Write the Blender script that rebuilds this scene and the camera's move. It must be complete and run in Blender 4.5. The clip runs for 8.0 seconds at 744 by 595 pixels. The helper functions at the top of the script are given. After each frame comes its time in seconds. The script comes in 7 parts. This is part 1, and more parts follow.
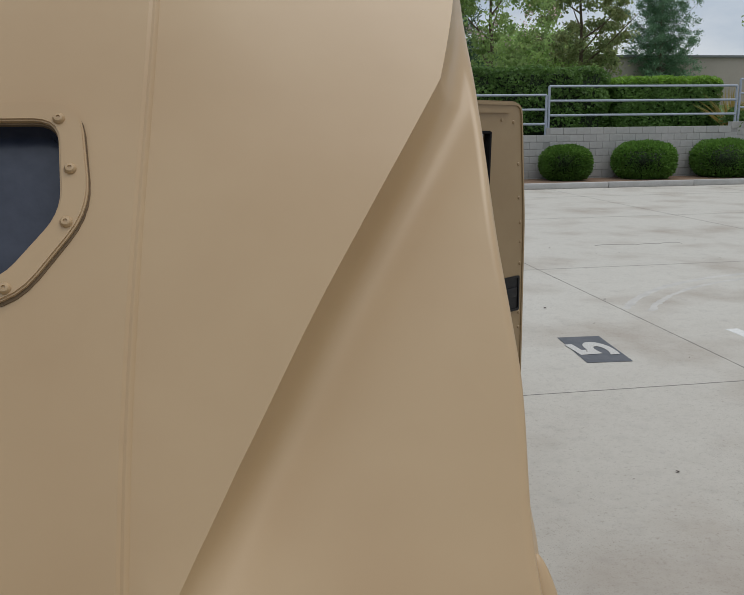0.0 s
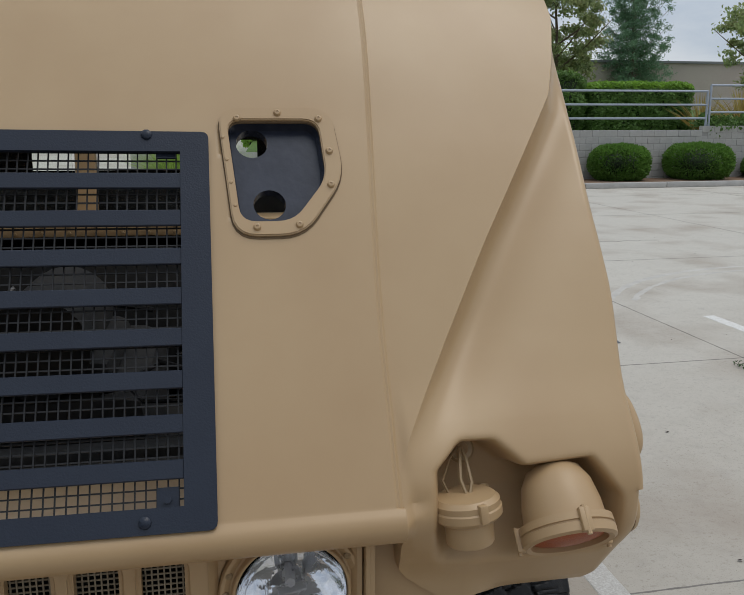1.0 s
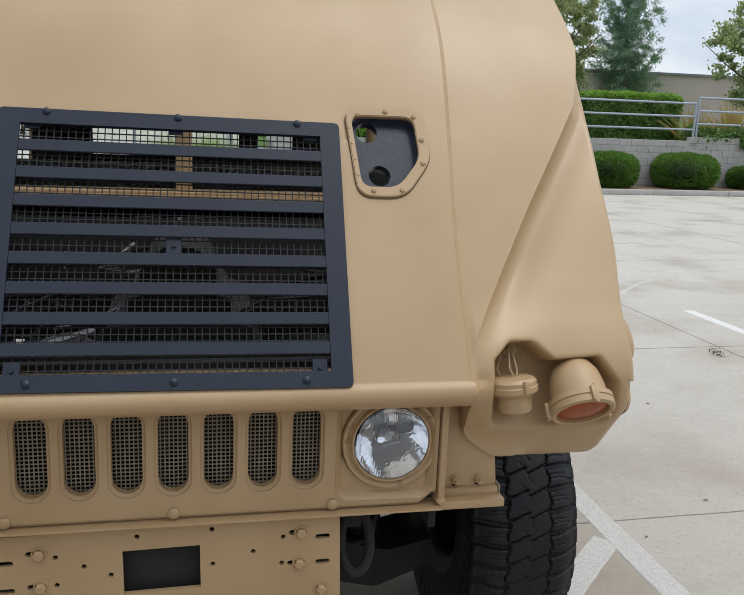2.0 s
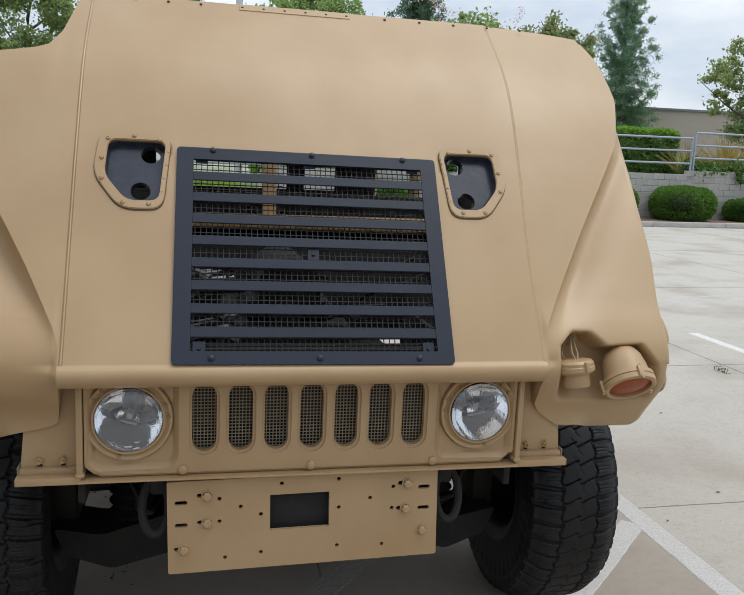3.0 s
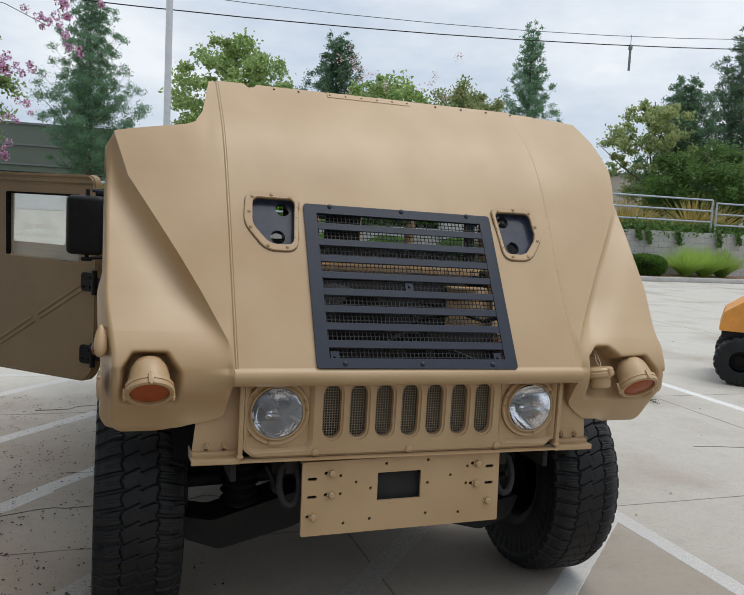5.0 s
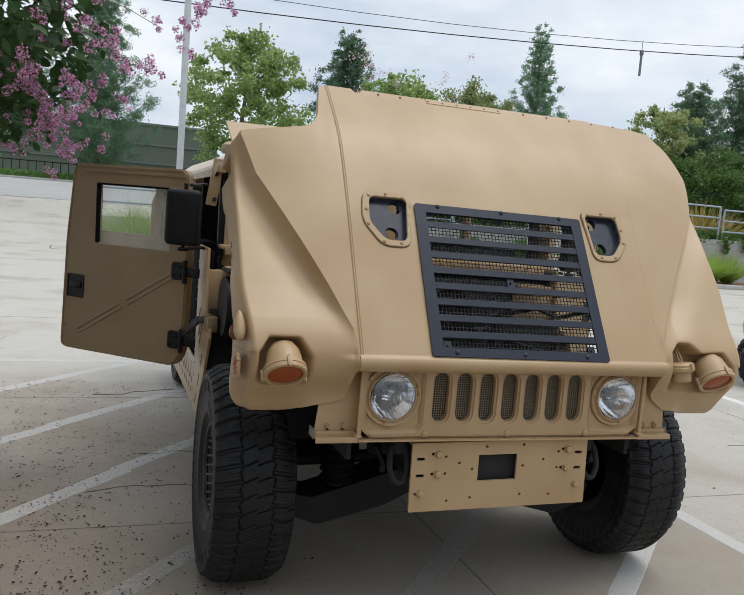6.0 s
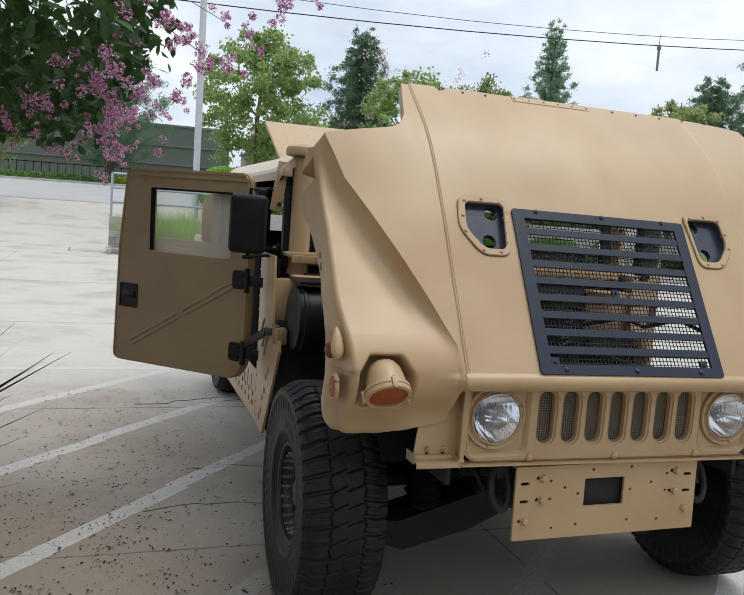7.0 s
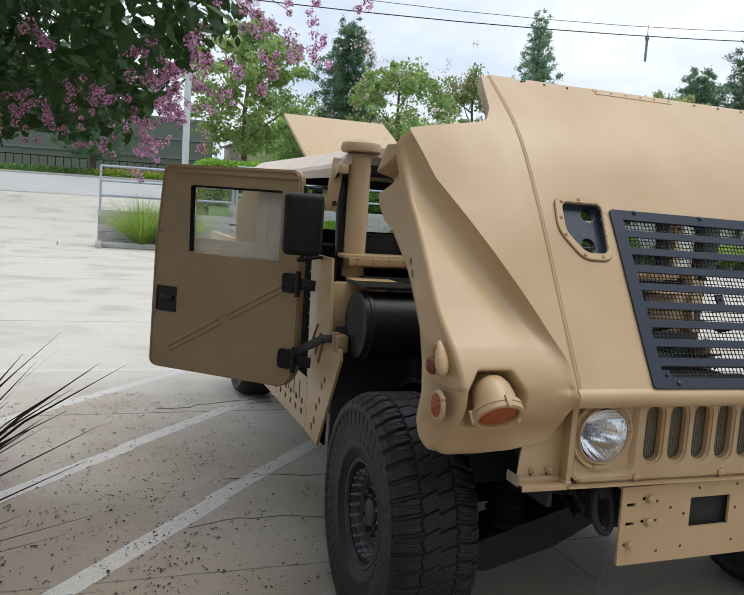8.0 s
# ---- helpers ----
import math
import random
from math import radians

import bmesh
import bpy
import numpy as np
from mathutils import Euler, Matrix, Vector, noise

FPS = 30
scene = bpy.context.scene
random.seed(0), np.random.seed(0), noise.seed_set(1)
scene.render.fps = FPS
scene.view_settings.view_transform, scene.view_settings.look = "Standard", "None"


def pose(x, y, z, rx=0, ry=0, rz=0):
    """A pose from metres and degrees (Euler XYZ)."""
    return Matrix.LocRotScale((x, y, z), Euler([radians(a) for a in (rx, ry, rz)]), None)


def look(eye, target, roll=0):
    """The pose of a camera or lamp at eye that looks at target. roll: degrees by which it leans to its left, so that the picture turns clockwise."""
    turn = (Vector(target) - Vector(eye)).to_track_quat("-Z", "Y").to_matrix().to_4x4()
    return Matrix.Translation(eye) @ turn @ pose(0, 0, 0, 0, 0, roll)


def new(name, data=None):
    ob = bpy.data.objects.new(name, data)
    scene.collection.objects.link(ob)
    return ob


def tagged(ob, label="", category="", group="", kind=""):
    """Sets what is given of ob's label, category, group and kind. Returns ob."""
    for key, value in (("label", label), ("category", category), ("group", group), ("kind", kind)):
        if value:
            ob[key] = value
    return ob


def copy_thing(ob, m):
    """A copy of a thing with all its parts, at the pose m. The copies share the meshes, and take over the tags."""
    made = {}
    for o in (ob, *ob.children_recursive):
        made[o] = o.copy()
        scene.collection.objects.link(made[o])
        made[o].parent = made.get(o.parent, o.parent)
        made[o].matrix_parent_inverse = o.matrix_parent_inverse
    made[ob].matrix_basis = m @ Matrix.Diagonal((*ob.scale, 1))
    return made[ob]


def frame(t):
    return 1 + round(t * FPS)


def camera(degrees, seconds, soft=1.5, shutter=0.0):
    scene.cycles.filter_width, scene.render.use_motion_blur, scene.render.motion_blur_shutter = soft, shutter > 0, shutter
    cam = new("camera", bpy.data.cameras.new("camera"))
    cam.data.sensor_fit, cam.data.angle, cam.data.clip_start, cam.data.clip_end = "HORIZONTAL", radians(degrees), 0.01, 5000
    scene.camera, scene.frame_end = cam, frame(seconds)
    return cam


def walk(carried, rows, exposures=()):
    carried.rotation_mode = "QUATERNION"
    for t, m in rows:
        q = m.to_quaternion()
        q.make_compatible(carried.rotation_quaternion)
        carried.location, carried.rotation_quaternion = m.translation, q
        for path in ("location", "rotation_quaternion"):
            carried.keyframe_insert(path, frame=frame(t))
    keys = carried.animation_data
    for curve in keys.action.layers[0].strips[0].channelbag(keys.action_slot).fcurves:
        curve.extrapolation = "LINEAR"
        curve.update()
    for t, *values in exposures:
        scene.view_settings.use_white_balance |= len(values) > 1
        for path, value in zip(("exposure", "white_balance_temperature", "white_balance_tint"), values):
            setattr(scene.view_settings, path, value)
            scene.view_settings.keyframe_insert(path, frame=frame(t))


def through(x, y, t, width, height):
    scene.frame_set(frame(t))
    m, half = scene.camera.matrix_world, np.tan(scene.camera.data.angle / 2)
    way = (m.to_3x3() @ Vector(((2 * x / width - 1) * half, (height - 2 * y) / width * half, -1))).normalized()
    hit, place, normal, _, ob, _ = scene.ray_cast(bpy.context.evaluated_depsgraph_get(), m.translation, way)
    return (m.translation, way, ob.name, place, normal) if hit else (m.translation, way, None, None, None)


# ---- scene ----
cam = camera(49.9, 8.0, 1.0)
PATH = [
    (0, (0.754, -0.669, 1.619), (1.069, 1.262, 1.202), -0.7),
    (0.2, (0.690, -0.778, 1.617), (1.012, 1.154, 1.202), -0.5),
    (0.5, (0.587, -0.913, 1.626), (0.915, 1.014, 1.206), -0.2),
    (1, (0.385, -1.108, 1.616), (0.766, 0.812, 1.202), -0.2),
    (1.5, (0.203, -1.327, 1.611), (0.612, 0.587, 1.198), 0.0),
    (2, (0.067, -1.628, 1.603), (0.484, 0.283, 1.189), 1.9),
    (2.2, (0.006, -1.735, 1.606), (0.412, 0.182, 1.208), 2.2),
    (3.3, (-0.377, -2.17, 1.602), (0.059, -0.247, 1.271), 2.0),
    (3.5, (-0.412, -2.262, 1.611), (0.035, -0.344, 1.265), 2.0),
    (4, (-0.544, -2.402, 1.62), (-0.018, -0.498, 1.302), 2.3),
    (4.5, (-0.778, -2.438, 1.586), (-0.182, -0.546, 1.333), 2.0),
    (4.7, (-0.884, -2.48, 1.585), (-0.256, -0.592, 1.382), 1.9),
    (5.8, (-1.403, -2.645, 1.565), (-0.748, -0.765, 1.372), 5.0),
    (6, (-1.488, -2.618, 1.562), (-0.834, -0.738, 1.359), 4.4),
    (6.5, (-1.636, -2.506, 1.569), (-0.983, -0.626, 1.364), 4.0),
    (7, (-1.712, -2.326, 1.571), (-1.081, -0.44, 1.362), 3.9),
    (7.5, (-1.837, -2.172, 1.577), (-1.197, -0.288, 1.367), 3.9),
    (8, (-1.989, -2.016, 1.584), (-1.313, -0.147, 1.356), 3.7),
]
walk(cam, [(t, look(eye, target, roll)) for t, eye, target, roll in PATH], [(0, -0.42), (0.5, -0.47), (1.0, -0.41), (1.5, 0.02), (2.2, 0.05), (3.5, 0.02), (4.5, -0.05), (6.0, 0.01), (8, 0.23)])

# ---- world, sun ----
world = bpy.data.worlds.new("overcast_sky")
scene.world = world
world.use_nodes = True
wn, wl = world.node_tree.nodes, world.node_tree.links
wn.clear()
w_out = wn.new("ShaderNodeOutputWorld")
w_bg = wn.new("ShaderNodeBackground")
w_sky = wn.new("ShaderNodeTexSky")
w_sky.sky_type, w_sky.sun_disc = "NISHITA", False
SUN_EL, SUN_AZ = radians(70), radians(104)
w_sky.sun_elevation, w_sky.sun_rotation = SUN_EL, SUN_AZ
w_sky.air_density, w_sky.dust_density, w_sky.ozone_density = 1.0, 2.0, 1.0
w_coord = wn.new("ShaderNodeTexCoord")
w_map = wn.new("ShaderNodeMapping")
w_map.inputs["Scale"].default_value = (1.0, 1.0, 2.6)
w_noise = wn.new("ShaderNodeTexNoise")
w_noise.inputs["Scale"].default_value = 3.2
w_noise.inputs["Detail"].default_value = 7.0
w_noise.inputs["Roughness"].default_value = 0.55
w_ramp = wn.new("ShaderNodeValToRGB")
w_ramp.color_ramp.elements[0].position, w_ramp.color_ramp.elements[0].color = 0.36, (4.6, 5.4, 6.5, 1)
w_ramp.color_ramp.elements[1].position, w_ramp.color_ramp.elements[1].color = 0.66, (8.0, 8.3, 8.6, 1)
w_mix = wn.new("ShaderNodeMixRGB")
w_mix.inputs["Fac"].default_value = 0.86
w_sep, w_up = wn.new("ShaderNodeSeparateXYZ"), wn.new("ShaderNodeMapRange")  # an overcast sky is brightest overhead
w_up.inputs["From Min"].default_value, w_up.inputs["From Max"].default_value = 0.42, 0.75
w_up.inputs["To Min"].default_value, w_up.inputs["To Max"].default_value = 0.124, 0.178
wl.new(w_coord.outputs["Generated"], w_sep.inputs[0]), wl.new(w_sep.outputs["Z"], w_up.inputs["Value"]), wl.new(w_up.outputs["Result"], w_bg.inputs["Strength"])
wl.new(w_coord.outputs["Generated"], w_map.inputs["Vector"])
wl.new(w_map.outputs["Vector"], w_noise.inputs["Vector"])
wl.new(w_noise.outputs["Fac"], w_ramp.inputs["Fac"])
wl.new(w_sky.outputs["Color"], w_mix.inputs["Color1"])
wl.new(w_ramp.outputs["Color"], w_mix.inputs["Color2"])
wl.new(w_mix.outputs["Color"], w_bg.inputs["Color"])
wl.new(w_bg.outputs["Background"], w_out.inputs["Surface"])

sun_data = bpy.data.lights.new("sun", "SUN")
sun_data.energy, sun_data.angle, sun_data.color = 1.1, radians(34), (1.0, 0.965, 0.915)
sun = new("sun", sun_data)
sun_dir = Vector((math.sin(SUN_AZ) * math.cos(SUN_EL), math.cos(SUN_AZ) * math.cos(SUN_EL), math.sin(SUN_EL)))
sun.matrix_world = look(sun_dir * 60, (0, 0, 0))


# ---- materials ----
def surface(name, color, rough=0.6, metal=0.0, other=None, scale=4.0, fine=60.0, amount=0.5, bump=0.1, bump_scale=120.0, dist=0.002,
            spec=0.4, rand=0.0, lo=0.38, hi=0.66):
    """A painted or natural surface: two colours mixed by a broad and a fine noise, with fine relief."""
    m = bpy.data.materials.new(name)
    m.use_nodes = True
    n, l = m.node_tree.nodes, m.node_tree.links
    b = n["Principled BSDF"]
    b.inputs["Roughness"].default_value, b.inputs["Metallic"].default_value = rough, metal
    b.inputs["Specular IOR Level"].default_value = spec
    co = n.new("ShaderNodeTexCoord")
    a = n.new("ShaderNodeTexNoise")
    a.inputs["Scale"].default_value, a.inputs["Detail"].default_value = scale, 5.0
    f = n.new("ShaderNodeTexNoise")
    f.inputs["Scale"].default_value, f.inputs["Detail"].default_value = fine, 4.0
    l.new(co.outputs["Object"], a.inputs["Vector"]), l.new(co.outputs["Object"], f.inputs["Vector"])
    add = n.new("ShaderNodeMath")
    add.operation = "MULTIPLY_ADD"
    add.inputs[1].default_value = 0.35
    l.new(f.outputs["Fac"], add.inputs[0]), l.new(a.outputs["Fac"], add.inputs[2])
    mr = n.new("ShaderNodeMapRange")
    mr.inputs["From Min"].default_value, mr.inputs["From Max"].default_value = lo + 0.17, hi + 0.17
    mr.inputs["To Max"].default_value = amount
    l.new(add.outputs[0], mr.inputs["Value"])
    mix = n.new("ShaderNodeMixRGB")
    mix.inputs["Color1"].default_value = (*color, 1)
    mix.inputs["Color2"].default_value = (*(other or [c * 0.7 for c in color]), 1)
    l.new(mr.outputs["Result"], mix.inputs["Fac"])
    last = mix.outputs["Color"]
    if rand:
        info = n.new("ShaderNodeObjectInfo")
        geo = n.new("ShaderNodeNewGeometry")
        both = n.new("ShaderNodeMath")
        both.operation = "ADD"
        l.new(info.outputs["Random"], both.inputs[0]), l.new(geo.outputs["Random Per Island"], both.inputs[1])
        r2 = n.new("ShaderNodeMapRange")
        r2.inputs["From Max"].default_value = 2.0
        r2.inputs["To Min"].default_value, r2.inputs["To Max"].default_value = 1 - rand, 1 + rand
        l.new(both.outputs[0], r2.inputs["Value"])
        hsv = n.new("ShaderNodeHueSaturation")
        l.new(r2.outputs["Result"], hsv.inputs["Value"]), l.new(last, hsv.inputs["Color"])
        last = hsv.outputs["Color"]
    l.new(last, b.inputs["Base Color"])
    if bump:
        g = n.new("ShaderNodeTexNoise")
        g.inputs["Scale"].default_value, g.inputs["Detail"].default_value = bump_scale, 3.0
        l.new(co.outputs["Object"], g.inputs["Vector"])
        bp = n.new("ShaderNodeBump")
        bp.inputs["Strength"].default_value, bp.inputs["Distance"].default_value = bump, dist
        l.new(g.outputs["Fac"], bp.inputs["Height"])
        l.new(bp.outputs["Normal"], b.inputs["Normal"])
    return m


def foliage(name, color, other, rand=0.4, rough=0.55, through=0.4, scale=2.0, fine=9.0):
    """A leaf: a surface that lets part of the light through."""
    m = surface(name, color, rough, other=other, scale=scale, fine=fine, rand=rand, bump=0)
    n, l = m.node_tree.nodes, m.node_tree.links
    b, out = n["Principled BSDF"], n["Material Output"]
    base = b.inputs["Base Color"].links[0].from_socket
    tr = n.new("ShaderNodeBsdfTranslucent")
    hs = n.new("ShaderNodeHueSaturation")
    hs.inputs["Value"].default_value = 1.5
    l.new(base, hs.inputs["Color"]), l.new(hs.outputs["Color"], tr.inputs["Color"])
    mx = n.new("ShaderNodeMixShader")
    mx.inputs["Fac"].default_value = through
    l.new(b.outputs["BSDF"], mx.inputs[1]), l.new(tr.outputs["BSDF"], mx.inputs[2]), l.new(mx.outputs["Shader"], out.inputs["Surface"])
    return m


def glassy(name, color, rough=0.02, ior=1.45):
    m = bpy.data.materials.new(name)
    m.use_nodes = True
    b = m.node_tree.nodes["Principled BSDF"]
    b.inputs["Base Color"].default_value = (*color, 1)
    b.inputs["Roughness"].default_value, b.inputs["IOR"].default_value = rough, ior
    b.inputs["Transmission Weight"].default_value = 1.0
    return m


TAN = surface("tan_paint", (0.474, 0.329, 0.180), 0.37, other=(0.372, 0.228, 0.108), scale=1.2, fine=5, amount=0.55, bump=0.05, bump_scale=260, dist=0.0006, spec=0.5)
tn, tl = TAN.node_tree.nodes, TAN.node_tree.links
t_no, t_mr, t_co = tn.new("ShaderNodeTexNoise"), tn.new("ShaderNodeMapRange"), tn.new("ShaderNodeTexCoord")  # rubbed and dusty patches
t_no.inputs["Scale"].default_value, t_no.inputs["Detail"].default_value = 2.6, 6.0
t_mr.inputs["From Min"].default_value, t_mr.inputs["From Max"].default_value = 0.36, 0.66
t_mr.inputs["To Min"].default_value, t_mr.inputs["To Max"].default_value = 0.32, 0.44
tl.new(t_co.outputs["Object"], t_no.inputs["Vector"]), tl.new(t_no.outputs["Fac"], t_mr.inputs["Value"]), tl.new(t_mr.outputs["Result"], tn["Principled BSDF"].inputs["Roughness"])
# darker, olive copy of TAN: the door's shade is put into the colour
SHADE_TAN = surface("shade_tan_paint", (0.315, 0.222, 0.118), 0.46, other=(0.255, 0.170, 0.084), scale=2.2, fine=14, amount=0.6, bump=0.06, bump_scale=300, dist=0.0006)
LID_TAN = surface("specked_tan_paint", (0.47, 0.33, 0.19), 0.5, other=(0.16, 0.10, 0.05), scale=34, fine=80, amount=0.8, lo=0.66, hi=0.70)
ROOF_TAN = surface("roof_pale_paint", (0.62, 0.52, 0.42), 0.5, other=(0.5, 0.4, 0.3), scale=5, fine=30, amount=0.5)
BLACK = surface("black_textured_paint", (0.015, 0.0205, 0.035), 0.3, other=(0.019, 0.026, 0.042), scale=12, fine=90, bump=0.4, bump_scale=330, dist=0.0012, spec=0.32)
RIM = surface("black_rim_paint", (0.011, 0.0115, 0.013), 0.40, other=(0.02, 0.02, 0.02), scale=14, fine=80, bump=0.15, spec=0.5)
DARK = surface("dark_underbody", (0.020, 0.0205, 0.0215), 0.7, other=(0.036, 0.033, 0.028), scale=9, fine=70, bump=0.3, spec=0.25)
PLASTIC = surface("black_plastic", (0.009, 0.009, 0.010), 0.42, other=(0.018, 0.018, 0.018), scale=20, fine=120, bump=0.1, spec=0.22)
FLAT_BLACK = surface("flat_black", (0.011, 0.011, 0.012), 0.9, other=(0.018, 0.018, 0.018), scale=20, fine=120, bump=0.1, spec=0.04)
RUBBER = surface("tyre_rubber", (0.0072, 0.0079, 0.0094), 0.52, other=(0.0165, 0.016, 0.0155), scale=9, fine=90, amount=0.7, bump=0.35, bump_scale=240, spec=0.3)
FUNNEL = surface("blue_black_duct", (0.017, 0.021, 0.036), 0.26, other=(0.045, 0.052, 0.075), scale=16, fine=60, bump=0.15, spec=0.5)
GRILLE_WIRE = surface("dusty_tan_wire", (0.30, 0.255, 0.185), 0.6, scale=30, fine=120, bump=0)
WIRE = surface("dark_wire", (0.012, 0.012, 0.013), 0.5, metal=0.0, scale=30, fine=120, bump=0)
RUST = surface("rusty_rivet", (0.09, 0.045, 0.025), 0.8, scale=60, fine=200, bump=0)
LENS = glassy("headlamp_glass", (0.97, 0.98, 1.0), 0.01)
gn, gl = LENS.node_tree.nodes, LENS.node_tree.links
g_co, g_w, g_v, g_m, g_b = gn.new("ShaderNodeTexCoord"), gn.new("ShaderNodeTexWave"), gn.new("ShaderNodeTexVoronoi"), gn.new("ShaderNodeMath"), gn.new("ShaderNodeBump")
g_w.bands_direction, g_w.inputs["Scale"].default_value, g_w.inputs["Distortion"].default_value = "X", 62.0, 0.0
g_v.distance, g_v.inputs["Scale"].default_value, g_v.inputs["Randomness"].default_value = "CHEBYCHEV", 48.0, 0.5
g_m.operation, g_m.inputs[1].default_value = "MULTIPLY_ADD", 0.10
g_b.inputs["Strength"].default_value, g_b.inputs["Distance"].default_value = 0.45, 0.0030
gl.new(g_co.outputs["Object"], g_w.inputs["Vector"]), gl.new(g_co.outputs["Object"], g_v.inputs["Vector"])
gl.new(g_w.outputs["Fac"], g_m.inputs[0]), gl.new(g_v.outputs["Distance"], g_m.inputs[2]), gl.new(g_m.outputs[0], g_b.inputs["Height"])
gl.new(g_b.outputs["Normal"], gn["Principled BSDF"].inputs["Normal"])
REFLECTOR = surface("polished_reflector", (0.88, 0.88, 0.88), 0.04, metal=1.0, other=(0.78, 0.78, 0.78), scale=30, fine=100, bump=0)
PANE = glassy("window_glass", (0.93, 0.97, 0.95), 0.0, 1.2)
DUSTY = glassy("dusty_door_glass", (0.93, 0.97, 0.95), 0.02, 1.2)
dn, dl = DUSTY.node_tree.nodes, DUSTY.node_tree.links
d_dif, d_mix, d_noise, d_range, d_co = dn.new("ShaderNodeBsdfDiffuse"), dn.new("ShaderNodeMixShader"), dn.new("ShaderNodeTexNoise"), dn.new("ShaderNodeMapRange"), dn.new("ShaderNodeTexCoord")
d_dif.inputs["Color"].default_value = (0.70, 0.68, 0.62, 1)
d_noise.inputs["Scale"].default_value, d_noise.inputs["Detail"].default_value = 9.0, 6.0
d_range.inputs["To Min"].default_value, d_range.inputs["To Max"].default_value = 0.05, 0.24
dl.new(d_co.outputs["Object"], d_noise.inputs["Vector"]), dl.new(d_noise.outputs["Fac"], d_range.inputs["Value"]), dl.new(d_range.outputs["Result"], d_mix.inputs["Fac"])
dl.new(dn["Principled BSDF"].outputs["BSDF"], d_mix.inputs[1]), dl.new(d_dif.outputs["BSDF"], d_mix.inputs[2]), dl.new(d_mix.outputs["Shader"], dn["Material Output"].inputs["Surface"])
# brown-black for the shadow line round the vents
GAP_SHADE = surface("gap_shade", (0.13, 0.085, 0.045), 0.8, other=(0.22, 0.15, 0.08), scale=20, fine=90, bump=0)
BROWN_LENS = surface("brown_marker_lens", (0.16, 0.045, 0.015), 0.25, other=(0.10, 0.03, 0.012), scale=60, fine=160, bump=0.2, bump_scale=300)
AMBER = surface("amber_lens", (0.36, 0.085, 0.022), 0.35, other=(0.24, 0.05, 0.016), scale=40, fine=160, bump=0.4, bump_scale=400, dist=0.001, spec=0.25)


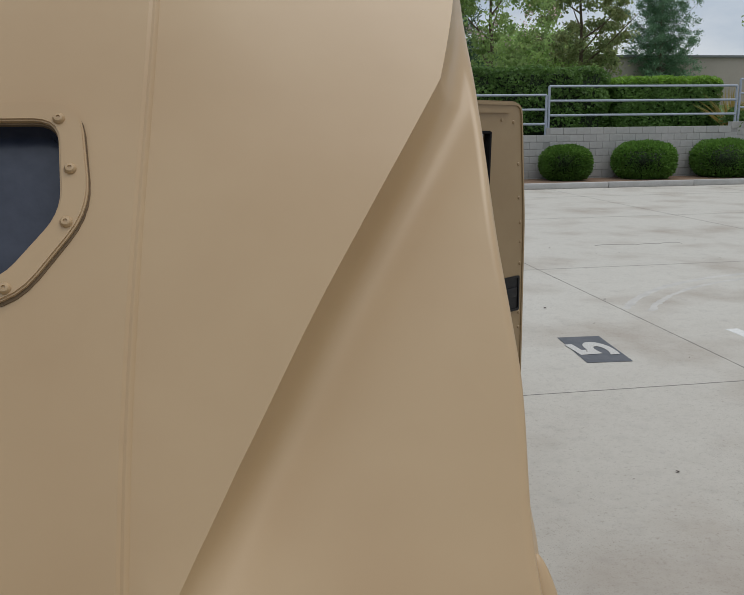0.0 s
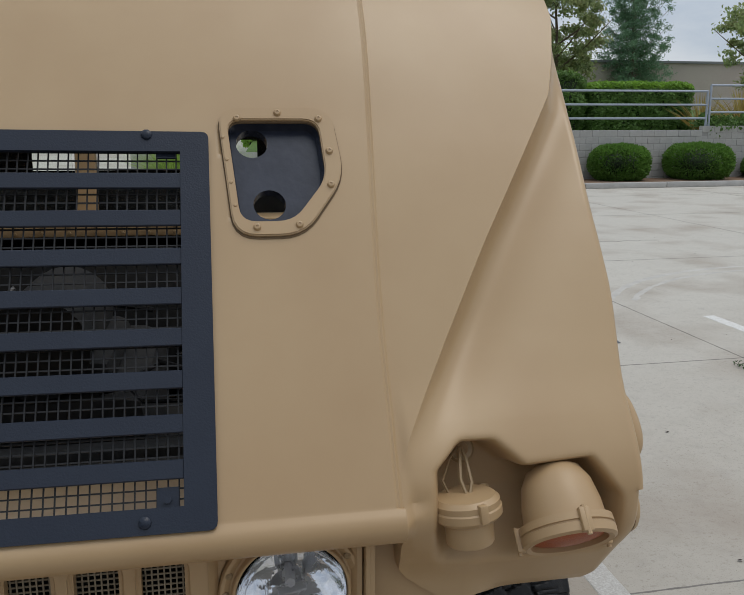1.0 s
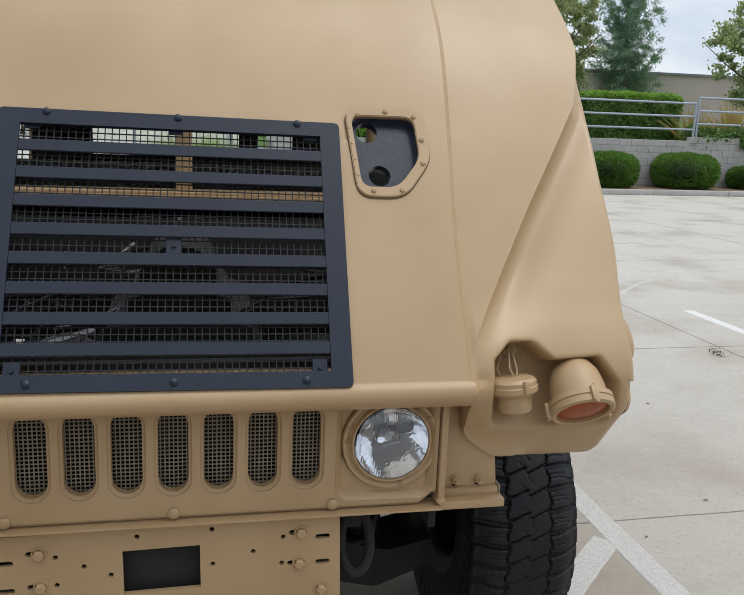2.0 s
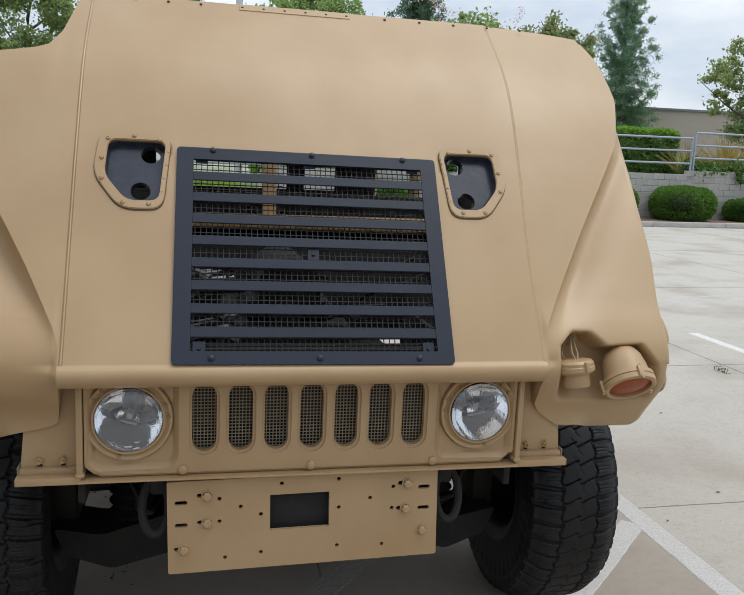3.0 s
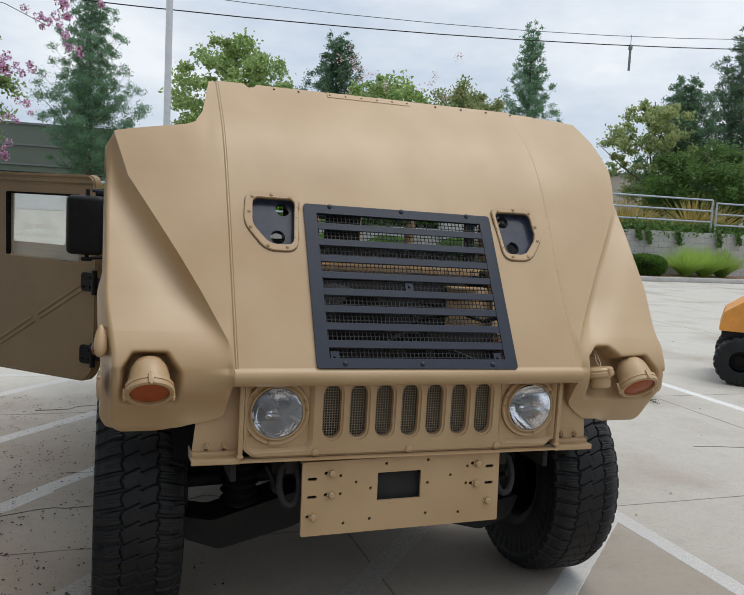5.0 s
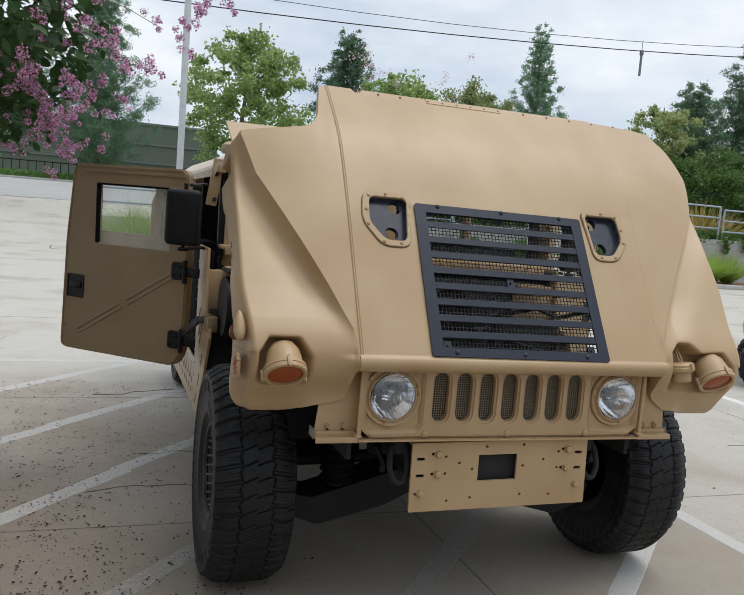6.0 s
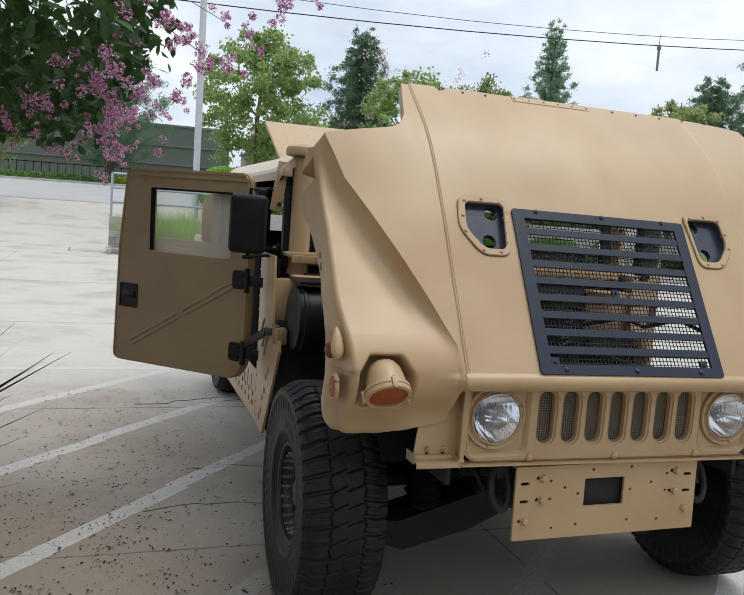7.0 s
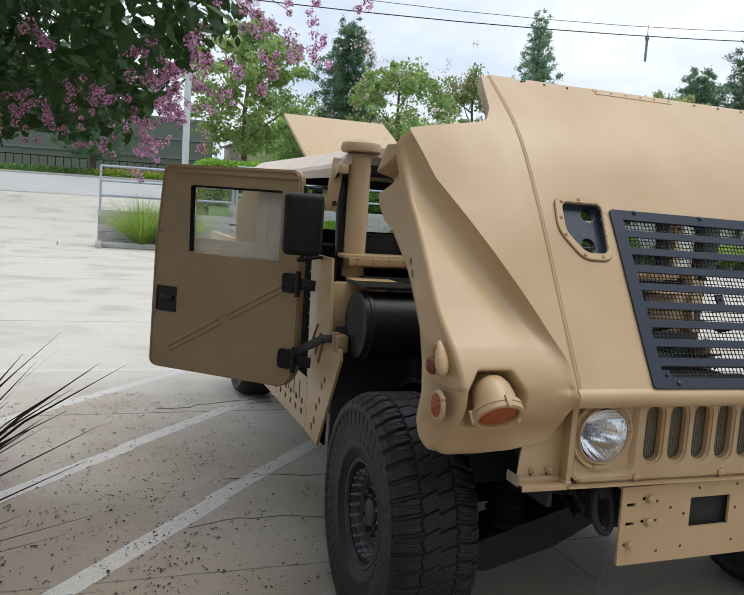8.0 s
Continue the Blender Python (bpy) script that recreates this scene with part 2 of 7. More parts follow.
def concrete(name):
    """Broomed slab: broad stains, blotches, fine speckle and pores."""
    m = bpy.data.materials.new(name)
    m.use_nodes = True
    n, l = m.node_tree.nodes, m.node_tree.links
    b = n["Principled BSDF"]
    b.inputs["Roughness"].default_value = 0.88
    b.inputs["Specular IOR Level"].default_value = 0.25
    co = n.new("ShaderNodeTexCoord")
    last = None
    for sc, det, lo, hi, col in ((0.22, 6, 0.45, 0.72, (0.49, 0.462, 0.412)), (1.7, 6, 0.52, 0.75, (0.46, 0.425, 0.372)), (9.0, 5, 0.55, 0.8, (0.42, 0.395, 0.355)), (46.0, 5, 0.58, 0.70, (0.36, 0.335, 0.295)), (160.0, 3, 0.58, 0.72, (0.25, 0.23, 0.205))):
        t = n.new("ShaderNodeTexNoise")
        t.inputs["Scale"].default_value, t.inputs["Detail"].default_value = sc, det
        l.new(co.outputs["Object"], t.inputs["Vector"])
        r = n.new("ShaderNodeMapRange")
        r.inputs["From Min"].default_value, r.inputs["From Max"].default_value, r.inputs["To Max"].default_value = lo, hi, 0.22 if sc < 5 else 0.7
        l.new(t.outputs["Fac"], r.inputs["Value"])
        mx = n.new("ShaderNodeMixRGB")
        mx.inputs["Color1"].default_value, mx.inputs["Color2"].default_value = (0.520, 0.492, 0.434, 1), (*col, 1)
        if last:
            l.new(last, mx.inputs["Color1"])
        l.new(r.outputs["Result"], mx.inputs["Fac"])
        last = mx.outputs["Color"]
    # brown litter blotches beside the planted bed, deepened to hold the tree's shade
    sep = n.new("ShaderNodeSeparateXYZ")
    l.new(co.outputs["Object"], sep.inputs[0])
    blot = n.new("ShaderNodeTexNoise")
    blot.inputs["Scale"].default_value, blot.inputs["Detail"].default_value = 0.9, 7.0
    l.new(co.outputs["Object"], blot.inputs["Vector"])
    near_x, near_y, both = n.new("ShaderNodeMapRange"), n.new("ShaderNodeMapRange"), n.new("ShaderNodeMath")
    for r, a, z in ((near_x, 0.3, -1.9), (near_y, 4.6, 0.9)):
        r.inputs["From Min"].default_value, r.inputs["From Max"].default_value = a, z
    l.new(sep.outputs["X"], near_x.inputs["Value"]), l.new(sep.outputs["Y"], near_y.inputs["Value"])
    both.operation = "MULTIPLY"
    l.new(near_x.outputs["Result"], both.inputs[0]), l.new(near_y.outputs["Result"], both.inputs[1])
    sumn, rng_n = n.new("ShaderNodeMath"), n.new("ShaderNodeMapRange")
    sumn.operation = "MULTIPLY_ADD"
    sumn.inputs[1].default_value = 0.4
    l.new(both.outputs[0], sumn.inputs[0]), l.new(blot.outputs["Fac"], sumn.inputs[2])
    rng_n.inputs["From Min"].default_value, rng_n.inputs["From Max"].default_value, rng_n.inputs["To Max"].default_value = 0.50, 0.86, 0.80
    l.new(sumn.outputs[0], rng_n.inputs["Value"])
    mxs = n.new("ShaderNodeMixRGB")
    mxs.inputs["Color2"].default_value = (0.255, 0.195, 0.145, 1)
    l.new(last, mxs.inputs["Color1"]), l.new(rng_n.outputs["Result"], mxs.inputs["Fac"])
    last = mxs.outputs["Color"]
    # older, browner bay slabs than the drive behind; ground shade painted in towards the front
    bay_n, bay_s, bay_r, bay_m = n.new("ShaderNodeTexNoise"), n.new("ShaderNodeMath"), n.new("ShaderNodeMapRange"), n.new("ShaderNodeMixRGB")
    bay_n.inputs["Scale"].default_value, bay_n.inputs["Detail"].default_value = 0.8, 6.0
    l.new(co.outputs["Object"], bay_n.inputs["Vector"])
    bay_s.operation = "MULTIPLY_ADD"
    bay_s.inputs[1].default_value = -3.0
    l.new(bay_n.outputs["Fac"], bay_s.inputs[0]), l.new(sep.outputs["Y"], bay_s.inputs[2])
    bay_r.inputs["From Min"].default_value, bay_r.inputs["From Max"].default_value, bay_r.inputs["To Max"].default_value = 4.2, -1.0, 0.84
    l.new(bay_s.outputs[0], bay_r.inputs["Value"])
    # the hatched bay is dirtier than the drive lane past its edge line
    lane, lane_m = n.new("ShaderNodeMapRange"), n.new("ShaderNodeMath")
    lane.inputs["From Min"].default_value, lane.inputs["From Max"].default_value, lane.inputs["To Min"].default_value, lane.inputs["To Max"].default_value = 1.66, 1.80, 1.0, 0.42
    lane_m.operation = "MULTIPLY"
    l.new(sep.outputs["X"], lane.inputs["Value"]), l.new(lane.outputs["Result"], lane_m.inputs[0]), l.new(bay_r.outputs["Result"], lane_m.inputs[1])
    ahead, ahead_m = n.new("ShaderNodeMapRange"), n.new("ShaderNodeMath")  # unseen yard kept pale so it bounces light onto the truck's front
    ahead.inputs["From Min"].default_value, ahead.inputs["From Max"].default_value, ahead.inputs["To Min"].default_value = -2.2, -1.2, 0.2
    ahead_m.operation = "MULTIPLY"
    l.new(sep.outputs["Y"], ahead.inputs["Value"]), l.new(ahead.outputs["Result"], ahead_m.inputs[0]), l.new(lane_m.outputs[0], ahead_m.inputs[1])
    bay_m.inputs["Color2"].default_value = (0.322, 0.270, 0.216, 1)
    l.new(last, bay_m.inputs["Color1"]), l.new(ahead_m.outputs[0], bay_m.inputs["Fac"])
    last = bay_m.outputs["Color"]
    # mottling, dark specks and spill marks
    for sc, det, lo, hi, to, dark in ((3.2, 8, 0.46, 0.78, 0.22, 0.74), (22.0, 6, 0.50, 0.78, 0.34, 0.72), (70.0, 3, 0.66, 0.74, 0.8, 0.45), (0.55, 9, 0.50, 0.80, 0.18, 0.80)):
        t2, r2, k2 = n.new("ShaderNodeTexNoise"), n.new("ShaderNodeMapRange"), n.new("ShaderNodeMixRGB")
        t2.inputs["Scale"].default_value, t2.inputs["Detail"].default_value, t2.inputs["Roughness"].default_value = sc, det, 0.62
        r2.inputs["From Min"].default_value, r2.inputs["From Max"].default_value, r2.inputs["To Max"].default_value = lo, hi, to
        k2.blend_type = "MULTIPLY"
        k2.inputs["Color2"].default_value = (dark, dark * 0.985, dark * 0.96, 1)
        l.new(co.outputs["Object"], t2.inputs["Vector"]), l.new(t2.outputs["Fac"], r2.inputs["Value"]), l.new(r2.outputs["Result"], k2.inputs["Fac"]), l.new(last, k2.inputs["Color1"])
        last = k2.outputs["Color"]
    l.new(last, b.inputs["Base Color"])
    g = n.new("ShaderNodeTexNoise")
    g.inputs["Scale"].default_value, g.inputs["Detail"].default_value = 90.0, 5.0
    l.new(co.outputs["Object"], g.inputs["Vector"])
    bp = n.new("ShaderNodeBump")
    bp.inputs["Strength"].default_value, bp.inputs["Distance"].default_value = 0.35, 0.003
    l.new(g.outputs["Fac"], bp.inputs["Height"])
    l.new(bp.outputs["Normal"], b.inputs["Normal"])
    return m


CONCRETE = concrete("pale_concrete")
KERB = surface("kerb_concrete", (0.46, 0.45, 0.43), 0.85, other=(0.33, 0.32, 0.30), scale=3, fine=20, rand=0.06)
PETAL = surface("fallen_petal", (0.5, 0.2, 0.38), 0.7, rand=0.3, bump=0)
PAINT = surface("worn_white_paint", (0.60, 0.59, 0.555), 0.8, other=(0.36, 0.33, 0.295), scale=150, fine=420, amount=0.7, bump=0.3, bump_scale=200, lo=0.30, hi=0.66)
FAINT_PAINT = surface("nearly_gone_white_paint", (0.40, 0.375, 0.335), 0.85, other=(0.29, 0.25, 0.205), scale=60, fine=300, amount=0.8, bump=0.3, bump_scale=200, lo=0.30, hi=0.66)
FRESH_PAINT = surface("clean_white_paint", (0.70, 0.69, 0.655), 0.75, other=(0.52, 0.50, 0.46), scale=30, fine=300, amount=0.5, bump=0.2, bump_scale=200)
CMU = surface("grey_block", (0.46, 0.45, 0.425), 0.9, other=(0.36, 0.345, 0.32), scale=1.5, fine=12, amount=0.6, bump=0.4, bump_scale=40, dist=0.004, rand=0.1)
MORTAR = surface("mortar", (0.355, 0.345, 0.325), 0.95)
SOIL = surface("planter_soil", (0.22, 0.14, 0.09), 0.95, other=(0.13, 0.085, 0.055), scale=3, fine=30, bump=0.8, bump_scale=25, dist=0.03)
STEEL = surface("blue_grey_rail_paint", (0.36, 0.40, 0.46), 0.45, other=(0.27, 0.31, 0.37), scale=8, fine=60)
POLE = surface("galvanised_pole", (0.55, 0.56, 0.58), 0.5, other=(0.44, 0.45, 0.47), scale=6, fine=40)
LEAF = foliage("hedge_leaf", (0.125, 0.22, 0.055), (0.075, 0.145, 0.036), 0.45)
BUSH_LEAF = foliage("clipped_bush_leaf", (0.13, 0.25, 0.045), (0.075, 0.16, 0.03), 0.5)
LEAF_LIGHT = foliage("young_hedge_leaf", (0.22, 0.38, 0.05), (0.13, 0.25, 0.04), 0.4)
PINE = foliage("pine_needles", (0.125, 0.215, 0.120), (0.080, 0.150, 0.085), 0.5)
SYC = foliage("broad_leaf", (0.24, 0.34, 0.125), (0.33, 0.38, 0.14), 0.55, through=0.5)
AUTUMN = foliage("turning_leaf", (0.27, 0.34, 0.15), (0.36, 0.31, 0.14), 0.55, through=0.5)
CREPE_LEAF = foliage("glossy_dark_leaf", (0.042, 0.096, 0.024), (0.022, 0.052, 0.016), 0.7, rough=0.68, through=0.22)
BLOOM = foliage("pink_blossom", (0.60, 0.26, 0.48), (0.85, 0.66, 0.79), 0.7, scale=22.0, fine=90.0)
SEPAL = foliage("brown_green_sepal", (0.12, 0.06, 0.035), (0.10, 0.11, 0.035), 0.5)
PALE_BLOOM = foliage("pale_pink_blossom", (0.62, 0.43, 0.45), (0.70, 0.55, 0.52), 0.4)
BARK = surface("grey_bark", (0.16, 0.12, 0.085), 0.9, other=(0.09, 0.07, 0.05), scale=4, fine=30, bump=0.6, bump_scale=30, dist=0.01)
GRASS = surface("ground_cover", (0.10, 0.17, 0.035), 0.8, other=(0.06, 0.11, 0.03), scale=1.2, fine=12, bump=0.8, bump_scale=20, dist=0.04)
BLADE = foliage("dry_blade", (0.34, 0.25, 0.08), (0.18, 0.19, 0.055), 0.35)
GREEN_BLADE = foliage("fresh_blade", (0.30, 0.42, 0.09), (0.19, 0.30, 0.06), 0.35)
# near-black green that stands for the shade deep among leaves
HEART = surface("dark_shade_core", (0.018, 0.03, 0.012), 0.9, bump=0.8, bump_scale=18, dist=0.03)
DARK_BLADE = surface("dark_flax_blade", (0.020, 0.018, 0.016), 0.7, other=(0.06, 0.022, 0.032), scale=3, fine=9, rand=0.4, bump=0, spec=0.1)
DUSK = surface("grey_plaster", (0.24, 0.225, 0.20), 0.9, other=(0.20, 0.185, 0.165), scale=0.4, fine=4)
STUCCO = surface("tan_stucco", (0.42, 0.37, 0.32), 0.9, other=(0.36, 0.31, 0.27), scale=0.5, fine=6)
SLATE = surface("grey_roof_screen", (0.20, 0.21, 0.21), 0.85, other=(0.16, 0.17, 0.17), scale=0.4, fine=5)
GREENWALL = surface("grey_green_wall", (0.155, 0.175, 0.145), 0.85, other=(0.13, 0.15, 0.125), scale=0.3, fine=5)
YELLOW = surface("yellow_flower", (0.75, 0.5, 0.03), 0.6, rand=0.2, bump=0)
ORANGE = surface("cart_orange_paint", (0.72, 0.30, 0.05), 0.45, other=(0.5, 0.22, 0.06), scale=8, fine=40)
ROAD = surface("grey_asphalt", (0.40, 0.395, 0.38), 0.9, other=(0.33, 0.325, 0.31), scale=0.6, fine=9)
STENCIL = surface("stencil_dark_grey", (0.09, 0.095, 0.105), 0.7, other=(0.14, 0.14, 0.15), scale=9, fine=50)
DEBRIS = surface("dark_litter", (0.05, 0.034, 0.03), 0.9, rand=0.4, bump=0)
JOINT = surface("joint_sealant", (0.21, 0.195, 0.175), 0.9, other=(0.09, 0.085, 0.08), scale=3, fine=30)


# ---- mesh helpers ----
def part(name, bm, material, parent=None, label="", smooth=35):
    """Links a bmesh as one mesh object, under a thing or a part."""
    mesh = bpy.data.meshes.new(name)
    bmesh.ops.recalc_face_normals(bm, faces=bm.faces)
    bm.to_mesh(mesh)
    bm.free()
    for mm in material if isinstance(material, (list, tuple)) else [material]:
        mesh.materials.append(mm)
    if smooth:
        mesh.shade_smooth()
        mesh.set_sharp_from_angle(angle=radians(smooth))
    ob = new(name, mesh)
    if parent:
        ob.parent = parent
    if label:
        tagged(ob, label)
    return ob


def leaf_part(name, verts, faces, material, parent=None):
    mesh = bpy.data.meshes.new(name)
    mesh.from_pydata(verts, [], faces)
    mesh.materials.append(material)
    ob = new(name, mesh)
    if parent:
        ob.parent = parent
    return ob


def B():
    return bmesh.new()


def box(bm, c, size, bev=0.0, rot=None, seg=2):
    m = Matrix.Translation(c) @ (rot.to_4x4() if rot else Matrix.Identity(4)) @ Matrix.Diagonal((*size, 1))
    got = bmesh.ops.create_cube(bm, size=1.0, matrix=m)["verts"]
    if bev:
        edges = list({e for v in got for e in v.link_edges})
        bmesh.ops.bevel(bm, geom=edges, offset=bev, segments=seg, affect="EDGES", profile=0.5)
    return bm


def axis_matrix(p0, p1):
    d = Vector(p1) - Vector(p0)
    return Matrix.Translation((Vector(p0) + Vector(p1)) / 2) @ d.to_track_quat("Z", "Y").to_matrix().to_4x4(), d.length


def cyl(bm, p0, p1, r0, r1=None, n=16):
    m, length = axis_matrix(p0, p1)
    bmesh.ops.create_cone(bm, cap_ends=True, segments=n, radius1=r0, radius2=r0 if r1 is None else r1, depth=length, matrix=m)
    return bm


def tube(bm, pts, r, n=8, taper=None):
    pts = [Vector(p) for p in pts]
    rings = []
    for i, p in enumerate(pts):
        d = (pts[min(i + 1, len(pts) - 1)] - pts[max(i - 1, 0)]).normalized()
        q = d.to_track_quat("Z", "Y")
        rr = r if taper is None else r + (taper - r) * i / (len(pts) - 1)
        rings.append([bm.verts.new(p + q @ Vector((rr * math.cos(a * math.tau / n), rr * math.sin(a * math.tau / n), 0))) for a in range(n)])
    for a, b in zip(rings, rings[1:]):
        for k in range(n):
            bm.faces.new((a[k], a[(k + 1) % n], b[(k + 1) % n], b[k]))
    bm.faces.new(rings[0][::-1]), bm.faces.new(rings[-1])
    return bm


def lathe(bm, profile, m, n=32):
    """Turns (radius, height) pairs about the z axis of m."""
    rings = []
    for r, h in profile:
        if r < 1e-6:
            rings.append([bm.verts.new(m @ Vector((0, 0, h)))])
        else:
            rings.append([bm.verts.new(m @ Vector((r * math.cos(a * math.tau / n), r * math.sin(a * math.tau / n), h))) for a in range(n)])
    for a, b in zip(rings, rings[1:]):
        for k in range(n):
            j = (k + 1) % n
            if len(a) == 1 and len(b) == 1:
                continue
            if len(a) == 1:
                bm.faces.new((a[0], b[k], b[j]))
            elif len(b) == 1:
                bm.faces.new((a[k], a[j], b[0]))
            else:
                bm.faces.new((a[k], a[j], b[j], b[k]))
    return bm


def rounded(pts, r, n=5):
    """A polygon's outline with its corners rounded."""
    out = []
    k = len(pts)
    for i in range(k):
        p, a, b = Vector(pts[i]), Vector(pts[i - 1]), Vector(pts[(i + 1) % k])
        u, w = (a - p).normalized(), (b - p).normalized()
        rr = min(r, (a - p).length * 0.45, (b - p).length * 0.45)
        for j in range(n + 1):
            t = j / n
            q = (1 - t) ** 2 * (p + u * rr) + 2 * t * (1 - t) * p + t * t * (p + w * rr)
            out.append((q.x, q.y))
    return out


def circle(cx, cy, r, n=12):
    return [(cx + r * math.cos(a * math.tau / n), cy + r * math.sin(a * math.tau / n)) for a in range(n)]


def grown(pts, d):
    """A rounded outline moved outwards by d (the outline runs either way)."""
    k = len(pts)
    area = sum(pts[i - 1][0] * pts[i][1] - pts[i][0] * pts[i - 1][1] for i in range(k))
    s = 1 if area > 0 else -1
    out = []
    for i in range(k):
        a, b = Vector(pts[i - 1]), Vector(pts[(i + 1) % k])
        t = (b - a).normalized()
        out.append((pts[i][0] + t.y * d * s, pts[i][1] - t.x * d * s))
    return out


def plate(bm, outline, holes, thick, m):
    """A flat plate with holes in the xy plane of m, its front at z = 0 and its back at -thick."""
    tmp = bmesh.new()
    edges = []
    for loop in [outline, *holes]:
        vs = [tmp.verts.new((x, y, 0)) for x, y in loop]
        edges += [tmp.edges.new((vs[i - 1], vs[i])) for i in range(len(vs))]
    bmesh.ops.triangle_fill(tmp, use_beauty=True, use_dissolve=False, edges=edges, normal=(0, 0, 1))
    if thick:
        got = bmesh.ops.extrude_face_region(tmp, geom=list(tmp.faces))
        bmesh.ops.translate(tmp, vec=(0, 0, -thick), verts=[v for v in got["geom"] if isinstance(v, bmesh.types.BMVert)])
    tmp.transform(m)
    mesh = bpy.data.meshes.new("tmp")
    tmp.to_mesh(mesh)
    tmp.free()
    bm.from_mesh(mesh)
    bpy.data.meshes.remove(mesh)
    return bm


def mirrored(pts):
    return [(-x, y) for x, y in pts][::-1]


def smooth01(a, b, v):
    t = min(1.0, max(0.0, (v - a) / (b - a)))
    return t * t * (3 - 2 * t)


def along(table, v):
    """Straight-line values from a table of (key, value)."""
    if v <= table[0][0]:
        return table[0][1]
    for (a, p), (b, q) in zip(table, table[1:]):
        if v <= b:
            return p + (q - p) * (v - a) / (b - a)
    return table[-1][1]

# ---- the truck: its own axes, x across the front, y towards its tail ----
truck = tagged(new("military_truck"), "tan military utility truck with its hood tilted open", "truck")
LEAN_DEG = 0.5
truck.matrix_world = pose(-0.0034, 0, 0, 0, LEAN_DEG, 0)

# hood panel plane: along the slope (u) and out of it (n)
SLOPE = radians(58.6)
HOOD_U = Vector((0, math.cos(SLOPE), math.sin(SLOPE)))
HOOD_N = Vector((0, -math.sin(SLOPE), math.cos(SLOPE)))
HOOD_O = Vector((0, -0.069, 1.085))
HOOD_M = Matrix((
    (1, 0, 0, 0),
    (0, HOOD_U.y, HOOD_N.y, HOOD_O.y),
    (0, HOOD_U.z, HOOD_N.z, HOOD_O.z),
    (0, 0, 0, 1)))

VENT_IN = rounded([(0.399, 0.642), (0.550, 0.643), (0.557, 0.534), (0.499, 0.458), (0.415, 0.458)], 0.026)
VENT_OUT = rounded([(0.384, 0.665), (0.573, 0.667), (0.587, 0.536), (0.515, 0.433), (0.404, 0.433)], 0.038)
VENT_SHIFT = {1: (0.003, -0.002), -1: (0.008, -0.005)}  # each vent sits a little off its mirrored place
LOUVER = (-0.367, 0.367, -0.005, 0.619)

CURVE = [(-0.069, 1.085), (0.095, 1.353), (0.258, 1.617), (0.44, 1.867), (0.69, 2.083)]


def spline(pts, f):
    """A smooth curve through points, f from 0 to 1."""
    k = len(pts) - 1
    i = min(int(f * k), k - 1)
    t = f * k - i
    p = [Vector(pts[min(max(j, 0), k)]) for j in (i - 1, i, i + 1, i + 2)]
    if i == 0:
        p[0] = 2 * p[1] - p[2]
    if i == k - 1:
        p[3] = 2 * p[2] - p[1]
    return 0.5 * (2 * p[1] + (p[2] - p[0]) * t + (2 * p[0] - 5 * p[1] + 4 * p[2] - p[3]) * t * t + (3 * p[1] - p[0] - 3 * p[2] + p[3]) * t ** 3)


def inside(poly, x, y):
    hit = False
    for i in range(len(poly)):
        (x0, y0), (x1, y1) = poly[i - 1], poly[i]
        if (y0 > y) != (y1 > y) and x < (x1 - x0) * (y - y0) / (y1 - y0) + x0:
            hit = not hit
    return hit


def edge_gap(poly, x, y):
    """Distance from a point to a polygon's outline, positive inside."""
    best = 9.0
    p = Vector((x, y))
    for i in range(len(poly)):
        a, b = Vector(poly[i - 1]), Vector(poly[i])
        t = max(0, min(1, (p - a).dot(b - a) / (b - a).length_squared))
        best = min(best, (p - a - (b - a) * t).length)
    return best if inside(poly, x, y) else -best


SAG = 0.011
POCKET_R = [(0.838, 1.126), (0.940, 1.126), (0.972, 1.075), (0.974, 0.945), (0.800, 0.945), (0.800, 1.065)]
POCKET_L = [(0.735, 1.16), (0.785, 1.16), (0.828, 1.122), (0.94, 1.128), (0.982, 1.07), (0.985, 0.94), (0.695, 0.94), (0.695, 1.12)]
ARCH = [(0.84, 0.12), (0.90, 0.155), (0.94, 0.176), (1.03, 0.152), (1.12, 0.167), (1.216, 0.205), (1.34, 0.30), (1.39, 0.345), (1.456, 0.44), (1.505, 0.505), (1.525, 0.575), (1.567, 0.632), (1.61, 0.66),
        (1.70, 0.69), (1.77, 0.625), (1.838, 0.54), (1.88, 0.52), (2.09, 0.70)]
ARCH_FAR = [(0.84, 0.14), (0.92, 0.13), (1.06, 0.15), (1.20, 0.30), (1.37, 0.52), (1.64, 0.76), (1.80, 0.80), (1.95, 0.78), (2.09, 0.70)]
NOTCH = [(0.680, 2.083), (0.684, 1.98), (0.70, 1.925), (0.725, 1.902), (0.76, 1.890), (0.82, 1.884), (0.9, 1.879), (1.03, 1.872)]
LOWER = [(0.845, 0.12), (0.849, 0.09), (0.87, 0.07), (0.92, 0.03), (0.97, -0.012), (1.01, -0.04), (1.035, -0.056), (1.055, -0.066), (1.085, -0.066)]


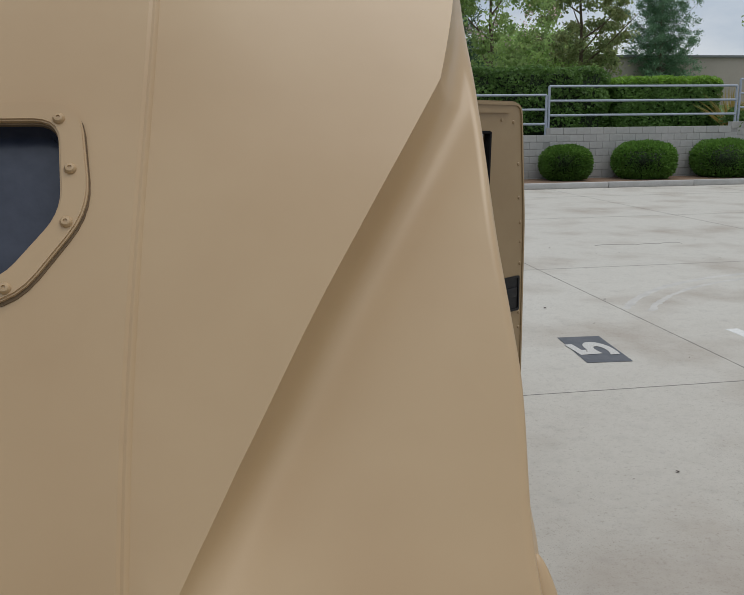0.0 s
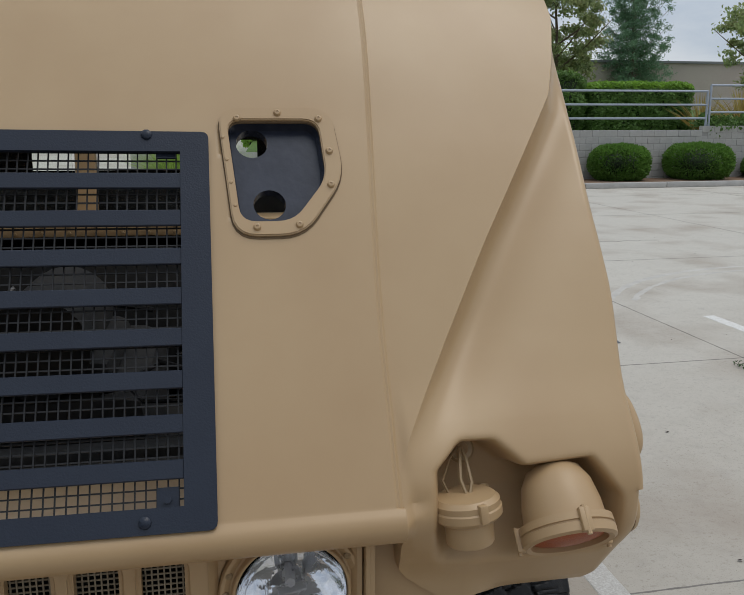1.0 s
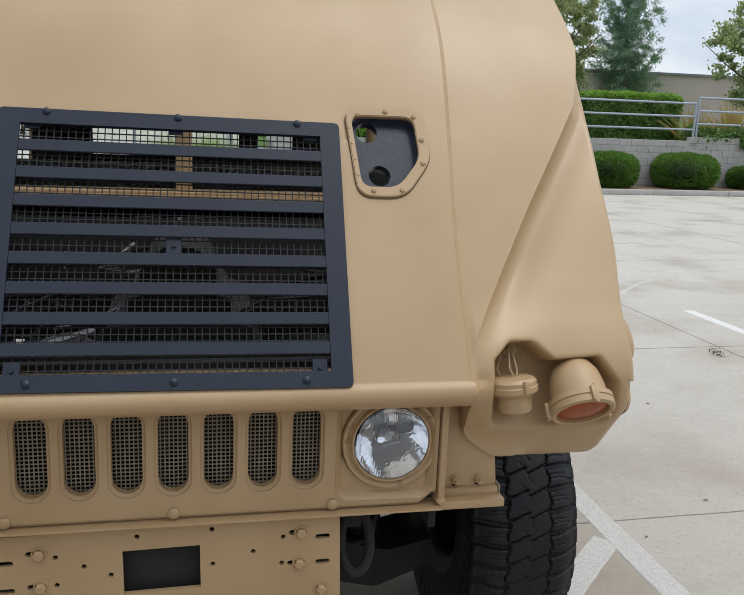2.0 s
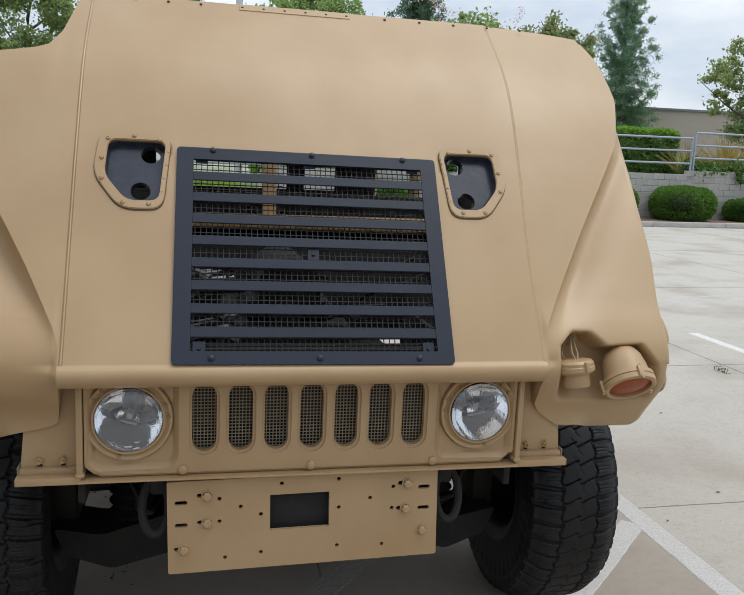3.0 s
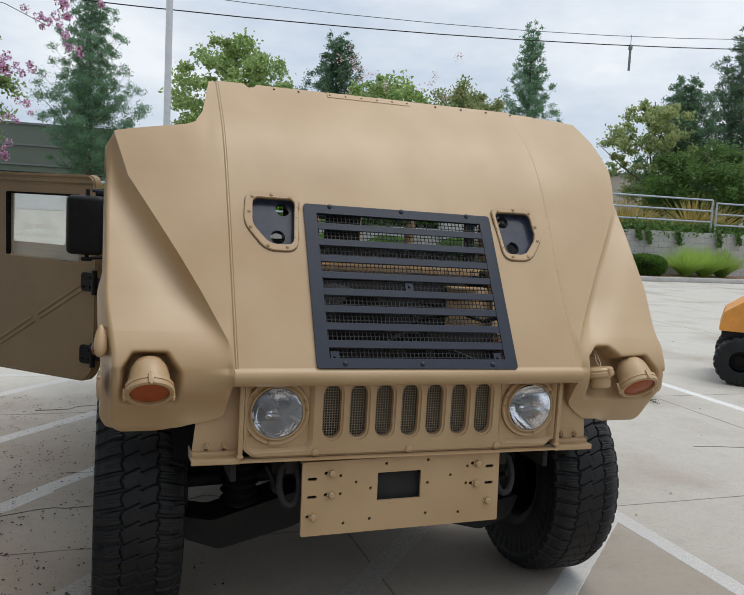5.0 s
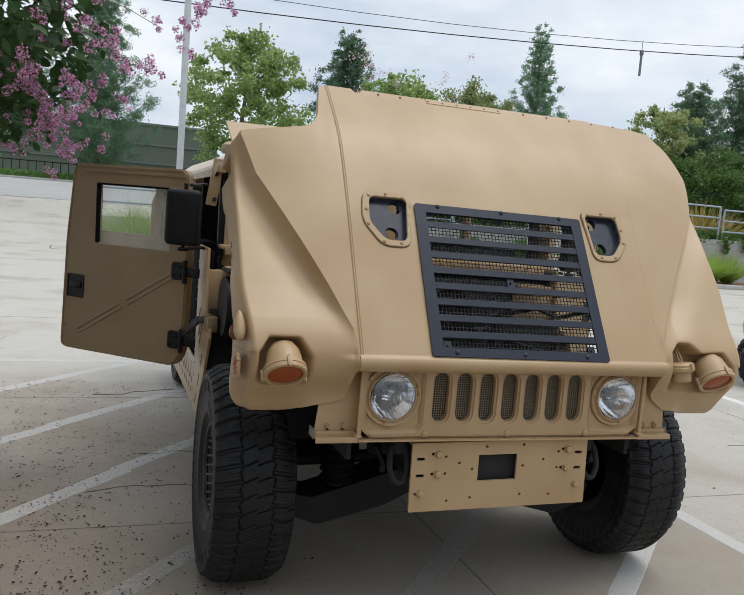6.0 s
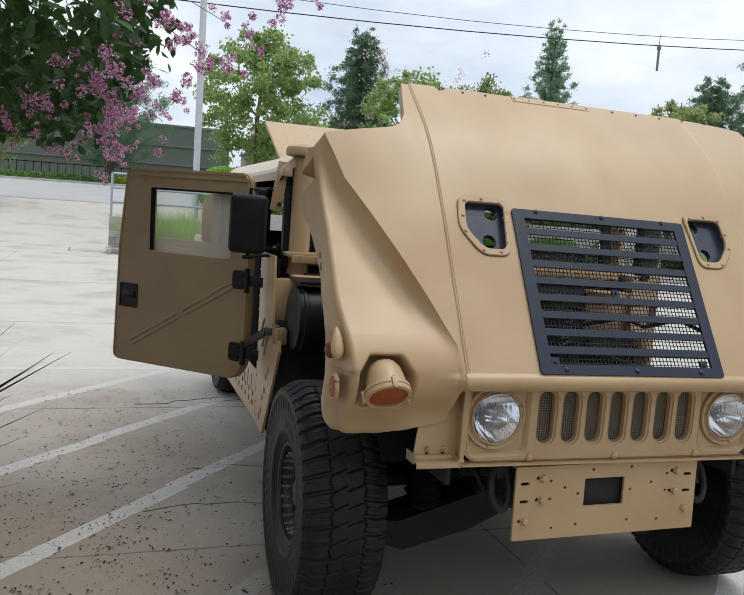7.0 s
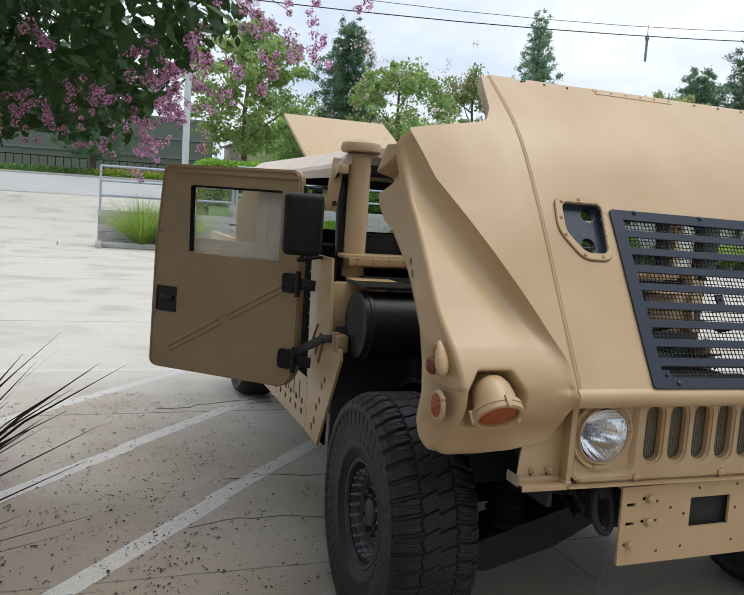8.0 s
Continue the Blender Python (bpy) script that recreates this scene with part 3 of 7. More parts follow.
XO = 1.028
CHIN_IN = [(0.84, 0.815), (0.847, 0.785), (0.856, 0.742), (0.868, 0.692), (0.880, 0.660), (0.90, 0.648), (1.03, 0.6335)]
CHIN_IN_FAR = [(0.84, 0.738), (0.85, 0.716), (0.87, 0.684), (0.90, 0.660), (0.935, 0.645), (1.03, 0.6335)]
CORNER = 0.062
CREASE = [(1.10, 0.6335), (1.13, 0.6355), (1.17, 0.650), (1.31, 0.729), (1.52, 0.859), (1.70, 0.966), (1.86, 1.012)]
FENDER = [(1.08, 0.0), (1.2, 0.014), (1.314, 0.038), (1.49, 0.066), (1.68, 0.086), (1.87, 0.10)]
FENDER_LEFT = [(1.08, 0.0), (1.2, 0.008), (1.314, 0.020), (1.49, 0.034), (1.68, 0.044), (1.87, 0.06)]


POCKET_Y = [(0.94, -0.01), (0.98, 0.014), (1.02, 0.042), (1.06, 0.060), (1.15, 0.064)]


def nose(z):
    """The rounded turn between the hood's slope and the fender's chin."""
    y1, y2, k = -0.069 + (z - 1.085) * 0.61, -0.066 + (1.055 - z) * 0.63, 0.042
    soft = max(y1, y2) + k * math.log(1 + math.exp(-abs(y1 - y2) / k)) - 0.011
    return y1 + (soft - y1) * smooth01(1.25, 1.12, z), y1


def crease_at(z, sgn=-1):
    """The fold between panel and fender; the old skin has warped a little towards one side."""
    return along(CREASE, z) + sgn * 0.0085 * smooth01(1.12, 1.5, z) + (0.026 * smooth01(1.42, 1.80, z) if sgn > 0 else 0.0)


def outer_at(z, sgn=-1):
    return XO - (0.026 if sgn < 0 else 0.0) * smooth01(1.34, 1.10, z) - (0.10 if sgn < 0 else 0.06) * smooth01(1.96, 2.12, z) + (0.0 if sgn < 0 else 0.020 * smooth01(1.2, 1.40, z) + 0.020 * smooth01(1.5, 1.78, z))


def fender_drop(ax, z, sgn=-1):
    """How far the hood's skin lies below its flat panel."""
    crease = crease_at(z, sgn)
    d = 0.006 * smooth01(0.6265, 0.631, ax) + 0.0032 * max(0.0, 1.0 - abs(ax - 0.6245) / 0.0045)

    def bow(x):
        return (0.05 if sgn < 0 else 0.024) * max(0, (x - 0.63) / 0.4) ** 2 * smooth01(1.15, 1.75, z)
    if ax <= crease:
        d += bow(ax)
    else:
        u = ax - crease
        at_crease = bow(crease)
        k = smooth01(1.10, 1.36, z)
        d += at_crease + max(0.0, along(FENDER if sgn < 0 else FENDER_LEFT, z) - at_crease) * (1 - math.exp(-u / 0.02)) + (0.020 if sgn < 0 else 0.036) * k * (u / 0.04) * math.exp(1 - u / 0.04)
    edge = outer_at(z, sgn) - 0.016
    if ax > edge:
        t = min(1.0, (ax - edge) / 0.016)
        d += 0.016 * (1 - math.sqrt(max(0.0, 1 - t * t)))
    return d


def build_hood():
    inner = [0.0, 0.12, 0.24, 0.345] + [0.3575 + 0.0125 * i for i in range(21)] + [0.6145, 0.620, 0.6235, 0.6265, 0.629, 0.631]
    NA, NB = 12, 124
    side = [i / 40 for i in range(1, 41)]
    ncol = len(inner) + NA + NB
    row_f = [0.15 * i / 52 for i in range(52)] + [0.15 + 0.85 * i / 150 for i in range(151)]
    rows = len(row_f) - 1
    LOWN = 66

    def col_x(ci, z, sgn=-1):
        if ci < len(inner):
            return inner[ci]
        c = crease_at(z, sgn)
        k = ci - len(inner)
        if k < NA:
            c = min(c, outer_at(z, sgn) - 0.02)
            return 0.632 + (c - 0.632) * (k / NA)
        c = min(c, outer_at(z, sgn) - 0.02)
        w = (k - NA) / (NB - 1)
        return c + (outer_at(z, sgn) - c) * (1 - (1 - w) ** 1.25)

    bm = bmesh.new()
    grid = {}
    for sgn in (1, -1):
        pocket = POCKET_R if sgn < 0 else POCKET_L
        for ci in range(ncol + len(side)):
            cc = min(ci, ncol - 1)
            f_top = 1.0
            tx = col_x(cc, 1.9, sgn)
            if sgn < 0 and tx > 0.680:
                top_z = along(NOTCH, tx)
                lo, hi = 0.5, 1.0
                for _ in range(24):
                    mid = (lo + hi) / 2
                    lo, hi = (mid, hi) if spline(CURVE, mid).y < top_z else (lo, mid)
                f_top = lo
            if sgn < 0 and 0.470 < tx < 0.512:
                f_top = 0.984  # a bite broken out of the rear edge
            for ri in range(rows + 1):
                f = row_f[ri]
                if f > 0.1:
                    f = 0.1 + (f - 0.1) * (f_top - 0.1) / 0.9
                p, q = spline(CURVE, f), spline(CURVE, min(1, f + 0.01))
                w = spline(CURVE, max(0, f - 0.01))
                t = (q - w).normalized()
                ax = col_x(cc, p.y, sgn)
                d = fender_drop(ax, p.y, sgn)
                y, z = p.x + t.y * d, p.y - t.x * d
                x = ax
                if sgn > 0:  # the far seam leans outwards towards the rear edge
                    x += 0.032 * smooth01(1.25, 1.95, z) * smooth01(0.598, 0.6225, ax) * smooth01(0.80, 0.66, ax)
                if ax > 0.633 and z < 1.25:
                    y += (nose(z)[0] - nose(z)[1]) * smooth01(0.633, 0.652, ax)
                if ax > 0.66 and z < 1.2:
                    g = edge_gap(pocket, ax, z)
                    y += (max(y, along(POCKET_Y, z)) - y) * smooth01(-0.008, 0.022, g)
                if ci >= ncol:
                    wv = side[ci - ncol]
                    y += (max(along(ARCH if sgn < 0 else ARCH_FAR, z), y + 0.02) - y) * wv
                    x = outer_at(z, sgn) + (0.026 * smooth01(1.34, 1.10, z) * smooth01(0.0, 0.9, wv) if sgn < 0 else 0.0) + 0.006 * math.sin(wv * 2.2) + (0.016 if sgn < 0 else 0.030) * math.sin(wv * math.pi) * smooth01(1.10, 1.2, z) * smooth01(1.36, 1.28, z)
                    mid = 1.722 - 0.065 * wv  # scooped recess in the fender's cheek
                    dent = smooth01(0.11, 0.16, wv) * smooth01(mid - 0.043, mid - 0.030, z) * smooth01(mid + 0.040, mid + 0.016, z)
                    x -= 0.062 * dent if sgn < 0 else 0.0
                grid[sgn, ci, ri] = bm.verts.new((sgn * x, y, z))
            ax = col_x(cc, 1.085, sgn)
            p = spline(CURVE, 0)
            t = (spline(CURVE, 0.01) - p).normalized()
            d = fender_drop(ax, p.y, sgn)
            z0 = p.y - t.x * d
            step = p.x + t.y * d + (nose(z0)[0] - nose(z0)[1]) * smooth01(0.633, 0.652, ax)
            flat = along(LOWER, z0)
            step -= flat + (nose(z0)[0] - flat) * smooth01(0.633, 0.652, ax)
            low = []
            lip = [Vector(v) for v in ((-0.069, 1.085), (-0.082, 1.073), (-0.087, 1.058), (-0.083, 1.043), (-0.07, 1.03), (-0.05, 1.022), (-0.02, 1.018), (0.015, 1.016))]
            for j in range(1, LOWN + 1):
                z = z0 - (z0 - 0.845) * j / LOWN
                if ax < 0.6335 and ci < ncol:
                    s = spline(lip, j / LOWN)
                    low.append((ax, s.x, s.y))
                else:
                    y = along(LOWER, z)
                    y += (nose(z)[0] - y) * smooth01(0.633, 0.652, ax) * smooth01(0.96, 1.02, z) + step * smooth01(1.0, 1.085, z)
                    x = ax
                    rim = outer_at(1.085, sgn)
                    if ax > rim - 0.03:
                        t = min(1.0, (ax - rim + 0.03) / 0.03)
                        y += 0.03 * (1 - math.sqrt(max(0.0, 1 - t * t)))
                    y -= 0.021 * math.exp(-(ax - 0.632) / 0.035) * smooth01(1.0, 1.05, z) * smooth01(1.085, 1.06, z)
                    inn = along(CHIN_IN if sgn < 0 else CHIN_IN_FAR, z)
                    x = inn + (ax - 0.6335) * (XO - inn) / (XO - 0.6335)
                    lap = smooth01(0.87, 0.76, x)  # the chin's inner end laps over the cheek plate and lies a little higher
                    if y > 0:
                        y += (0.03 * (1 - math.exp(-y / 0.03)) - y) * lap
                    lift = 0.030 * lap * smooth01(0.95, 0.85, z)
                    g = edge_gap(pocket, ax, z)
                    y += (max(y, along(POCKET_Y, z)) - y) * smooth01(-0.008, 0.022, g)
                    if ci >= ncol:
                        wv = side[ci - ncol]
                        y += (max(along(ARCH if sgn < 0 else ARCH_FAR, z), y + 0.02) - y) * wv
                        x = rim + (XO - rim) * smooth01(0.0, 0.9, wv) + 0.006 * math.sin(wv * 2.2)
                    cr = CORNER if sgn < 0 else 0.034
                    if z < 0.845 + cr and x > 0.88:
                        end = XO - cr + math.sqrt(max(0.0, cr ** 2 - (cr - (z - 0.845)) ** 2))
                        x = 0.88 + (x - 0.88) * (end - 0.88) / (XO - 0.88)
                    low.append((x, y, z + lift))
            for j, (x, y, z) in enumerate(low):
                grid[sgn, ci, -1 - j] = bm.verts.new((sgn * x, y, z))
    total = ncol + len(side)
    edge_col = len(inner) + NA
    inv = HOOD_M.inverted()
    for sgn in (1, -1):
        for ci in range(total - 1):
            for ri in range(-LOWN, rows):
                if ri < 0 and ci == edge_col - 1:
                    continue
                vs = [grid[sgn, ci, ri], grid[sgn, ci + 1, ri], grid[sgn, ci + 1, ri + 1], grid[sgn, ci, ri + 1]]
                if ri > 0 and ci < len(inner):
                    c = sum((v.co for v in vs), Vector()) / 4
                    loc = inv @ c
                    if abs(loc.x) < 0.345 and 0.016 < loc.y < 0.604:
                        continue
                    if edge_gap(VENT_IN, abs(loc.x - VENT_SHIFT[sgn][0]), loc.y - VENT_SHIFT[sgn][1]) > -0.0065:
                        continue
                bm.faces.new(vs if sgn > 0 else vs[::-1])
        for j in range(-LOWN, 0):
            a, b = grid[sgn, edge_col, j], grid[sgn, edge_col, j + 1]
            ring = [bm.verts.new((v.co.x, 0.14, v.co.z)) for v in (a, b)]
            bm.faces.new((a, b, ring[1], ring[0]))
        # flange turned in along the rear edge
        back = []
        for ci in range(ncol):
            v = grid[sgn, ci, rows]
            w = grid[sgn, ci, rows - 2]
            t = (v.co - w.co).normalized()
            n_in = Vector((0, abs(t.z), -abs(t.y))).normalized()
            back.append(bm.verts.new(v.co + n_in * 0.04 + t * 0.002))
        for ci in range(ncol - 1):
            bm.faces.new((grid[sgn, ci, rows], grid[sgn, ci + 1, rows], back[ci + 1], back[ci]))
    bmesh.ops.remove_doubles(bm, verts=bm.verts, dist=0.0003)
    soft = []
    for v in bm.verts:
        if abs(v.co.x) > 0.65 and v.co.z < 1.183 and v.co.y < 0.09 and not v.is_boundary and abs(v.co.x) < XO - 0.004:
            if abs(edge_gap(POCKET_R if v.co.x < 0 else POCKET_L, abs(v.co.x), v.co.z)) < 0.032:
                soft.append(v)
    for _ in range(10):
        bmesh.ops.smooth_vert(bm, verts=soft, factor=0.5, use_axis_x=False, use_axis_y=True, use_axis_z=False)
    for v in bm.verts:  # the far fender end hangs a little lower
        v.co.z -= SAG * smooth01(0.64, 0.76, v.co.x) * smooth01(1.45, 1.15, v.co.z)
    ob = part("hood", bm, TAN, truck, "open tan fibreglass hood with fender ends and a cut notch", 24)
    mesh = ob.data
    facing = sum((p.normal.dot(HOOD_N) > 0) - (p.normal.dot(HOOD_N) < 0) for p in mesh.polygons if abs(p.center.x) < 0.6 and p.center.z > 1.7)
    mod = ob.modifiers.new("skin", "SOLIDIFY")
    mod.thickness, mod.offset = 0.010, (-1.0 if facing > 0 else 1.0)
    return ob


hood = build_hood()

# louvre panel, a little askew in its opening
LOUVRE_M = HOOD_M @ Matrix.Rotation(radians(-0.5), 4, "Z")
lx0, lx1, lu0, lu1 = LOUVER
PITCH, OPEN = 0.0644, 0.0376
frame_bm = B()
plate(frame_bm, rounded([(lx0, lu0), (lx1, lu0), (lx1, lu1), (lx0, lu1)], 0.012, 3), [[(-0.322, 0.030), (0.322, 0.030), (0.322, 0.030 + 8 * PITCH + OPEN), (-0.322, 0.030 + 8 * PITCH + OPEN)]], 0.007, LOUVRE_M @ Matrix.Translation((0, 0, 0.008)))
part("louver_frame", frame_bm, BLACK, hood, "black textured metal louvre frame")
for i in range(8):
    u = 0.030 + i * PITCH + OPEN + (PITCH - OPEN) / 2
    bm = B()
    box(bm, LOUVRE_M @ Vector((0, u, 0.0035)), (0.645, PITCH - OPEN, 0.006), 0.0012, LOUVRE_M.to_3x3(), 1)
    part("slat", bm, BLACK, hood)
for x in (-0.27, 0.005, 0.27):
    for u in (0.011, 0.612):
        bm = B()
        lathe(bm, [(0.0, 0.006), (0.005, 0.0055), (0.0085, 0.003), (0.009, 0.0)], LOUVRE_M @ Matrix.Translation((x, u, 0.008)), 10)
        part("louver_bolt", bm, BLACK, hood)
mesh_bm = B()
for i in range(45):
    x = -0.33 + 0.66 * i / 44
    box(mesh_bm, LOUVRE_M @ Vector((x, 0.308, -0.008)), (0.0022, 0.60, 0.0022), 0, LOUVRE_M.to_3x3())
for i in range(41):
    u = 0.012 + 0.592 * i / 40
    box(mesh_bm, LOUVRE_M @ Vector((0, u, -0.0102)), (0.66, 0.0022, 0.0022), 0, LOUVRE_M.to_3x3())
part("wire_mesh", mesh_bm, WIRE, hood, "dark square wire mesh behind the louvres", 0)
for x, u in ((0.0, 0.594), (-0.30, 0.594), (0.30, 0.594), (0.0, 0.308), (-0.3, 0.04), (0.3, 0.04)):
    bm = B()
    box(bm, LOUVRE_M @ Vector((x, u, -0.004)), (0.03, 0.036, 0.004), 0, LOUVRE_M.to_3x3())
    cyl(bm, LOUVRE_M @ Vector((x, u, -0.004)), LOUVRE_M @ Vector((x, u, 0.004)), 0.005, n=8)
    part("mesh_tab", bm, BLACK, hood)

# side vents
for sgn in (1, -1):
    VENT_M = HOOD_M @ Matrix.Translation((*VENT_SHIFT[sgn], 0))
    inner = VENT_IN if sgn > 0 else mirrored(VENT_IN)
    outer = VENT_OUT if sgn > 0 else mirrored(VENT_OUT)
    bm = B()
    plate(bm, outer, [inner], 0.008, VENT_M @ Matrix.Translation((0, 0, 0.007)))
    bmesh.ops.bevel(bm, geom=[e for e in bm.edges if len(e.link_faces) == 2 and e.calc_face_angle(0) > 1.0 and (VENT_M.inverted() @ e.verts[0].co).z > 0.004], offset=0.002, segments=2, affect="EDGES")
    part("vent_frame", bm, TAN, hood)
    # gasket plate grown past the flange to paint in its gap shadow
    bm = B()
    o, i2 = grown(outer, 0.0016), inner
    plate(bm, o, [i2], 0.004, VENT_M @ Matrix.Translation((0, -0.0025, 0.0015)))
    part("vent_gasket", bm, GAP_SHADE, hood, "dark gasket edge coloured for the gap shadow round the vent")
    bm = B()
    back = Matrix.Translation((0, 0, -0.022))
    hole_a, hole_b = circle(sgn * 0.440, 0.613, 0.0265, 20), circle(sgn * 0.464, 0.500, 0.0265, 20)
    shrunk = grown(inner, -0.004)
    plate(bm, shrunk, [hole_a, hole_b], 0, VENT_M @ back)
    ring_f = [bm.verts.new(VENT_M @ Vector((x, y, 0.002))) for x, y in grown(inner, 0.003)]
    ring_b = [bm.verts.new(VENT_M @ Vector((x, y, -0.022))) for x, y in shrunk]
    k = len(ring_f)
    for j in range(k):
        bm.faces.new((ring_f[j], ring_f[(j + 1) % k], ring_b[(j + 1) % k], ring_b[j]))
    for cx, cy in ((sgn * 0.440, 0.613), (sgn * 0.464, 0.500)):
        a = [bm.verts.new(VENT_M @ Vector((x, y, -0.022))) for x, y in circle(cx, cy, 0.0265, 20)]
        b = [bm.verts.new(VENT_M @ Vector((x, y, -0.042))) for x, y in circle(cx, cy, 0.0265, 20)]
        for j in range(20):
            bm.faces.new((a[j], a[(j + 1) % 20], b[(j + 1) % 20], b[j]))
    part("vent_duct", bm, FUNNEL, hood, "blue-black moulded duct with two round holes")
    for x, u in ((0.416, 0.644), (0.483, 0.655), (0.551, 0.644), (0.565, 0.583), (0.563, 0.521), (0.507, 0.450), (0.440, 0.447)):
        bm = B()
        lathe(bm, [(0.0, 0.0035), (0.002, 0.0035), (0.0022, 0.0048), (0.0045, 0.0044), (0.0062, 0.002), (0.0064, 0.0)], VENT_M @ Matrix.Translation((sgn * x, u, 0.007)), 10)
        part("vent_screw", bm, TAN, hood)
    for j in range(4):
        bm = B()
        lathe(bm, [(0.0, 0.002), (0.0025, 0.0015), (0.003, 0.0)], VENT_M @ Matrix.Translation((sgn * (0.3925 + 0.005 * j), 0.609 - 0.041 * j, 0.007)), 8)
        part("vent_rivet", bm, TAN, hood)

# rear edge strip with rivets
bm = B()
top = spline(CURVE, 1.0)
tdir = (spline(CURVE, 1.0) - spline(CURVE, 0.98)).normalized()
strip_rot = Matrix(((1, 0, 0), (0, tdir.x, -tdir.y), (0, tdir.y, tdir.x)))
box(bm, Vector((0.0, top.x - tdir.x * 0.018, top.y - tdir.y * 0.018)) + Vector((0, -tdir.y, tdir.x)) * 0.0005, (0.36, 0.034, 0.004), 0.001, strip_rot, 1)
part("edge_strip", bm, TAN, hood)
for x in [-0.17 + 0.068 * i for i in range(6)] + [-0.5, -0.4, -0.3, 0.3, 0.42, 0.54, 0.66, 0.78]:
    bm = B()
    m = Matrix.Translation(Vector((x, top.x - tdir.x * 0.02, top.y - tdir.y * 0.02)) + Vector((0, -tdir.y, tdir.x)) * 0.0015) @ strip_rot.to_4x4()
    lathe(bm, [(0.0, 0.003), (0.004, 0.002), (0.005, 0.0)], m, 8)
    part("edge_rivet", bm, RUST, hood)


def lamp_hood(x, y, z):
    """Turn signal: a domed can with a clamped ring and an amber lens, facing forwards and down."""
    down = radians(47)
    m = Matrix.Translation((x, y, z)) @ Matrix.Rotation(radians(90) + down, 4, "X") @ Matrix.Scale(1.07, 4)
    bm = B()
    lathe(bm, [(0.0, -0.094), (0.022, -0.0915), (0.040, -0.081), (0.052, -0.06), (0.058, -0.03), (0.060, 0.0), (0.060, 0.012)], m, 28)
    body = part("signal_lamp", bm, TAN, hood, "domed turn signal with an amber lens")
    bm = B()
    lathe(bm, [(0.060, -0.004), (0.068, -0.003), (0.069, 0.008), (0.0665, 0.009), (0.0665, 0.011), (0.069, 0.012), (0.0685, 0.024), (0.063, 0.027), (0.056, 0.025), (0.056, 0.015)], m, 32)
    for a in (90, 198, 342):
        c = math.cos(radians(a)) * 0.069, math.sin(radians(a)) * 0.069
        box(bm, m @ Vector((c[0], c[1], 0.011)), (0.012, 0.016, 0.034), 0.003, m.to_3x3() @ Matrix.Rotation(radians(a), 3, "Z"), 2)
        cyl(bm, m @ Vector((c[0] * 1.04, c[1] * 1.04, -0.008)), m @ Vector((c[0] * 1.04, c[1] * 1.04, 0.032)), 0.004, n=8)
    part("clamp_ring", bm, TAN, body)
    bm = B()
    lathe(bm, [(0.0, 0.026), (0.03, 0.0235), (0.05, 0.019), (0.057, 0.015)], m, 28)
    part("lens", bm, AMBER, body, "amber lens")
    return body


lamp_hood(-0.889, -0.056, 1.026)
lamp_hood(0.891, -0.056, 1.036 - SAG)

# the loose blackout lamp hanging by its wires
m = Matrix.Translation((0.739, -0.03, 1.072 - SAG)) @ Matrix.Rotation(radians(172), 4, "X") @ Matrix.Rotation(radians(6), 4, "Y") @ Matrix.Scale(1.12, 4)
bm = B()
lathe(bm, [(0.0, -0.016), (0.04, -0.014), (0.046, -0.008), (0.046, 0.0), (0.048, 0.002), (0.048, 0.012), (0.042, 0.018), (0.034, 0.022), (0.033, 0.05), (0.031, 0.053), (0.027, 0.05), (0.0, 0.048)], m, 28)
for a in (80, 200, 320):
    box(bm, m @ Vector((math.cos(radians(a)) * 0.047, math.sin(radians(a)) * 0.047, 0.0)), (0.012, 0.012, 0.026), 0.003, m.to_3x3() @ Matrix.Rotation(radians(a), 3, "Z"))
loose = part("blackout_lamp", bm, TAN, hood, "loose cup-shaped blackout lamp hanging by its wires")
bm = B()
tube(bm, [(0.752, -0.03, 1.086), (0.747, -0.012, 1.105), (0.752, 0.01, 1.13), (0.757, 0.03, 1.14)], 0.003, 6)
tube(bm, [(0.757, -0.03, 1.086), (0.764, -0.015, 1.10), (0.762, 0.01, 1.128), (0.759, 0.03, 1.14)], 0.003, 6)
tube(bm, [(0.73, -0.01, 1.08), (0.722, 0.0, 1.10), (0.738, 0.02, 1.125), (0.755, 0.035, 1.14)], 0.002, 6)
bm.transform(Matrix.Translation((-0.013, 0, -SAG)))
part("lamp_wire", bm, SHADE_TAN, loose)
bm = B()
gm = Matrix.Translation((0.747, 0.036, 1.135 - SAG)) @ Matrix.Rotation(radians(70), 4, "X")
lathe(bm, [(0.012, 0.006), (0.018, 0.008), (0.022, 0.004), (0.021, 0.0)], gm, 20)
part("grommet", bm, SHADE_TAN, hood)

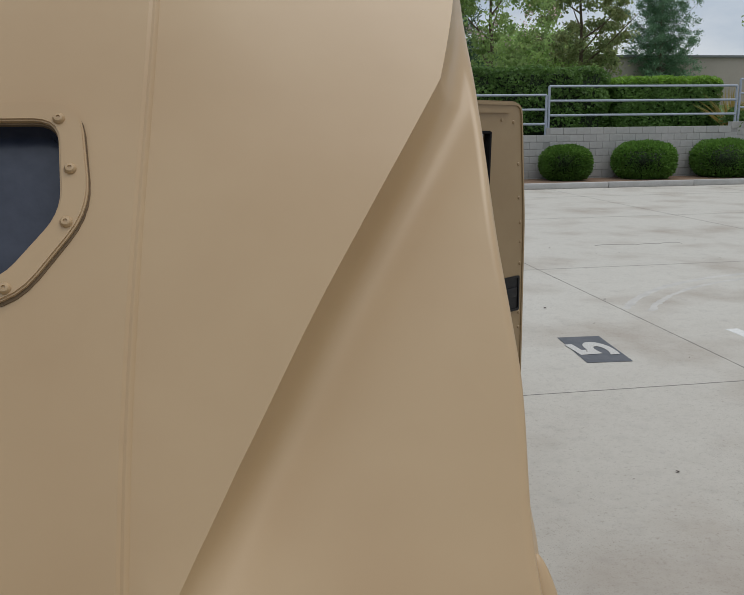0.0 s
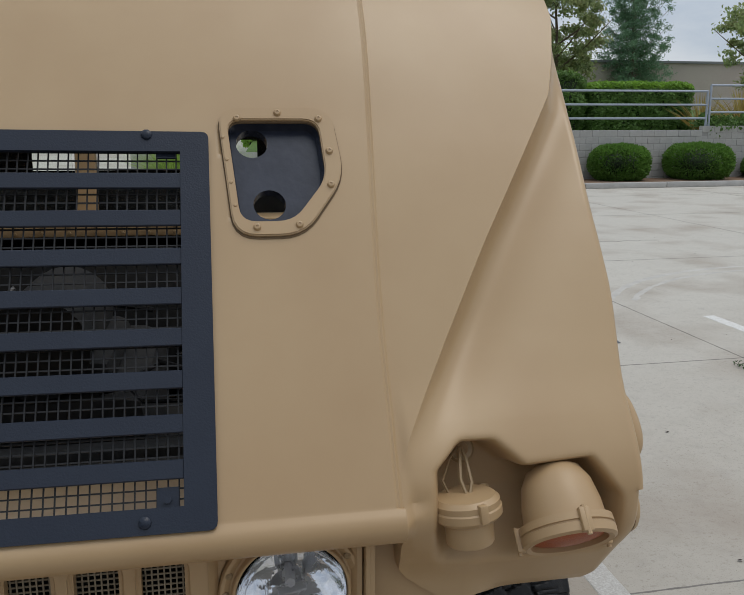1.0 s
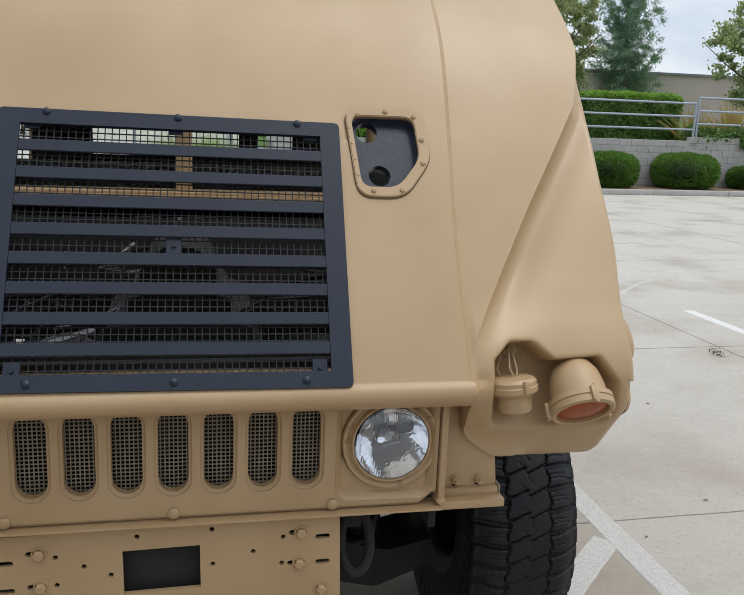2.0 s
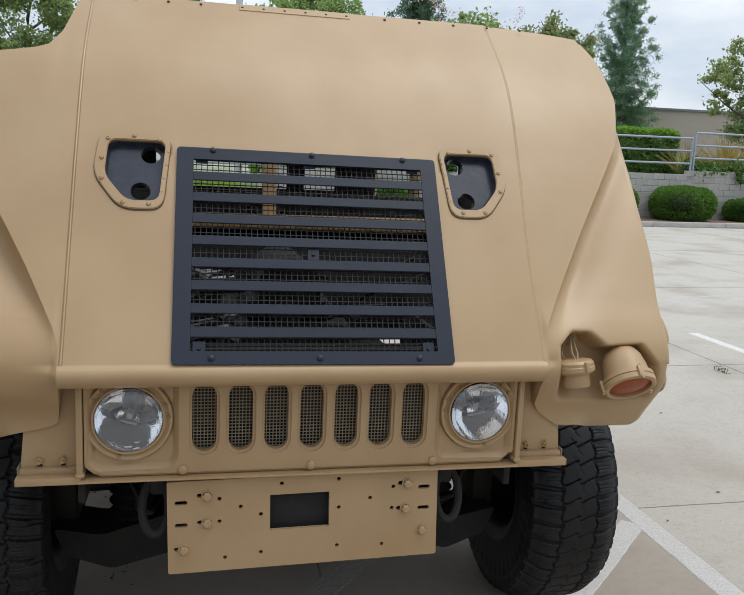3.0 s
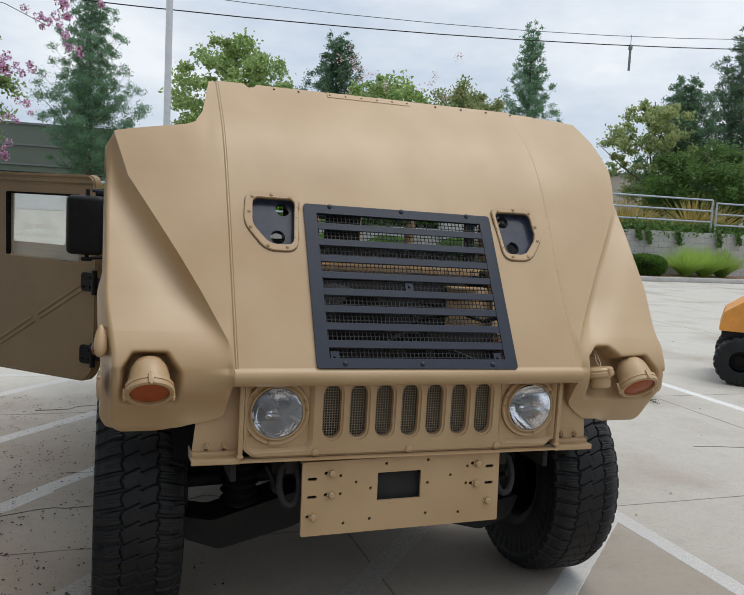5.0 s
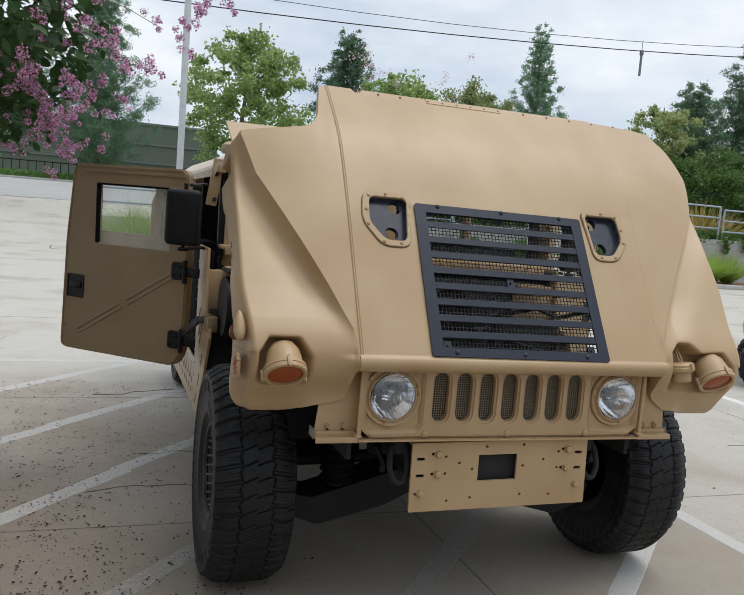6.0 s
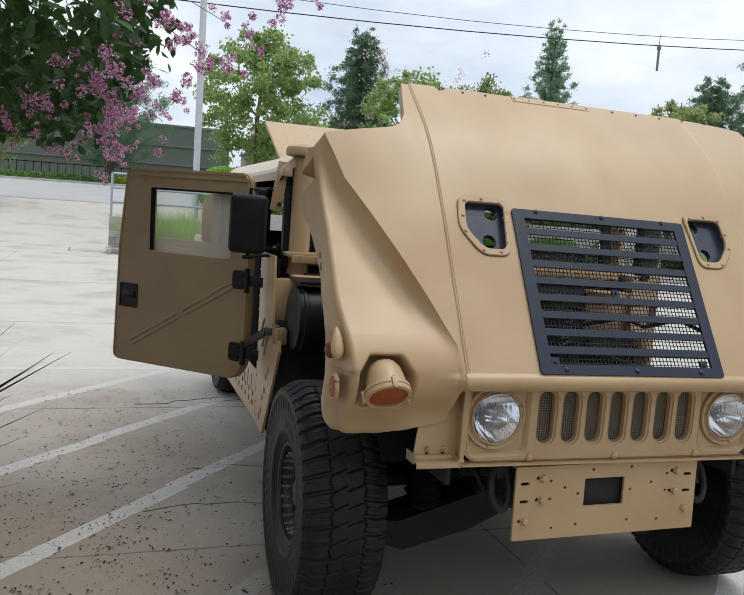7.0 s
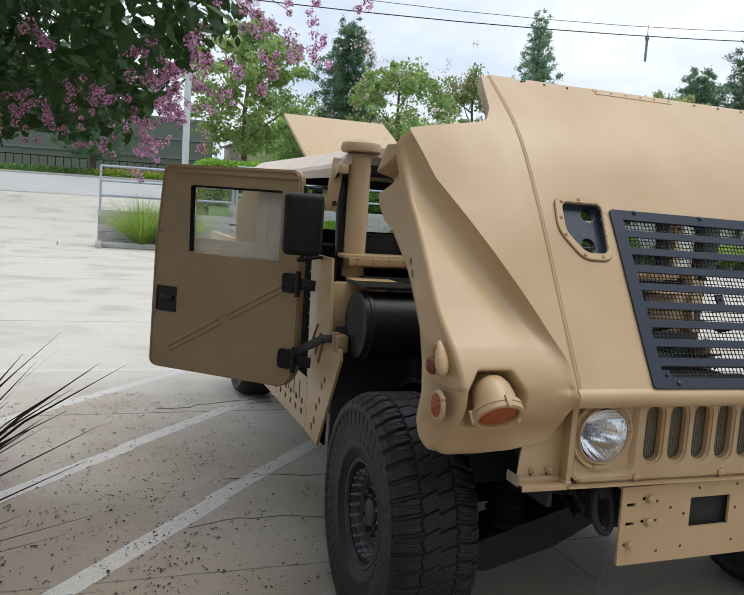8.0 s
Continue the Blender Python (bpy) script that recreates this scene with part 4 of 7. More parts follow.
# side marker lamps on each fender
for sgn in (1, -1):
    bm = B()
    m = Matrix.Translation((sgn * (XO + 0.003), 0.026, 1.018 - (SAG if sgn > 0 else 0.0))) @ Matrix.Rotation(sgn * radians(90), 4, "Y")
    face = [bm.verts.new(m @ Vector((0, 0, 0.013)))]
    ring = [bm.verts.new(m @ Vector((0.034 * math.cos(a * math.tau / 32), 0.034 * math.sin(a * math.tau / 32), 0.007 + (0.004 if a % 4 in (1, 2, 3) else 0.0)))) for a in range(32)]
    foot = [bm.verts.new(m @ Vector((0.035 * math.cos(a * math.tau / 32), 0.035 * math.sin(a * math.tau / 32), 0.0))) for a in range(32)]
    for a in range(32):
        bm.faces.new((face[0], ring[a], ring[(a + 1) % 32])), bm.faces.new((ring[a], foot[a], foot[(a + 1) % 32], ring[(a + 1) % 32]))
    mk = part("side_reflector", bm, AMBER, hood, "round amber side reflector with eight facets", 12)
    bm = B()
    lathe(bm, [(0.034, 0.010), (0.039, 0.011), (0.043, 0.008), (0.046, 0.0)], m, 28)
    box(bm, m @ Vector((0.030, sgn * 0.036, 0.006)), (0.010, 0.010, 0.014), 0.003, m.to_3x3())
    part("reflector_rim", bm, TAN, mk)
    bm = B()
    base = Matrix.Translation((sgn * (XO + 0.002), 0.052, 1.150 - (SAG if sgn > 0 else 0.0))) @ Matrix.Rotation(radians(-24), 4, "X")
    oval = [(0.032, 0.0, 0.0), (0.031, 0.0, 0.008), (0.027, 0.0, 0.010), (0.024, 0.0, 0.006), (0.023, 0.0, -0.012)]
    rings = [[bm.verts.new(base @ Vector((sgn * h, r * math.cos(a * math.tau / 24), 1.55 * r * math.sin(a * math.tau / 24)))) for a in range(24)] for r, _, h in oval]
    for p, q in zip(rings, rings[1:]):
        for a in range(24):
            bm.faces.new((p[a], p[(a + 1) % 24], q[(a + 1) % 24], q[a]))
    sm = part("marker_housing", bm, TAN, hood, "teardrop marker lamp housing")
    bm = B()
    vs = bmesh.ops.create_uvsphere(bm, u_segments=18, v_segments=12, radius=1.0)["verts"]
    for v in vs:
        z = v.co.z
        v.co = base @ Vector((sgn * (v.co.x * sgn * 0.020 * (1.0 - 0.35 * z) + 0.004), v.co.y * 0.017 * (1.0 - 0.4 * z) - 0.022, z * 0.053 - 0.004))
    part("marker_cap", bm, TAN, sm)
    bm = B()
    vs = bmesh.ops.create_uvsphere(bm, u_segments=14, v_segments=8, radius=1.0)["verts"]
    for v in vs:
        v.co = base @ Vector((sgn * (v.co.x * sgn * 0.022 + 0.010), v.co.y * 0.022 + 0.026, v.co.z * 0.028 - 0.014))
    part("lens", bm, BROWN_LENS, sm, "brown amber lens")

FADED = surface("faded_stencil_paint", (0.20, 0.135, 0.085), 0.7, scale=60, fine=200, amount=0.8)
for yy, zz, hh in ((0.312, 1.408, 0.022), (0.290, 1.372, 0.026)):
    bm = B()
    box(bm, (-(XO + 0.006), yy, zz), (0.003, 0.014, hh), 0.001, Matrix.Rotation(radians(-24), 3, "X"), 1)
    part("stencil_bar", bm, FADED, hood, "small faded stencilled mark")
# hinge plates inside the scooped recess, holed and riveted
for k, (yy, zz, ln) in enumerate(((0.47, 1.700, 0.10), (0.57, 1.672, 0.13))):
    bm = B()
    tilt = Matrix.Rotation(radians(-14), 4, "X")
    m = Matrix.Translation((-(XO - 0.047 - 0.006 * k), yy, zz)) @ tilt @ Matrix(((0, 0, -1, 0), (1, 0, 0, 0), (0, 1, 0, 0), (0, 0, 0, 1)))
    plate(bm, rounded([(-ln / 2, -0.026), (ln / 2, -0.032), (ln / 2, 0.020), (-ln / 2, 0.026)], 0.004, 2), [circle(-ln * 0.25, 0.006, 0.006, 8), circle(ln * 0.15, -0.008, 0.005, 8), circle(ln * 0.36, 0.006, 0.005, 8)], 0.004, m)
    box(bm, m @ Vector((ln * 0.3, -0.020, 0.004)), (0.03, 0.012, 0.008), 0.002, m.to_3x3())
    hp = part("hinge_plate", bm, SHADE_TAN, hood, "holed hinge plate in the fender's recess", 30)
    for u, w in ((-0.38, -0.01), (0.0, 0.012), (0.42, -0.018)):
        bm = B()
        lathe(bm, [(0.0, 0.005), (0.004, 0.004), (0.006, 0.0)], m @ Matrix.Translation((ln * u, w, 0.0)), 8)
        part("rivet", bm, DARK, hp)
bm = B()
box(bm, (0.0, 0.17, 1.026), (1.1, 0.26, 0.008), 0.002)
part("hood_shelf", bm, TAN, truck, "tan shelf behind the grille")

# torn foam showing at the recess in the fender's cheek
rngt = random.Random(8)
for i in range(7):
    f = i / 6
    bm = B()
    c = Vector((-(XO - 0.030), 0.44 + 0.20 * f, 1.668 - 0.030 * f + rngt.uniform(-0.006, 0.006)))
    box(bm, c, (0.010, rngt.uniform(0.010, 0.022), rngt.uniform(0.006, 0.016)), 0.003, Matrix.Rotation(rngt.uniform(-0.7, 0.7), 3, "X"), 1)
    part("torn_scrap", bm, BARK, hood)

# ---- grille and headlamps ----
FRONT = Matrix(((1, 0, 0, 0), (0, 0, -1, 0), (0, 1, 0, 0), (0, 0, 0, 1)))  # x, z up the face, out towards -y


def front(y):
    return Matrix.Translation((0, y, 0)) @ FRONT


def slot(cx, c0, c1, hw, n=8):
    pts = [(cx + hw * math.cos(a * math.pi / n), c1 - hw + hw * math.sin(a * math.pi / n)) for a in range(n + 1)]
    return pts + [(cx - hw * math.cos(a * math.pi / n), c0 + hw - hw * math.sin(a * math.pi / n)) for a in range(n + 1)]


bm = B()
outline = [(-0.545, 0.768), (0.545, 0.768), (0.583, 0.80), (0.583, 1.035), (-0.583, 1.035), (-0.583, 0.80)]
slots = [slot(0.0945 * (i - 3), 0.829, 1.012, 0.0315) for i in range(7)]
DISH = rounded([(0.349, 1.026), (0.349, 0.816), (0.366, 0.789), (0.556, 0.786), (0.575, 0.806), (0.575, 1.026)], 0.022, 5)
dishes = [DISH, mirrored(DISH)]
plate(bm, rounded(outline, 0.008, 3), slots + dishes, 0.028, front(0.0))
rim_edges = [e for e in bm.edges if len(e.link_faces) == 2 and e.calc_face_angle(0) > 1.0 and e.verts[0].co.y < 0.002 and e.verts[1].co.y < 0.002 and (abs(e.verts[0].co.x) < 0.33 or e.verts[0].co.z < 0.775)]
bmesh.ops.bevel(bm, geom=rim_edges, offset=0.009, segments=3, affect="EDGES", clamp_overlap=True)
# the pockets' sloping walls and their floors round the lamps
for dish, sx in zip(dishes, (1, -1)):
    steps = [(0.0, -0.001), (-0.002, 0.001), (-0.007, 0.006), (-0.012, 0.012), (-0.015, 0.0155)]
    loops = [[bm.verts.new((x, y, z)) for x, z in grown(dish, d)] for d, y in steps]
    k = len(dish)
    for a, b in zip(loops, loops[1:]):
        for j in range(k):
            bm.faces.new((a[j], a[(j + 1) % k], b[(j + 1) % k], b[j]))
    plate(bm, grown(dish, -0.0145), [circle(sx * 0.474, 0.922, 0.1125, 48)], 0.004, front(0.0155))
grille = part("grille_panel", bm, TAN, truck, "tan seven-slot grille panel with dished lamp pockets", 40)
bm = B()
for i in range(71):
    box(bm, (-0.32 + 0.64 * i / 70, 0.036, 0.92), (0.0024, 0.0024, 0.22))
for i in range(23):
    box(bm, (0, 0.038, 0.82 + 0.2 * i / 22), (0.64, 0.0024, 0.0024))
part("grille_mesh", bm, GRILLE_WIRE, grille, "tan wire mesh behind the slots", 0)
for x in (-0.338, 0.0, 0.344):
    bm = B()
    lathe(bm, [(0.0, 0.008), (0.008, 0.0075), (0.0125, 0.004), (0.013, 0.0)], front(-0.001) @ Matrix.Translation((x, 0.783, 0)), 14)
    part("round_bolt", bm, TAN, grille)
# folded lower lip
bm = B()
box(bm, (0, 0.008, 0.764), (1.19, 0.06, 0.005), 0.002, None, 2)
part("lower_lip", bm, TAN, grille)
for s in (1, -1):
    c = front(0.004) @ Matrix.Translation((s * 0.474, 0.922, 0)) @ Matrix.Rotation(radians(14 * s), 4, "Z")
    bm = B()
    lathe(bm, [(0.114, -0.010), (0.1135, -0.03), (0.104, -0.044), (0.084, -0.05)], c, 40)
    part("lamp_bucket", bm, TAN, grille)
    bm = B()
    lathe(bm, [(0.109, -0.03), (0.1112, -0.012), (0.1112, -0.003), (0.109, 0.001), (0.104, 0.0015), (0.0955, -0.004), (0.0925, -0.003), (0.0912, 0.007), (0.0895, 0.0085), (0.0868, 0.008), (0.0852, 0.003), (0.0846, -0.008), (0.0846, -0.02)], c, 56)
    lamp = part("headlamp", bm, TAN, grille, "round sealed-beam headlamp in a tan bezel")
    for a in (36, 144, 162, 270, 18):
        bm2 = B()
        m2 = c @ Matrix.Translation((0.1015 * math.cos(radians(a)), 0.1015 * math.sin(radians(a)), -0.0005))
        lathe(bm2, [(0.0, 0.0035), (0.0035, 0.0035), (0.0055, 0.002), (0.006, -0.001)], m2, 10)
        box(bm2, m2 @ Vector((0, 0, 0.0036)), (0.007, 0.0016, 0.0008), 0, m2.to_3x3())
        part("bezel_screw", bm2, SHADE_TAN, lamp)
    bm = B()
    lathe(bm, [(0.0, -0.075), (0.012, -0.0735), (0.03, -0.066), (0.05, -0.050), (0.068, -0.028), (0.079, -0.008), (0.0845, 0.004)], c, 48)
    part("reflector", bm, REFLECTOR, lamp, "bright metal reflector bowl")
    bm = B()
    cyl(bm, c @ Vector((0, 0, -0.072)), c @ Vector((0, 0, -0.028)), 0.010, 0.008, 14)
    box(bm, c @ Vector((0, -0.016, -0.036)), (0.046, 0.004, 0.022), 0.001, c.to_3x3())
    box(bm, c @ Vector((0.02, -0.008, -0.05)), (0.003, 0.016, 0.03), 0.001, c.to_3x3())
    part("bulb", bm, POLE, lamp, "pale bulb capsule and its shield")
    bm = B()
    lathe(bm, [(0.0, 0.028), (0.03, 0.0262), (0.055, 0.0205), (0.074, 0.0125), (0.084, 0.0055), (0.0825, 0.002), (0.073, 0.008), (0.055, 0.016), (0.03, 0.0217), (0.0, 0.0235)], c, 56)
    # fluted field, prism blocks and three aiming pips pressed into the glass
    part("lens", bm, LENS, lamp, "clear glass lens with vertical flutes")
    for a in (90, 212, 328):
        bm = B()
        lathe(bm, [(0.0, 0.004), (0.003, 0.003), (0.0042, 0.0)], c @ Matrix.Translation((0.074 * math.cos(radians(a)), 0.074 * math.sin(radians(a)), 0.0115)), 10)
        part("aiming_pip", bm, LENS, lamp)

# cheeks, shelves and brackets beside the grille
for s in (1, -1):
    bm = B()
    box(bm, (s * 0.590, 0.02, 0.905), (0.008, 0.062, 0.262), 0.003)
    box(bm, (s * 0.596, -0.006, 0.905), (0.012, 0.008, 0.262), 0.003)
    box(bm, (s * 0.594, 0.012, 0.779), (0.024, 0.05, 0.014), 0.006)
    part("cheek_flange", bm, TAN, grille)
    bm = B()
    slots_b = [[(s * (x + dx), z) for dx, z in ((-0.006, 0.787), (0.006, 0.787), (0.006, 0.816), (-0.006, 0.816))] for x in (0.640, 0.697)]
    plate(bm, rounded([(s * 0.588, 0.782), (s * 0.744, 0.786), (s * 0.738, 0.85), (s * 0.722, 1.02), (s * 0.588, 1.02)], 0.004, 2), slots_b, 0.006, front(0.040))
    part("cheek_plate", bm, TAN, grille)
    bm = B()
    # folded shelf: a raised rear step, the tread and a rounded front lip
    box(bm, (s * 0.670, 0.036, 0.786), (0.148, 0.020, 0.008), 0.002)
    box(bm, (s * 0.670, 0.026, 0.779), (0.148, 0.006, 0.018), 0.002)
    box(bm, (s * 0.670, 0.012, 0.7725), (0.160, 0.034, 0.005), 0.002)
    box(bm, (s * 0.670, -0.005, 0.765), (0.160, 0.006, 0.020), 0.0028)
    br = part("shelf_bracket", bm, TAN, truck, "tan folded steel bracket below the fender")
    bm = B()
    box(bm, (s * 0.7475, 0.058, 0.778), (0.005, 0.07, 0.034), 0.002)
    part("bracket_gusset", bm, GRILLE_WIRE, br, "pale worn steel edge")
    for x in (0.640, 0.697):
        bm = B()
        p = Vector((s * x, 0.034, 0.808))
        cyl(bm, p + Vector((0, 0.012, 0)), p + Vector((0, 0.004, 0)), 0.012, n=12)
        cyl(bm, p + Vector((0, 0.004, 0)), p + Vector((0, -0.008, 0)), 0.0092, n=6)
        cyl(bm, p + Vector((0, -0.008, 0)), p + Vector((0, -0.018, 0)), 0.0052, 0.004, n=8)
        part("bracket_bolt", bm, TAN, br)

# ---- bumper plate ----
bm = B()
P_HOLES = [(-0.233, 0.701), (-0.233, 0.637), (-0.177, 0.675), (-0.123, 0.650), (-0.067, 0.734), (0.090, 0.738), (0.091, 0.655), (-0.219, 0.532), (-0.123, 0.540), (0.088, 0.543),
           (0.216, 0.537), (0.179, 0.677), (0.245, 0.706), (0.242, 0.643)]
P_BOLTS = [(-0.265, 0.712), (-0.265, 0.636), (-0.327, 0.563), (0.285, 0.714), (0.281, 0.640), (0.331, 0.572)]
P_SLOTS = [(-0.333, 0.695), (-0.333, 0.632), (0.334, 0.700), (0.334, 0.638)]
flat = []
for x, z in P_SLOTS:
    sl = slot(0, -0.017, 0.017, 0.0058, 5)
    flat.append([(x + b, z + a) for a, b in sl])
for x, z in P_BOLTS[:5]:
    sl = slot(0, -0.013, 0.013, 0.0058, 5)
    flat.append([(x - 0.014 + b, z + a + 0.001) for a, b in sl])
plate(bm, rounded([(-0.369, 0.495), (0.376, 0.495), (0.372, 0.755), (-0.369, 0.755)], 0.006, 3), [circle(x, z, 0.0056, 10) for x, z in P_HOLES] + flat + [[(-0.098, 0.602), (0.064, 0.602), (0.064, 0.703), (-0.098, 0.703)]], 0.010, front(0.0))
box(bm, (0.0015, 0.0275, 0.7505), (0.741, 0.034, 0.009), 0.002)
bumper = part("bumper_plate", bm, TAN, truck, "tan drilled steel bumper plate with a square cut-out", 30)
bumper.matrix_basis = Matrix.Translation((-0.008, 0, 0.62)) @ Matrix.Rotation(radians(-1.0), 4, "Y") @ Matrix.Translation((0, 0, -0.62))
for x, z in P_BOLTS:
    bm = B()
    m = front(0.0) @ Matrix.Translation((x, z, 0))
    lathe(bm, [(0.016, 0.0), (0.016, 0.003), (0.0125, 0.0032)], m, 16)
    lathe(bm, [(0.0125, 0.003), (0.0122, 0.011), (0.009, 0.0135), (0.0, 0.0138)], m, 6)
    part("hex_bolt", bm, TAN, bumper)
for s in (1, -1):
    bm = B()
    box(bm, (s * 0.30, 0.45, 0.66), (0.06, 0.86, 0.12), 0.005)
    part("frame_rail", bm, DARK, truck)
bm = B()
box(bm, (0, 0.035, 0.625), (0.55, 0.02, 0.2), 0.004)
box(bm, (0, 0.10, 0.66), (0.62, 0.1, 0.1), 0.01)
part("cross_member", bm, DARK, truck)

# ---- wheels ----
STUD = surface("dull_stud", (0.42, 0.42, 0.43), 0.38, metal=0.8, scale=30, fine=120, bump=0)
MARK = surface("worn_raised_rubber", (0.045, 0.045, 0.046), 0.6, scale=30, fine=120, bump=0.2)
TYRE_R, TYRE_W = 0.462, 0.318


def build_wheel():
    root = new("wheel")
    ax = Matrix.Rotation(radians(90), 4, "Y")
    hw = TYRE_W / 2
    bm = B()
    PITCHES, AROUND = 46, 920
    cross = [(-0.105, 0.195), (-0.128, 0.207), (-0.136, 0.224), (-0.139, 0.236), (-0.144, 0.243), (-0.146, 0.256), (-0.1475, 0.262), (-0.150, 0.30), (-0.151, 0.338), (-0.151, 0.345), (-0.152, 0.375)]
    cross += [(-0.1525, 0.386), (-0.1535, 0.393), (-0.1540, 0.400), (-0.1540, 0.408), (-0.1535, 0.416), (-0.1515, 0.424), (-0.147, 0.431)]
    LAST = len(cross) - 1
    cross += [(-0.141 + 0.282 * i / 60, 0.4605 - 8.0 * max(0.0, abs(-0.141 + 0.282 * i / 60) - 0.083) ** 2) for i in range(61)]
    cross += [(-x, r) for x, r in cross[LAST::-1]]

    def wave(v):
        return abs((v % 1.0) * 2 - 1)

    def groove(x, a):
        """1 on a tread block, 0 in a groove, and the same for a fine cut; a in pitches round the tyre."""
        ax_ = abs(x)
        half = 0.5 if x > 0 else 0.0
        zig = 0.010 * (wave(a + half) - 0.5)
        rib = 0.4 + 0.6 * smooth01(0.0016, 0.0046, abs(ax_ - 0.062 - zig))
        if ax_ < 0.062 + zig:
            # chevron blocks in the middle, split by a slanting slit
            bend = 0.42 * wave(ax_ / 0.062 * 0.5 + 0.5) if x > 0 else 0.30 * wave(ax_ / 0.05 * 0.5)
            k = 0.35 + 0.65 * smooth01(0.04, 0.11, wave(a + 0.25 + bend))
            slit = smooth01(0.0012, 0.0036, abs(x - 0.030 * ((a * 1.0 + 0.25) % 1.0 - 0.5)))
            return min(k, rib), slit
        # shoulder lugs, every second one with a notch in its end
        k = smooth01(0.15, 0.30, wave(a + half + 2.6 * (ax_ - 0.062)))
        cut = 1.0 if ax_ > 0.118 else smooth01(0.03, 0.08, abs(wave(a + half + 0.5 + 1.2 * ax_) - 0.16)) 
        notch = smooth01(0.10, 0.2, abs(((a + half) % 1.0) - 0.05)) if ax_ > 0.12 and int(a + half) % 2 else 1.0
        return min(k, rib, 0.35 + 0.65 * notch), cut

    rings = []
    for i in range(AROUND):
        th = i * math.tau / AROUND
        a = i * PITCHES / AROUND
        ring = []
        for x, r in cross:
            rr = r
            if 0.34 < r <= 0.39 and int(2 * a) % 2:
                x += math.copysign(0.0022, x)  # fine ribs below the shoulder lugs
            if 0.24 < r < 0.26:
                x += math.copysign(0.003, x)
            if r > 0.39:
                k, sipe = groove(x, a)
                if abs(x) > 0.142:
                    rr = r - 0.011 * (1 - k) if r > 0.42 else r
                    x = x + math.copysign(0.005 if k > 0.5 else -0.0045, x)
                else:
                    rr = r - 0.0115 * (1 - k) - 0.0026 * (1 - sipe)
            ring.append(bm.verts.new((x, -rr * math.sin(th), rr * math.cos(th))))
        rings.append(ring)
    for i in range(AROUND):
        p, q = rings[i], rings[(i + 1) % AROUND]
        for j in range(len(cross) - 1):
            bm.faces.new((p[j], p[j + 1], q[j + 1], q[j]))
    tyre = part("tyre", bm, RUBBER, root, "worn black mud-terrain tyre", 42)
    bm = B()
    lathe(bm, [(0.188, 0.118), (0.194, 0.130), (0.206, 0.132), (0.212, 0.125), (0.204, 0.118), (0.190, 0.112), (0.184, 0.095), (0.174, 0.086), (0.135, 0.080), (0.125, 0.066), (0.106, 0.066), (0.100, 0.078), (0.058, 0.080), (0.052, 0.096), (0.030, 0.102), (0.0, 0.102)], ax, 48)
    lathe(bm, [(0.2, -0.12), (0.186, -0.1), (0.186, 0.03)], ax, 48)
    rim = part("rim", bm, RIM, root, "black steel rim")
    for i in range(24):
        a = i * math.tau / 24
        b2 = B()
        p = Vector((0.086, 0.160 * math.cos(a), 0.160 * math.sin(a)))
        cyl(b2, p - Vector((0.01, 0, 0)), p + Vector((0.014, 0, 0)), 0.0085, n=6)
        cyl(b2, p + Vector((0.012, 0, 0)), p + Vector((0.036, 0, 0)), 0.0048, n=7)
        part("rim_stud", b2, STUD, rim)
    for i in range(8):
        a = i * math.tau / 8
        b2 = B()
        p = Vector((0.076, 0.080 * math.cos(a), 0.080 * math.sin(a)))
        cyl(b2, p, p + Vector((0.024, 0, 0)), 0.011, n=6)
        part("lug_nut", b2, DARK, rim)
    for i in range(14):  # raised marks on the sidewall, unreadable
        a = radians(200 + 5.2 * i + (70 if i > 7 else 0))
        b2 = B()
        rot = Matrix.Rotation(a, 3, "X")
        box(b2, rot @ Vector((0.1497, 0, 0.292)), (0.004, (0.016, 0.009, 0.019, 0.013)[i % 4], 0.034), 0.0015, rot, 1)
        part("sidewall_mark", b2, MARK, tyre)
    return root


wheel = build_wheel()


def place_wheel(ob, side, y):
    ob.parent = truck
    lift = math.tan(radians(LEAN_DEG)) * side * 0.885
    ob.matrix_basis = Matrix.Translation((side * (0.885 if y < 2 else 0.80) + (0.056 if side > 0 else 0.004 if y < 2 else 0.13), y, TYRE_R * 0.972 + lift)) @ Matrix.Rotation((0 if side > 0 else math.pi) + (radians(-1) if y < 2 else 0), 4, "Z") @ Matrix.Rotation(radians(37 * y), 4, "X") @ Matrix.Diagonal((0.98, 0.972, 0.972, 1))


wheels = [wheel]
for side, y in ((1, 0.665), (-1, 0.665), (1, 4.36), (-1, 4.36)):
    if len(wheels) == 1 and wheels[0].parent is None:
        w = wheel
    else:
        w = copy_thing(wheel, Matrix.Identity(4))
        wheels.append(w)
    place_wheel(w, side, y)

